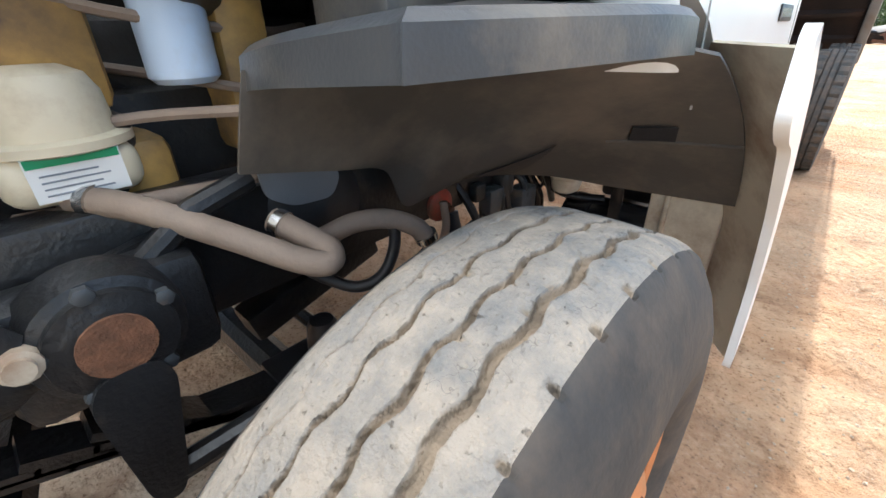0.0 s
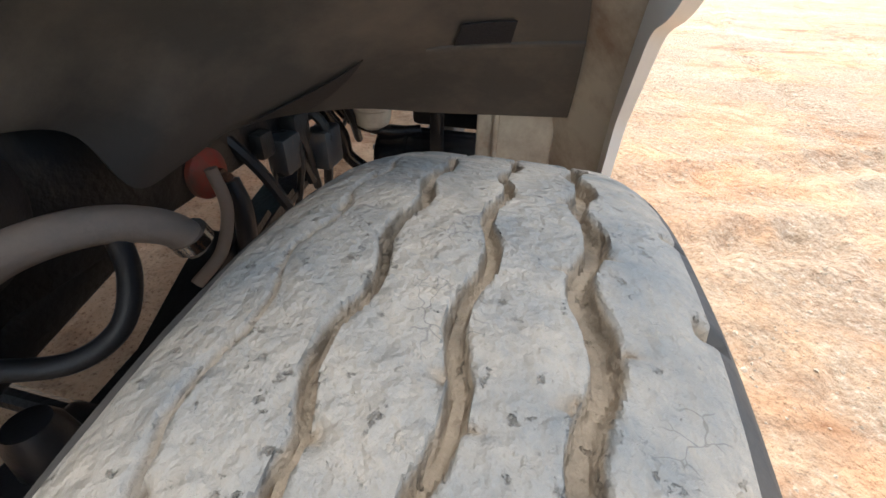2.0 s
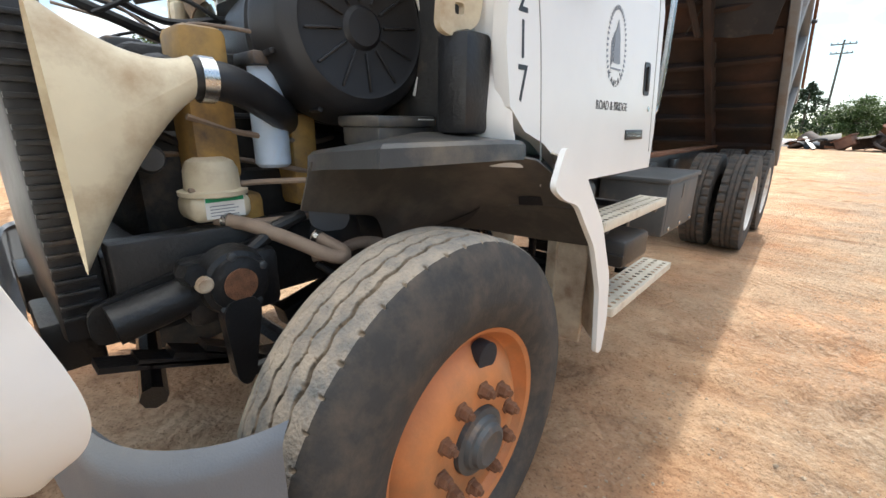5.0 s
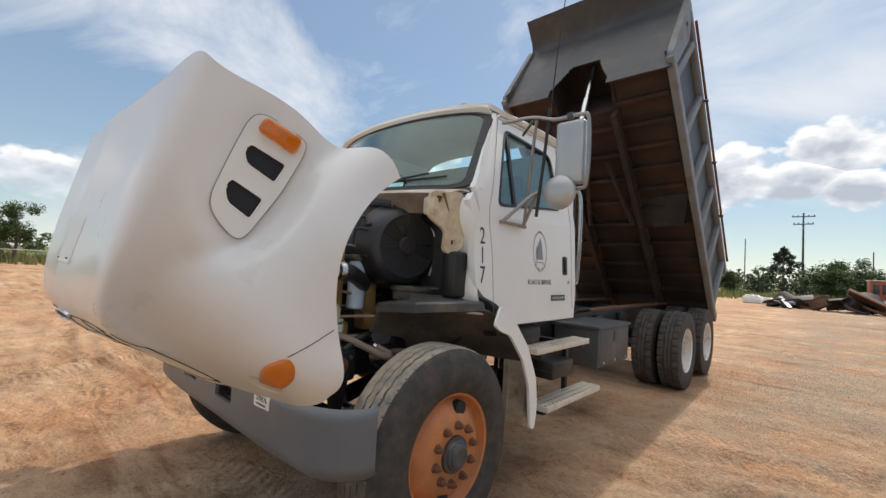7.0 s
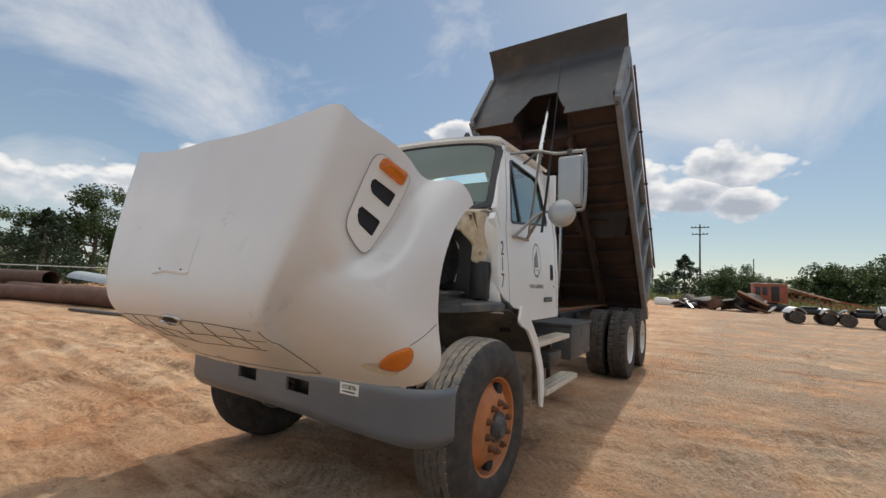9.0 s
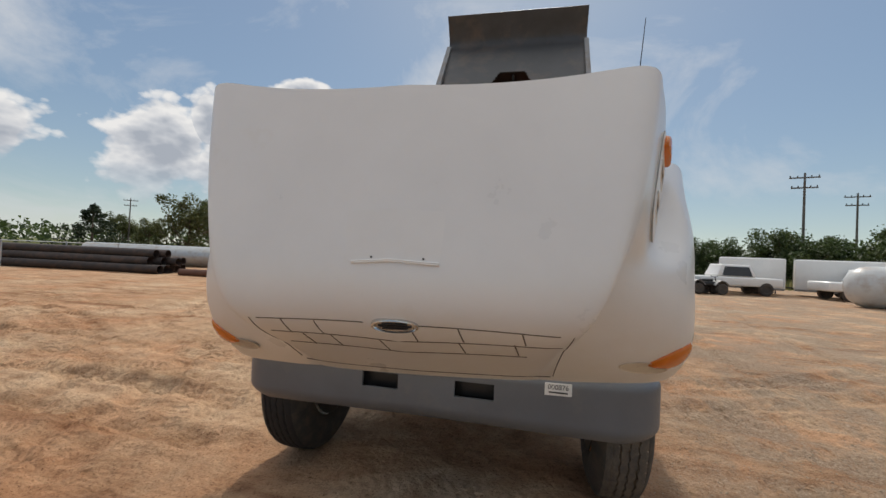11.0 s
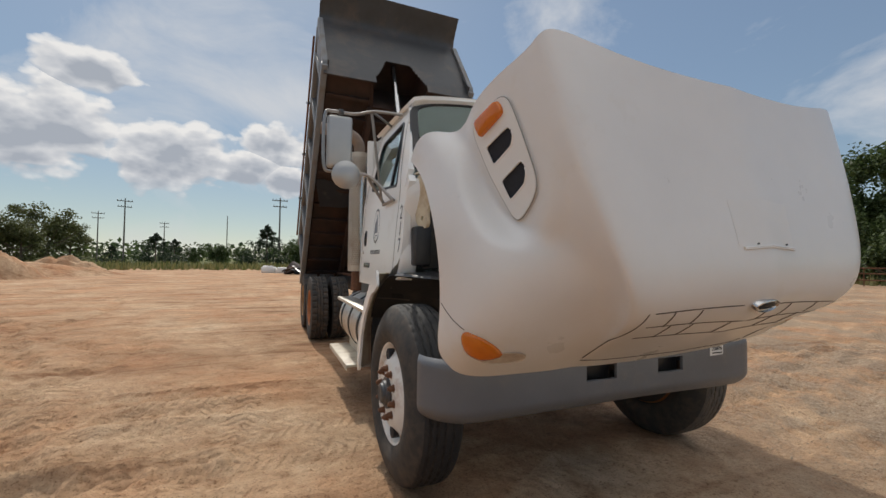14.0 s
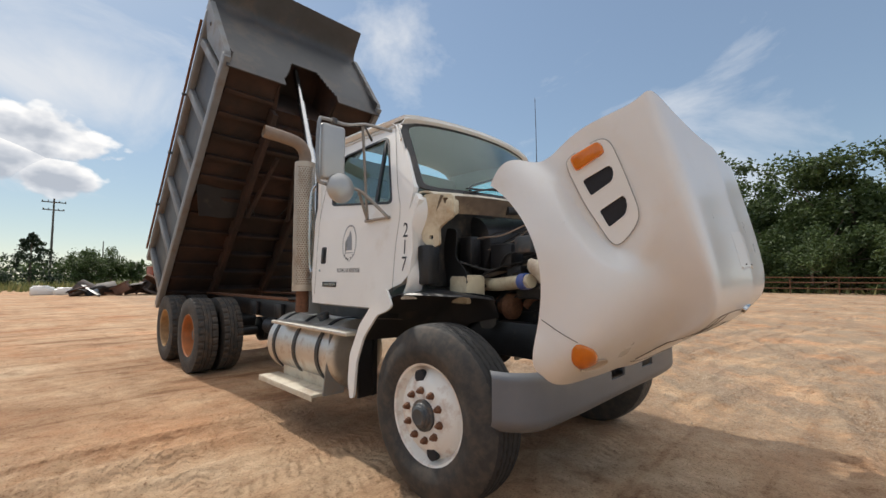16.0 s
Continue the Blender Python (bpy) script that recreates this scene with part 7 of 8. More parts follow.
step_plate((0.965, 0.99, 0.94), (1.11, 1.87, 0.94), TRUCK, STEP, 3, 17, "step", "perforated cream-painted cab step")
step_plate((0.995, 1.09, 0.53), (1.155, 2.02, 0.53), TRUCK, STEP, 3, 17, "step", "perforated cream-painted lower step")
for y in (1.1, 1.8):
    bm = B()
    box(bm, (0.55, y, 0.86), (1.08, y + 0.05, 0.90), 0.008)
    box(bm, (0.90, y, 0.46), (0.94, y + 0.05, 0.90), 0.008)
    box(bm, (0.90, y, 0.46), (1.12, y + 0.05, 0.50), 0.008)
    part("step_bracket", bm, CHASSIS, TRUCK)
bm = B()
box(bm, (0.52, 1.02, 0.88), (0.86, 1.52, 1.06), 0.06, None, 4)
part("air_box", bm, HUB, TRUCK, "dark grey moulded box under the cab")
bm = B()
tube(bm, spline([(0.72, 0.95, 0.62), (0.74, 1.25, 0.62), (0.74, 1.5, 0.64), (0.70, 1.62, 0.72), (0.55, 1.66, 0.80)], 6), 0.06, 14)
part("exhaust_pipe", bm, HUB, TRUCK, "dark pipe behind the steps")
bm = B()
box(bm, (0.58, 1.60, 0.62), (0.78, 1.78, 0.86), 0.03)
part("filter_housing", bm, BLACK, TRUCK)
bm = B()
box(bm, (0.52, 2.38, 0.585), (0.99, 3.22, 0.965), 0.012)
TB = part("tool_box", bm, TOOLBOX, TRUCK, "grey steel tool box with a latched door")
bm = B()
box(bm, (0.50, 2.36, 0.955), (1.005, 3.24, 0.99), 0.008)
part("lid", bm, TOOLBOX, TB)
bm = B()
box(bm, (0.988, 2.76, 0.82), (0.996, 2.82, 0.93), 0.004)
part("latch", bm, CHASSIS, TB)
bm = B()
box(bm, (0.9895, 2.42, 0.60), (0.9935, 3.18, 0.94), 0.003)
part("box_door", bm, TOOLBOX, TB)
for y in (2.5, 2.8, 3.1):
    bm, _ = drum((0.99, y, 0.63), (1.1, y, 0.63), [(0, 0.016), (0.012, 0.016), (0.016, 0.008), (0.016, 0)], 10)
    part("bolt", bm, STEEL, TB)
# passenger side: tank, steps, exhaust
bm = B()
lathe(bm, [(-0.63, 0.0), (-0.63, 0.22), (-0.615, 0.27), (-0.58, 0.298), (0.58, 0.298), (0.615, 0.27), (0.63, 0.22), (0.63, 0.0)], n=56)
bmesh.ops.transform(bm, matrix=Matrix.Translation((-0.80, 1.93, 0.68)) @ Matrix.Rotation(math.pi / 2, 4, "Z"), verts=bm.verts)
TK = part("fuel_tank", bm, ALU, TRUCK, "round aluminium fuel tank on black straps")
for y in (1.50, 1.93, 2.36):
    bm = B()
    tube(bm, [(-0.80 + 0.302 * math.cos(a), y, 0.68 + 0.302 * math.sin(a)) for a in [2 * math.pi * k / 40 for k in range(41)]], 0.003, 4, False)
    lathe(bm, [(-0.028, 0.300), (-0.028, 0.306), (0.028, 0.306), (0.028, 0.300)], n=48, close=True)
    vs = bm.verts[:]
    mv = [v for v in vs if abs(v.co.x) < 0.05 and abs(v.co.y) < 0.32]
    bmesh.ops.transform(bm, matrix=Matrix.Translation((-0.80, y, 0.68)) @ Matrix.Rotation(math.pi / 2, 4, "Z"), verts=mv)
    part("tank_strap", bm, BLACK, TK)
bm, _ = drum((-0.90, 1.72, 0.955), (-0.97, 1.72, 1.15), [(0, 0.05), (0.03, 0.05), (0.035, 0.06), (0.06, 0.058), (0.062, 0)], 24)
part("filler_cap", bm, HUB, TK)
bm = B()
box(bm, (-1.155, 0.95, 0.895), (-0.97, 2.30, 0.925), 0.006)
part("step", bm, ALU, TRUCK, "aluminium step over the fuel tank")
bm = B()
box(bm, (-1.21, 1.36, 0.36), (-1.01, 2.42, 0.385), 0.005)
box(bm, (-1.015, 1.45, 0.38), (-1.005, 2.30, 0.50), 0.003)
box(bm, (-1.215, 1.36, 0.335), (-1.207, 2.42, 0.385), 0.002)
part("step", bm, CREAM, TRUCK, "dented cream sheet-metal lower step")
bm = B()
plate(bm, rounded([(-1.12, 0.36), (-0.92, 0.36), (-0.86, 0.90), (-1.06, 0.90)], 0.01), [], lambda a, b, d: Vector((a, 1.34 + d, b)), 0.012)
part("step_bracket", bm, GREY_PLATE, TRUCK)
bm = B()
tube(bm, [(-1.02, 1.93, 1.02), (-1.02, 1.93, 2.46)], 0.062, 20)
EX = part("exhaust_chimney", bm, RUST, TRUCK, "exhaust stack with a pierced steel shield")
bm = B()
def shield(u, v):
    a = math.pi * (0.55 + 1.25 * v)
    return (-1.02 + 0.098 * math.cos(a), 1.93 + 0.098 * math.sin(a), 1.22 + 1.24 * u)
cut_sheet(bm, shield, 240, 64, 0.003, lambda u, v: not (0.04 < u < 0.96 and int(u * 240) % 4 < 2 and (int(v * 64) + 2 * (int(u * 240) // 4 % 2)) % 4 < 2))
part("heat_shield", bm, SHIELD, EX, "pierced bright heat shield")
bm = B()
tube(bm, spline([(-1.02, 1.93, 2.44), (-1.03, 1.93, 2.56), (-1.10, 1.93, 2.64), (-1.24, 1.94, 2.67), (-1.42, 1.96, 2.69)], 6), 0.058, 18, False)
tube(bm, spline([(-1.42, 1.96, 2.69), (-1.24, 1.94, 2.67), (-1.10, 1.93, 2.64)], 6), 0.052, 18, False)
part("stack_elbow", bm, HOSE, EX, "dull brown stack elbow")
bm = B()
tube(bm, [(-1.02, 1.93, 2.42), (-1.02, 1.93, 2.46)], 0.075, 20)
part("stack_clamp", bm, STEEL, EX)
bm = B()
box(bm, (-0.98, 1.86, 1.0), (-0.86, 2.02, 1.30), 0.01)
part("stack_mount", bm, GREY_PLATE, EX)
bm = B()
box(bm, (-0.52, 2.9, 1.04), (0.52, 3.3, 1.10), 0.01)
part("hoist_cradle", bm, CHASSIS, FRAME)
for side in SIDES:
    bm = B()
    box(bm, (side * 0.40, 2.0, 1.042), (side * 0.52, 7.0, 1.075), 0.006)
    part("frame_cap", bm, RUST, FRAME)
    for y in (3.4, 4.2):
        bm = B()
        box(bm, (side * 0.50, y, 0.82), (side * 0.56, y + 0.22, 1.0), 0.01)
        part("frame_gusset", bm, CHASSIS, FRAME)
bm, _ = drum((-0.52, 3.55, 0.70), (-0.52, 3.85, 0.70), [(0, 0.08), (0.02, 0.11), (0.26, 0.11), (0.28, 0.08), (0.28, 0)], 24)
part("brake_chamber", bm, CHASSIS, FRAME)

# ---- trees ----
BARK = material("bark", (0.13, 0.10, 0.075), 0.9, vary=0.3, scale=8, bump=0.5, bscale=30)


def leaf_material(name, a, b):
    m = bpy.data.materials.new(name)
    m.use_nodes = True
    n, l = m.node_tree.nodes, m.node_tree.links
    bs = n["Principled BSDF"]
    g = n.new("ShaderNodeNewGeometry")
    col = ramp(n, l, g.outputs["Random Per Island"], ((0.0, a), (1.0, b)))
    l.new(col, bs.inputs["Base Color"])
    bs.inputs["Roughness"].default_value = 0.6
    tr = n.new("ShaderNodeBsdfTranslucent")
    l.new(col, tr.inputs["Color"])
    mx = n.new("ShaderNodeMixShader")
    mx.inputs[0].default_value = 0.3
    l.new(bs.outputs[0], mx.inputs[1])
    l.new(tr.outputs[0], mx.inputs[2])
    l.new(mx.outputs[0], n["Material Output"].inputs["Surface"])
    return m


LEAF = leaf_material("leaves", (0.035, 0.060, 0.018), (0.105, 0.150, 0.045))
LEAF_DARK = leaf_material("dark_needles", (0.014, 0.030, 0.014), (0.042, 0.065, 0.028))
LEAF_DRY = leaf_material("olive_leaves", (0.060, 0.075, 0.025), (0.16, 0.17, 0.06))


def leaf_cloud(rng, centres, size, per):
    """Many small bent leaf clumps scattered round centres (place, radius)."""
    verts, faces = [], []
    for c, r in centres:
        for _ in range(per):
            d = Vector((rng.gauss(0, 1), rng.gauss(0, 1), rng.gauss(0, 0.8)))
            d = d.normalized() * r * rng.random() ** 0.45
            p = c + d
            u = Vector((rng.gauss(0, 1), rng.gauss(0, 1), rng.gauss(0, 0.7))).normalized()
            v = u.orthogonal().normalized()
            v = (v * math.cos(rng.random() * 6.3) + u.cross(v) * math.sin(rng.random() * 6.3)).normalized()
            s = size * rng.uniform(0.6, 1.4)
            k = len(verts)
            w = u.cross(v) * s * 0.25
            verts += [p - u * s * 0.5, p + v * s * 0.32 + w, p + u * s * 0.6, p - v * s * 0.32 + w]
            faces.append((k, k + 1, k + 2, k + 3))
    return verts, faces


def broad_tree(name, label, seed, h, w, leaf, size=0.34, per=60, low=0.25):
    rng = random.Random(seed)
    t = thing(name, label, "tree")
    bm = B()
    tube(bm, spline([(0, 0, -0.1), (0.05 * h * rng.uniform(-.5, .5), 0.02 * h, h * 0.3), (0.04 * h * rng.uniform(-1, 1), 0, h * 0.65)], 5), [0.035 * h * (1 - 0.07 * k) for k in range(11)], 8)
    centres = []
    for k in range(11):
        a = rng.uniform(0, 6.3)
        z0 = h * rng.uniform(low * 0.6, 0.55)
        r = w * rng.uniform(0.35, 0.85)
        e = Vector((r * math.cos(a), r * math.sin(a), z0 + h * rng.uniform(0.08, 0.32)))
        tube(bm, spline([(0, 0, z0), e * 0.5 + Vector((0, 0, z0 * 0.35)), e], 4), [0.014 * h * (1 - 0.09 * j) for j in range(9)], 5)
        for j in range(3):
            f = rng.uniform(0.5, 1.05)
            centres.append((Vector((e.x * f, e.y * f, e.z + h * rng.uniform(-0.08, 0.16))), w * rng.uniform(0.16, 0.34)))
    for k in range(12):
        a, r = rng.uniform(0, 6.3), w * rng.uniform(0, 0.62)
        centres.append((Vector((r * math.cos(a), r * math.sin(a), h * rng.uniform(0.55, 0.94))), w * rng.uniform(0.16, 0.34)))
    for k in range(6):
        a, r = rng.uniform(0, 6.3), w * rng.uniform(0.2, 0.8)
        centres.append((Vector((r * math.cos(a), r * math.sin(a), h * rng.uniform(low * 0.5, low + 0.15))), w * rng.uniform(0.18, 0.3)))
    part("trunk", bm, BARK, t)
    v, f = leaf_cloud(rng, centres, size, per)
    me = bpy.data.meshes.new("crown")
    me.from_pydata(v, [], f)
    finish(me, leaf, 180)
    c = new("crown", me)
    c.parent = t
    return t


def cedar(name, label, seed, h, w):
    rng = random.Random(seed)
    t = thing(name, label, "tree")
    bm = B()
    tube(bm, [(0, 0, -0.1), (0, 0, h * 0.95)], [0.03 * h, 0.004 * h], 8)
    part("trunk", bm, BARK, t)
    centres = []
    for k in range(120):
        z = rng.random() ** 1.7
        a = rng.uniform(0, 6.3)
        r = w * (1 - z) ** 0.9 * rng.uniform(0.35, 1.0)
        centres.append((Vector((r * math.cos(a), r * math.sin(a), h * (0.06 + 0.93 * z))), w * (0.05 + 0.13 * (1 - z))))
    v, f = leaf_cloud(rng, centres, 0.26, 46)
    me = bpy.data.meshes.new("crown")
    me.from_pydata(v, [], f)
    finish(me, LEAF_DARK, 180)
    c = new("crown", me)
    c.parent = t
    return t


def at(yaw, d, z=0.0, turn=0.0, scale=1.0):
    a = radians(yaw)
    m = pose(-d * math.sin(a), -2 + d * math.cos(a), z, 0, 0, turn)
    return m


def plant(proto, yaw, d, rng, s=1.0):
    yaw, d, s = yaw + rng.uniform(-0.8, 0.8), d + rng.uniform(-4, 5), s * rng.uniform(0.72, 1.15)
    proto.scale = (s * rng.uniform(0.92, 1.08), s * rng.uniform(0.92, 1.08), s)
    o = copy_thing(proto, at(yaw, d, -0.05, rng.uniform(0, 360)))
    return o


rng = random.Random(11)
P_OAK = broad_tree("broadleaf_tree", "tall green broadleaf tree at the yard's edge", 1, 10.0, 4.2, LEAF, 0.27, 150, 0.2)
P_OAK.matrix_world = at(72.5, 58, -0.05)
P_BUSH = broad_tree("leafy_bush", "rounded green bush in rough grass", 2, 5.2, 3.6, LEAF, 0.23, 130, 0.05)
P_BUSH.matrix_world = at(-3.2, 74, -0.05)
P_DRY = broad_tree("broadleaf_tree", "olive-green broadleaf tree in the hedgerow", 3, 7.2, 3.8, LEAF_DRY, 0.25, 120, 0.08)
P_DRY.matrix_world = at(41.0, 62, -0.05)
P_CED = cedar("cedar_tree", "dark pointed cedar tree", 4, 7.0, 5.4)
P_CED.matrix_world = at(1.3, 77, -0.05)

for yaw, d, s in ((70.0, 42, 0.56), (78.5, 46, 0.58), (82, 48, 0.60), (87, 44, 0.62), (91, 42, 0.66),
                  (-71, 50, 1.25), (-74, 53, 1.30), (-77, 55, 1.32), (-80, 55, 1.25), (-83, 58, 1.35), (-86, 56, 1.22), (-89, 58, 1.3), (-92, 55, 1.3), (-96, 55, 1.3), (-67, 52, 1.1), (-69, 60, 1.2), (-73, 62, 1.25), (-76, 64, 1.3), (-79, 62, 1.25), (-82, 64, 1.35), (-85, 63, 1.3), (-88, 64, 1.35), (-91, 62, 1.3), (-95, 64, 1.3)):
    plant(P_OAK, yaw, d, rng, s)
for yaw, d, s in ((-2.3, 72, 0.85), (-5.2, 76, 1.0), (-7.0, 74, 0.95), (-9.0, 72, 0.9), (-11.5, 70, 0.95), (-14, 66, 1.1), (-17, 64, 1.1), (5.8, 84, 0.7), (6.6, 90, 0.9), (-20.5, 66, 1.0), (9.0, 110, 0.8), (3.2, 95, 0.7),
                  (-26.5, 60, 1.1), (-29, 58, 1.2), (-32, 60, 1.3), (-35, 58, 1.3), (-38, 58, 1.3), (-41, 60, 1.3), (-45, 60, 1.3), (-50, 58, 1.3), (-55, 58, 1.3), (-60, 58, 1.4), (-23.5, 62, 1.0)) + tuple((-66 - 2.6 * k, 47, 1.05) for k in range(13)):
    plant(P_BUSH, yaw, d, rng, s)
for yaw, d, s in ((44, 58, 1.0), (38, 60, 0.95), (35, 62, 0.9), (32, 64, 0.92), (29, 64, 0.9), (26.5, 66, 0.95), (24, 66, 0.9), (21.5, 70, 0.95), (19.5, 78, 0.9), (47.5, 60, 0.7), (50, 66, 0.65)):
    plant(P_DRY, yaw, d, rng, s)
for yaw, d, s in ((54, 46, 0.62), (75.5, 42, 0.80), (77, 40, 0.75), (13.2, 96, 0.75), (11.3, 120, 0.9), (16.5, 100, 0.5)):
    plant(P_CED, yaw, d, rng, s)
for p in (P_OAK, P_BUSH, P_DRY, P_CED):
    p.scale = (1, 1, 1)

# far woods on the horizon
v, f = [], []
for k in range(900):
    yaw = rng.uniform(-110, 110)
    d = rng.uniform(130, 190)
    a = radians(yaw)
    for _ in range(5):
        c = Vector((-d * math.sin(a) + rng.gauss(0, 4), -2 + d * math.cos(a) + rng.gauss(0, 4), rng.uniform(0.2, 5.0)))
        vv, ff = leaf_cloud(rng, [(c, 1.8)], 1.3, 3)
        k0 = len(v)
        v += vv
        f += [tuple(i + k0 for i in q) for q in ff]
me = bpy.data.meshes.new("far_woods")
me.from_pydata(v, [], f)
finish(me, LEAF, 180)
tagged(new("far_woods", me), "low green woods along the horizon", "woods", kind="stuff")

# grass fringe round the yard
v, f = [], []
for k in range(15000):
    yaw = rng.uniform(-100, 96)
    d = rng.uniform(42 if abs(yaw) > 26 else 50, 74)
    a = radians(yaw)
    p = Vector((-d * math.sin(a), -2 + d * math.cos(a), 0.0))
    h = rng.uniform(0.3, 0.95)
    b = rng.uniform(0, 6.3)
    w = Vector((math.cos(b), math.sin(b), 0)) * rng.uniform(0.05, 0.16)
    t = Vector((rng.gauss(0, 0.12), rng.gauss(0, 0.12), h))
    k0 = len(v)
    v += [p - w, p + w, p + t]
    f.append((k0, k0 + 1, k0 + 2))
me = bpy.data.meshes.new("tall_grass")
me.from_pydata(v, [], f)
finish(me, leaf_material("grass", (0.09, 0.12, 0.035), (0.28, 0.25, 0.10)), 180)
tagged(new("tall_grass", me), "tall green and straw-coloured grass round the yard", "grass", kind="stuff")

# ---- power poles ----
POLE_WOOD = material("pole_wood", (0.13, 0.115, 0.10), 0.85, vary=0.2, scale=5, bump=0.2, bscale=20)


def utility_pole(h, arms=2):
    t = thing("utility_pole", "weathered wooden power pole with crossarms", "power pole", "power poles beyond the yard")
    bm = B()
    tube(bm, [(0, 0, -0.3), (0, 0, h)], [0.17, 0.10], 10)
    part("post", bm, POLE_WOOD, t)
    for k in range(arms):
        z = h - 0.5 - 1.1 * k
        w = 1.3 - 0.15 * k
        bm = B()
        box(bm, (-w, 0.10, z - 0.07), (w, 0.22, z + 0.07), 0.01)
        arm = part("crossarm", bm, POLE_WOOD, t)
        for x in (-w + 0.1, -w * 0.45, w * 0.45, w - 0.1):
            bm = B()
            lathe(bm, [(z + 0.07, 0.03), (z + 0.14, 0.07), (z + 0.18, 0.05), (z + 0.24, 0.06), (z + 0.27, 0.0)], axis_x=False, n=10, centre=(x, 0.16, 0))
            part("insulator", bm, HUB, arm)
    return t


PO = utility_pole(12.2)
PO.matrix_world = at(-0.2, 80)
for yaw, d, turn, s in ((15.4, 110, 30, 1.1), (17.5, 125, 30, 0.95), (11.6, 130, 20, 0.85), (50.0, 58, 40, 0.52), (-28.6, 60, -20, 1.02), (-32.4, 78, -20, 1.02)):
    PO.scale = (s, s, s)
    copy_thing(PO, at(yaw, d, 0, turn))
PO.scale = (1, 1, 1)
for yaw, d, h in ((5.3, 120, 12), (-4.8, 110, 8.5)):
    t = thing("bare_pole", "thin bare pole far off", "pole")
    bm = B()
    tube(bm, [(0, 0, -0.3), (0, 0, h)], [0.14, 0.09], 8)
    part("post", bm, POLE_WOOD, t)
    t.matrix_world = at(yaw, d)

# ---- pipes, culverts, berm ----
PIPE_RUST = material("rusty_pipe", (0.115, 0.055, 0.036), 0.75, vary=0.25, scale=2.5, dirt=(0.16, 0.085, 0.055), dirt_amount=0.4, dirt_scale=2, rnd=0.3, bump=0.15, bscale=40)
PIPE_DARK = material("dark_pipe", (0.045, 0.034, 0.03), 0.7, vary=0.2, scale=3, dirt=(0.10, 0.06, 0.04), dirt_amount=0.35, rnd=0.3)
GALV = material("galvanised_steel", (0.50, 0.52, 0.52), 0.45, metal=0.5, vary=0.12, scale=3, dirt=(0.33, 0.29, 0.24), dirt_amount=0.3)


def steel_pipe(name, label, a, b, r, mat, group, cat="pipe", wall=0.012):
    a, b = Vector(a), Vector(b)
    bm = B()
    d = (b - a).normalized()
    u, v = frame_of(d)
    n = 28
    rings = []
    for p, rr in ((a, r), (b, r), (b, r - wall), (a, r - wall)):
        rings.append([bm.verts.new(p + (u * math.cos(2 * math.pi * k / n) + v * math.sin(2 * math.pi * k / n)) * rr) for k in range(n)])
    rings.append(rings[0])
    for r0, r1 in zip(rings, rings[1:]):
        for k in range(n):
            bm.faces.new((r0[k], r0[(k + 1) % n], r1[(k + 1) % n], r1[k]))
    return tagged(part(name, bm, mat), label, cat, group)


rng = random.Random(5)
for row, (cnt, z) in enumerate(((6, 0.0), (5, 0.36), (3, 0.72))):
    for k in range(cnt):
        r = 0.20
        y = 13.4 + (k + 0.5 * row) * 0.43
        x1 = -16.7 + rng.uniform(-0.9, 0.5) - 0.25 * k
        steel_pipe("steel_pipe", "long dark rusty steel pipe in a stack", (x1, y, r + z), (x1 - 13, y - 1.6, r + z), r, PIPE_DARK, "stacked dark pipes")
steel_pipe("steel_pipe", "short rusty pipe lying on the dirt", (-12.9, 13.6, 0.16), (-15.4, 13.2, 0.16), 0.16, PIPE_RUST, "stacked dark pipes")
steel_pipe("culvert_pipe", "big pale galvanised culvert pipe", (-18.4, 21.3, 0.66), (-28.0, 18.6, 0.66), 0.66, GALV, "", "culvert", 0.02)
bm = B()
box(bm, (-17.8, 20.0, 0.0), (-16.0, 20.5, 0.14), 0.02)
box(bm, (-17.6, 19.9, 0.14), (-17.4, 20.6, 0.32), 0.02)
tagged(part("steel_skid", bm, RED), "red rusty steel skid on the dirt", "scrap")
for k, (a, b, r) in enumerate((((-13.6, 3.6, 0.33), (-20.2, 2.2, 0.33), 0.33), ((-14.8, 4.3, 0.30), (-21.0, 2.9, 0.30), 0.30), ((-15.9, 3.2, 0.28), (-22.0, 1.2, 0.28), 0.28), ((-18.8, 2.9, 0.80), (-22.8, 1.6, 0.80), 0.30))):
    steel_pipe("steel_pipe", "thick red-brown rusty pipe on the ground", a, b, r, PIPE_RUST, "rusty pipes by the fence")
bm = B()
def half_pipe(u, v):
    a = math.pi * (0.05 + 0.9 * v)
    return (-15.2 - 3.4 * u, 4.4 + 0.42 * math.cos(a) - 0.7 * u, 0.62 + 0.30 * math.sin(a) + 0.22 * u)
sheet(bm, half_pipe, 3, 14, 0.012)
tagged(part("half_culvert", bm, GALV), "pale half-round metal culvert lying on pipes", "culvert")
bm = B()
box(bm, (-1.6, -0.08, 0.0), (1.6, 0.08, 0.08), 0.01, pose(-12.6, 2.6, 0, 0, 0, 12))
tagged(part("timber_plank", bm, POLE_WOOD), "grey timber plank lying on the dirt", "plank")
steel_pipe("culvert_pipe", "pale corrugated culvert pipe by the fence", (36.0, 8.0, 0.8), (41.0, 9.6, 0.8), 0.8, GALV, "", "culvert", 0.02)


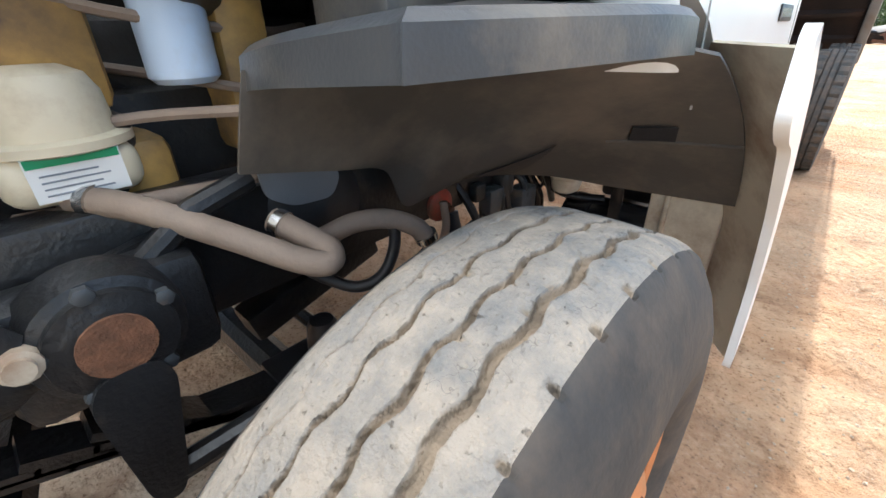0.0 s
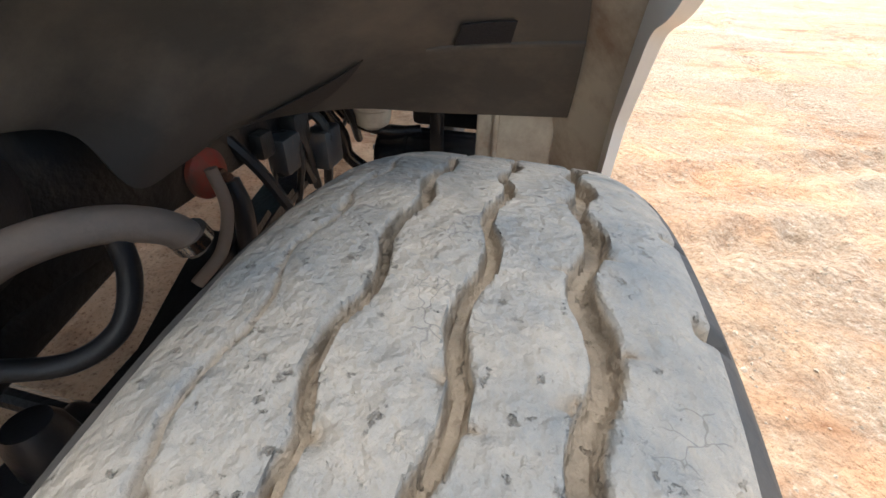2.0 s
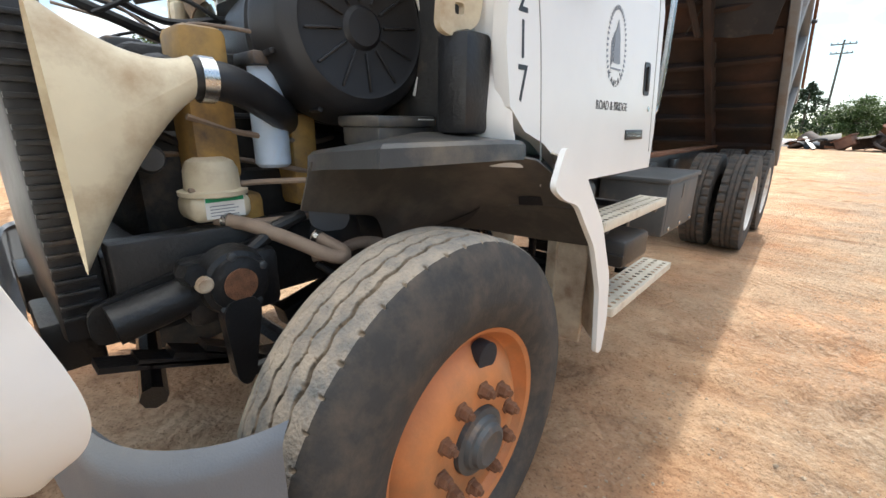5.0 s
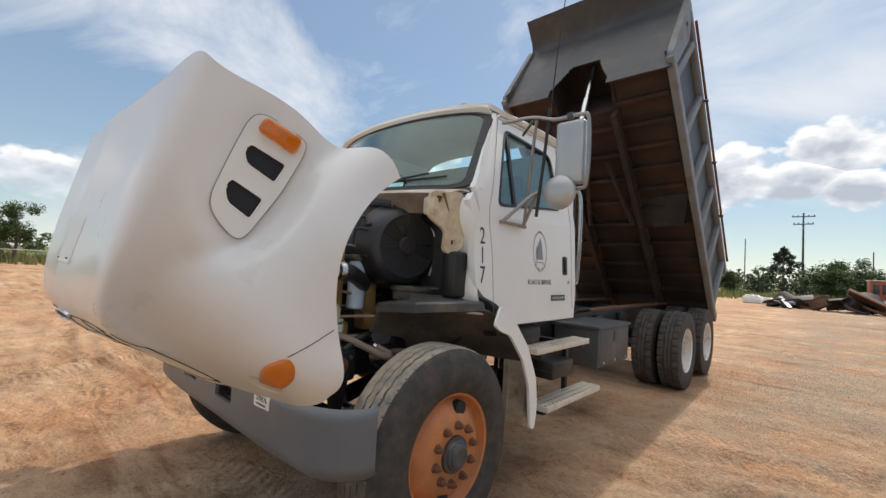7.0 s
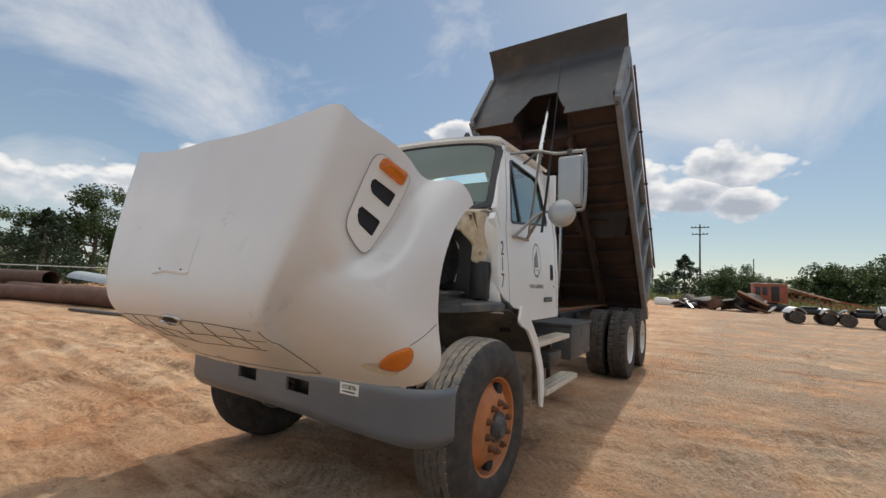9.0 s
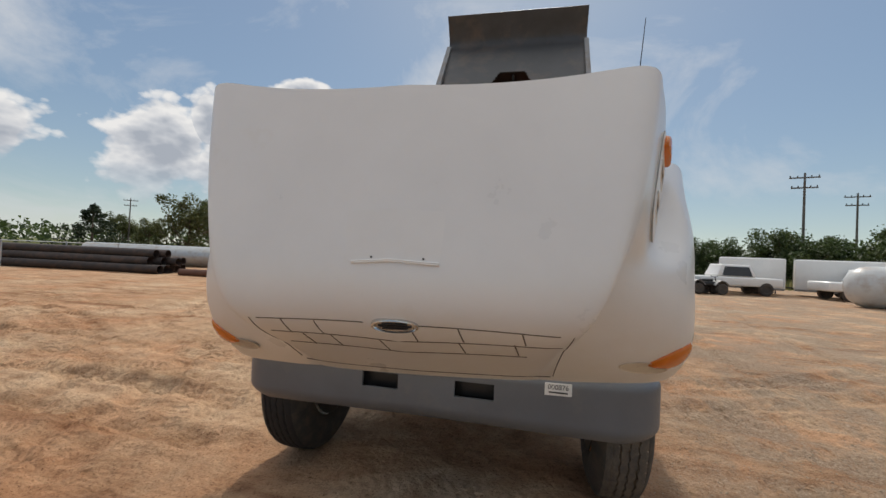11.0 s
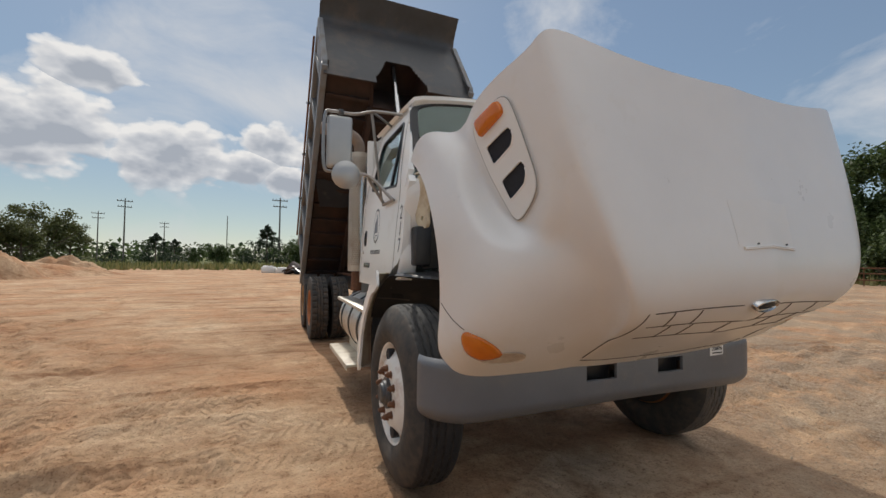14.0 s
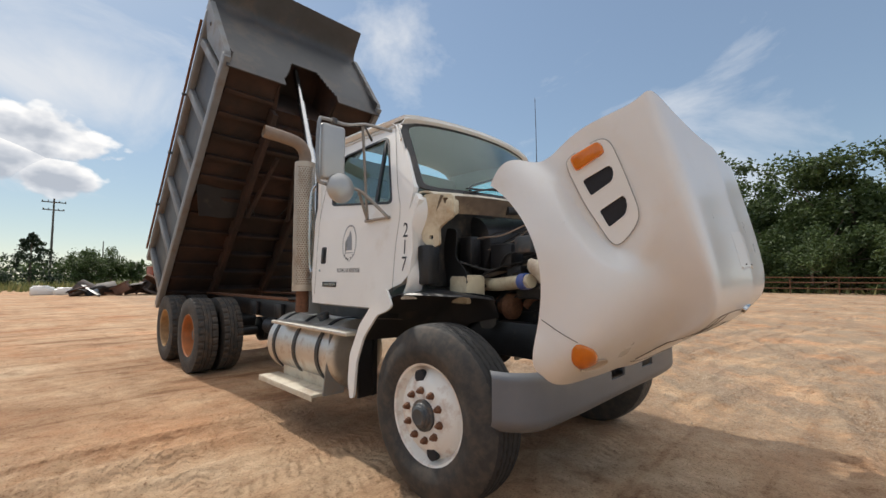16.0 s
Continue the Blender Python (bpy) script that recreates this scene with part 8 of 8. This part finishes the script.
def mound(name, label, c, lx, ly, h, turn, mat, seed):
    bm = B()
    m = pose(*c, 0, 0, turn)

    def f(u, v):
        x, y = (u - 0.5) * 2, (v - 0.5) * 2
        r = max(0.0, 1 - (x * x + y * y))
        z = h * r ** 1.2 * (1 + 0.55 * noise.noise((x * 3 + seed, y * 3, 0))) + 0.12 * h * noise.noise((x * 9, y * 9, seed)) * min(1, r * 3)
        return m @ Vector((x * lx, y * ly, z - 0.03))
    sheet(bm, f, 36, 24)
    return tagged(part(name, bm, mat, None, "", 180), label, "dirt mound")


mound("dirt_berm", "low bank of red dug earth with weeds", (-18.4, 31, 0), 8.5, 3.2, 0.95, 28, DIRT, 1.0)
mound("dirt_berm", "small heap of red earth by the bank", (-15.7, 27.6, 0), 3.0, 1.9, 1.30, 50, DIRT, 5.0)
mound("dirt_berm", "steep bank of dug brown earth", (-17.5, 23.2, 0), 2.9, 1.7, 1.2, 55, DIRT, 3.0)
mound("dirt_berm", "grey heap beyond the bank", (-17.0, 41, 0), 3.0, 2.0, 1.1, 20, DIRT, 11.0)
mound("dirt_berm", "low ridge of earth at the yard's edge", (-26, 27, 0), 7.0, 2.6, 0.95, 35, DIRT, 8.0)

# ---- fence on the left, pipe fence on the right ----
def wire_fence(name, label, a, b, n, h, rail):
    t = thing(name, label, "fence")
    a, b = Vector(a), Vector(b)
    for k in range(n + 1):
        p = a.lerp(b, k / n)
        bm = B()
        tube(bm, [p - Vector((0, 0, 0.1)), p + Vector((0, 0, h))], 0.035, 8)
        part("post", bm, GALV if rail < 0.03 else RUST, t)
    for z in ((h - 0.05,) if rail < 0.03 else (h * 0.35, h * 0.7, h)):
        bm = B()
        tube(bm, [a + Vector((0, 0, z)), b + Vector((0, 0, z))], rail, 6)
        part("rail", bm, GALV if rail < 0.03 else RUST, t)
    return t


wire_fence("wire_fence", "galvanised fence along the grass", (-23, 28, 0), (-26, -4, 0), 12, 1.3, 0.024)
wire_fence("pipe_fence", "rusty welded pipe fence in the grass", (36, 16, 0), (44, -12, 0), 10, 1.3, 0.045)

# ---- scrap, crane, tank, trailers, vehicles ----
CRANE_RED = material("faded_red_paint", (0.36, 0.085, 0.045), 0.6, vary=0.25, scale=2, dirt=(0.17, 0.08, 0.05), dirt_amount=0.4, dirt_scale=3)
DARK_GLASS = material("dark_glass", (0.03, 0.035, 0.04), 0.15, vary=0.1)
cr = thing("crawler_crane", "faded red crane house with lattice boom laid down", "crane")
bm = B()
box(bm, (-1.6, -1.2, 1.0), (1.7, 1.2, 3.3), 0.06)
body = part("crane_house", bm, CRANE_RED, cr)
for x in (-1.45, -0.75):
    bm = B()
    box(bm, (x, -1.22, 1.9), (x + 0.5, -1.195, 2.9), 0.01)
    part("window", bm, DARK_GLASS, body)
bm = B()
box(bm, (0.1, -1.22, 1.2), (0.9, -1.195, 3.0), 0.01)
part("door_opening", bm, CHASSIS, body)
bm = B()
box(bm, (-1.65, -1.215, 1.0), (-0.3, -1.19, 1.25), 0.01)
part("white_band", bm, PAPER, body)
bm = B()
box(bm, (-1.7, -1.25, 3.28), (1.5, 1.25, 3.38), 0.02)
part("roof", bm, CREAM, body)
for y in (-1.1, 1.1):
    bm = B()
    box(bm, (-1.9, y - 0.35, 0.0), (2.0, y + 0.35, 0.85), 0.3, None, 4)
    part("track", bm, CHASSIS, cr)
bm = B()
box(bm, (-0.8, -0.8, 0.7), (0.8, 0.8, 1.05), 0.05)
part("turntable", bm, CHASSIS, cr)
bm = B()
c0, c1 = [(1.4, -0.5, 2.6), (1.4, 0.5, 2.6), (1.4, 0.5, 1.7), (1.4, -0.5, 1.7)], [(9.5, -0.3, 0.9), (9.5, 0.3, 0.9), (9.5, 0.3, 0.4), (9.5, -0.3, 0.4)]
for p, q in zip(c0, c1):
    tube(bm, [p, q], 0.055, 6)
for k in range(12):
    for i in range(4):
        a = Vector(c0[i]).lerp(Vector(c1[i]), k / 12)
        b = Vector(c0[(i + 1) % 4]).lerp(Vector(c1[(i + 1) % 4]), (k + 1) / 12)
        tube(bm, [a, b], 0.028, 5)
part("lattice_boom", bm, CRANE_RED, cr)
for k in range(3):
    bm = B()
    tube(bm, [(0.5, -0.9 + 0.6 * k, 3.3), (6.5, -0.8 + 0.5 * k, 1.5)], 0.05, 6)
    part("boom_stay", bm, CREAM, cr)
cr.matrix_world = pose(6.0, 41.0, 0, 0, 0, 4) @ Matrix.Scale(0.66, 4)

SCRAP_MATS = (PIPE_RUST, PIPE_DARK, CHASSIS, PIPE_DARK, RUST)
for k in range(22):
    x, y = rng.uniform(-0.4, 6.0), rng.uniform(35.0, 38.5)
    bm = B()
    kind = k % 4
    L_ = rng.uniform(0.8, 2.4)
    m = pose(x, y, rng.uniform(0.15, 0.7), rng.uniform(-35, 35), rng.uniform(-30, 30), rng.uniform(0, 180))
    if kind == 0:
        box(bm, (-L_ / 2, -0.06, -0.06), (L_ / 2, 0.06, 0.06), 0.01, m)
        box(bm, (-L_ / 2, -0.12, 0.05), (L_ / 2, 0.12, 0.07), 0.005, m)
    elif kind == 1:
        sheet(bm, lambda u, v: m @ Vector(((u - 0.5) * L_, 0.7 * math.cos(2.6 * v + 0.3), 0.5 * math.sin(2.6 * v + 0.3) - 0.25)), 3, 10, 0.015)
    elif kind == 2:
        pts = [m @ Vector((0.55 * math.cos(2 * math.pi * j / 20), 0.55 * math.sin(2 * math.pi * j / 20), 0)) for j in range(21)]
        tube(bm, pts, 0.09, 8, False)
    else:
        box(bm, (-0.45, -0.35, -0.3), (0.45, 0.35, 0.3), 0.05, m)
        box(bm, (-0.55, -0.40, 0.28), (0.55, 0.40, 0.34), 0.01, m)
    low = min(v.co.z for v in bm.verts)
    bmesh.ops.translate(bm, vec=(0, 0, -low - 0.02), verts=bm.verts)
    tagged(part("scrap_iron", bm, SCRAP_MATS[k % 5]), "piece of rusty scrap iron in a heap", "scrap", "scrap heap")
for k, (x, y, w, h) in enumerate(((-1.6, 40.0, 1.3, 0.55), (-0.2, 39.2, 1.7, 0.42), (1.2, 38.6, 1.2, 0.45))):
    bm = B()
    box(bm, (x - w / 2, y - 0.5, 0.0), (x + w / 2, y + 0.5, h), 0.08)
    box(bm, (x - w * 0.4, y - 0.45, h - 0.02), (x + w * 0.3, y + 0.4, h + 0.10), 0.04)
    tagged(part("white_box", bm, WHITE), "white moulded box lying by the scrap", "box", "white boxes by the scrap")

TANK_GREY = material("tank_paint", (0.55, 0.56, 0.55), 0.4, vary=0.06, scale=2, dirt=(0.36, 0.25, 0.17), dirt_amount=0.25, dirt_scale=1.5)
bm = B()
lathe(bm, [(-4.2, 0.0), (-4.18, 0.35), (-4.0, 0.68), (-3.7, 0.88), (-3.4, 0.95), (3.4, 0.95), (3.7, 0.88), (4.0, 0.68), (4.18, 0.35), (4.2, 0.0)], n=40)
TNK = tagged(part("storage_tank", bm, TANK_GREY), "long pale grey storage tank lying on the ground", "tank")
TNK.matrix_world = pose(18.6, 19.6, 0.93, 0, 0, -8)
for x, y, w in ((14.0, 28.0, 3.4), (18.2, 27.2, 4.0)):
    t = thing("box_trailer", "white enclosed trailer parked by the trees", "trailer", "white trailers")
    bm = B()
    box(bm, (-w / 2, -1.0, 0.35), (w / 2, 1.0, 2.25), 0.10, None, 3)
    part("trailer_body", bm, WHITE, t)
    bm = B()
    box(bm, (-w / 2 + 0.05, -1.02, 0.30), (w / 2 - 0.05, 1.02, 0.42), 0.01)
    part("skirt", bm, GREY_PLATE, t)
    for s in (-1, 1):
        bm = B()
        lathe(bm, [(s * 0.86, 0.0), (s * 0.86, 0.32), (s * 1.05, 0.33), (s * 1.07, 0.30), (s * 1.07, 0.0)], n=20)
        bmesh.ops.transform(bm, matrix=Matrix.Translation((0.3, 0, 0.33)) @ Matrix.Rotation(math.pi / 2, 4, "Z"), verts=bm.verts)
        part("wheel", bm, RUBBER_DRIVE, t)
    bm = B()
    box(bm, (-w / 2 - 1.0, -0.05, 0.40), (-w / 2 + 0.1, 0.05, 0.50), 0.01)
    tube(bm, [(-w / 2 - 0.9, 0, 0.0), (-w / 2 - 0.9, 0, 0.5)], 0.04, 8)
    part("tongue", bm, CHASSIS, t)
    t.matrix_world = pose(x, y, 0, 0, 0, -25)


def atv(x, y, turn, mat, label):
    t = thing("quad_bike", label, "quad bike", "parked quad bikes")
    bm = B()
    box(bm, (-0.55, -0.22, 0.45), (0.55, 0.22, 0.72), 0.08, None, 3)
    box(bm, (-0.35, -0.16, 0.70), (0.30, 0.16, 0.86), 0.07, None, 3)
    b = part("body", bm, CHASSIS, t)
    for x0 in (-0.62, 0.62):
        bm = B()
        sheet(bm, lambda u, v: (x0 + 0.36 * (u - 0.5) * 2, (v - 0.5) * 1.1, 0.80 - 0.28 * abs(2 * u - 1) ** 2), 8, 6, 0.03)
        part("fender", bm, mat, t)
        for s in (-1, 1):
            bm = B()
            lathe(bm, [(-0.12, 0.12), (-0.13, 0.24), (-0.09, 0.30), (0.09, 0.30), (0.13, 0.24), (0.12, 0.12), (0.10, 0.0)], n=18)
            bmesh.ops.transform(bm, matrix=Matrix.Translation((x0, s * 0.46, 0.30)) @ Matrix.Rotation(math.pi / 2, 4, "Z"), verts=bm.verts)
            part("wheel", bm, RUBBER_DRIVE, t)
    bm = B()
    tube(bm, [(0.40, -0.36, 1.02), (0.45, 0, 0.98), (0.40, 0.36, 1.02)], 0.02, 6)
    tube(bm, [(0.45, 0, 0.98), (0.52, 0, 0.7)], 0.03, 6)
    part("handlebar", bm, CHASSIS, t)
    t.matrix_world = pose(x, y, 0, 0, 0, turn)


atv(6.3, 25.2, 10, GALV, "grey quad bike parked by the crane")
atv(8.2, 24.6, -5, CHASSIS, "black quad bike parked by the crane")
atv(10.0, 24.0, 5, GREY_PLATE, "dark grey quad bike parked by the crane")


def pickup(x, y, turn, label):
    t = thing("pickup_truck", label, "pickup truck", "parked pickups")
    bm = B()
    box(bm, (-2.6, -0.92, 0.50), (2.6, 0.92, 1.02), 0.10, None, 3)
    vs = box(bm, (-0.9, -0.82, 1.0), (1.2, 0.82, 1.75), 0.12, None, 3)
    for q in bm.verts:
        if q.co.z > 1.4:
            q.co.x = 0.15 + (q.co.x - 0.15) * 0.78
            q.co.y *= 0.88
    b = part("body", bm, WHITE, t)
    for s in (-1, 1):
        bm = B()
        plate(bm, [(-0.65, 1.08), (1.0, 1.08), (0.82, 1.62), (-0.48, 1.62)], [], lambda a, c, d: Vector((a, s * (0.835 - 0.14 * (c - 1.08) - d), c)), 0.02)
        part("window", bm, DARK_GLASS, b)
        for x0 in (-1.65, 1.7):
            bm = B()
            lathe(bm, [(-0.12, 0.0), (-0.12, 0.36), (0.10, 0.38), (0.13, 0.33), (0.13, 0.22), (0.08, 0.2), (0.08, 0.0)] if s > 0 else [(0.12, 0.0), (0.12, 0.36), (-0.10, 0.38), (-0.13, 0.33), (-0.13, 0.22), (-0.08, 0.2), (-0.08, 0.0)], n=22)
            bmesh.ops.transform(bm, matrix=Matrix.Translation((x0, s * 0.84, 0.37)) @ Matrix.Rotation(math.pi / 2, 4, "Z"), verts=bm.verts)
            part("wheel", bm, RUBBER_DRIVE, t)
    t.matrix_world = pose(x, y, 0, 0, 0, turn)


pickup(11.6, 25.5, 6, "white pickup parked at the far side of the yard")
pickup(18.5, 25.0, 4, "white pickup parked beside another at the yard's edge")

# ---- loose stones ----
def stones(n, seed, area, size):
    rng = random.Random(seed)
    v, f = [], []
    base = [Vector(q) for q in ((1, 0, 0), (-1, 0, 0), (0, 1, 0), (0, -1, 0), (0, 0, 0.7), (0, 0, -0.7))]
    tri = ((0, 2, 4), (2, 1, 4), (1, 3, 4), (3, 0, 4), (2, 0, 5), (1, 2, 5), (3, 1, 5), (0, 3, 5))
    for _ in range(n):
        x, y = area(rng)
        s = size * rng.uniform(0.4, 1.0) ** 1.5
        k = len(v)
        e = Euler((rng.uniform(-.4, .4), rng.uniform(-.4, .4), rng.uniform(0, 6.3)))
        z = ground_height(x, y)
        for b in base:
            q = b * s * rng.uniform(0.7, 1.25)
            q.rotate(e)
            v.append(Vector((x, y, z + s * 0.25)) + q)
        f += [(a + k, b + k, c + k) for a, b, c in tri]
    return v, f


STONE = material("pale_stone", (0.40, 0.31, 0.22), 0.9, vary=0.35, scale=30)
CLOD = material("dirt_clod", (0.38, 0.215, 0.12), 0.95, vary=0.3, scale=20)
for nm, lab, mt, n, ar, sz, sd in (("gravel", "pale loose gravel on the dirt", STONE, 9000, lambda r: (1.3 + abs(r.gauss(0, 2.6)), r.uniform(-1.5, 9)), 0.009, 1),
                                   ("gravel", "pale loose gravel further out", STONE, 5000, lambda r: (r.uniform(1.5, 14), r.uniform(-2, 24)), 0.013, 2),
                                   ("dirt_clods", "small clods of red dirt", CLOD, 4000, lambda r: (-1.2 - abs(r.gauss(0, 4.5)), r.uniform(-1.5, 18)), 0.010, 3),
                                   ("dirt_clods", "small clods of red dirt in front of the truck", CLOD, 1500, lambda r: (r.uniform(-5, 5), r.uniform(-4, 0)), 0.008, 4)):
    v, f = stones(n, sd, ar, sz)
    me = bpy.data.meshes.new(nm)
    me.from_pydata(v, [], f)
    finish(me, mt, 20)
    tagged(new(nm, me), lab, "gravel", kind="stuff")
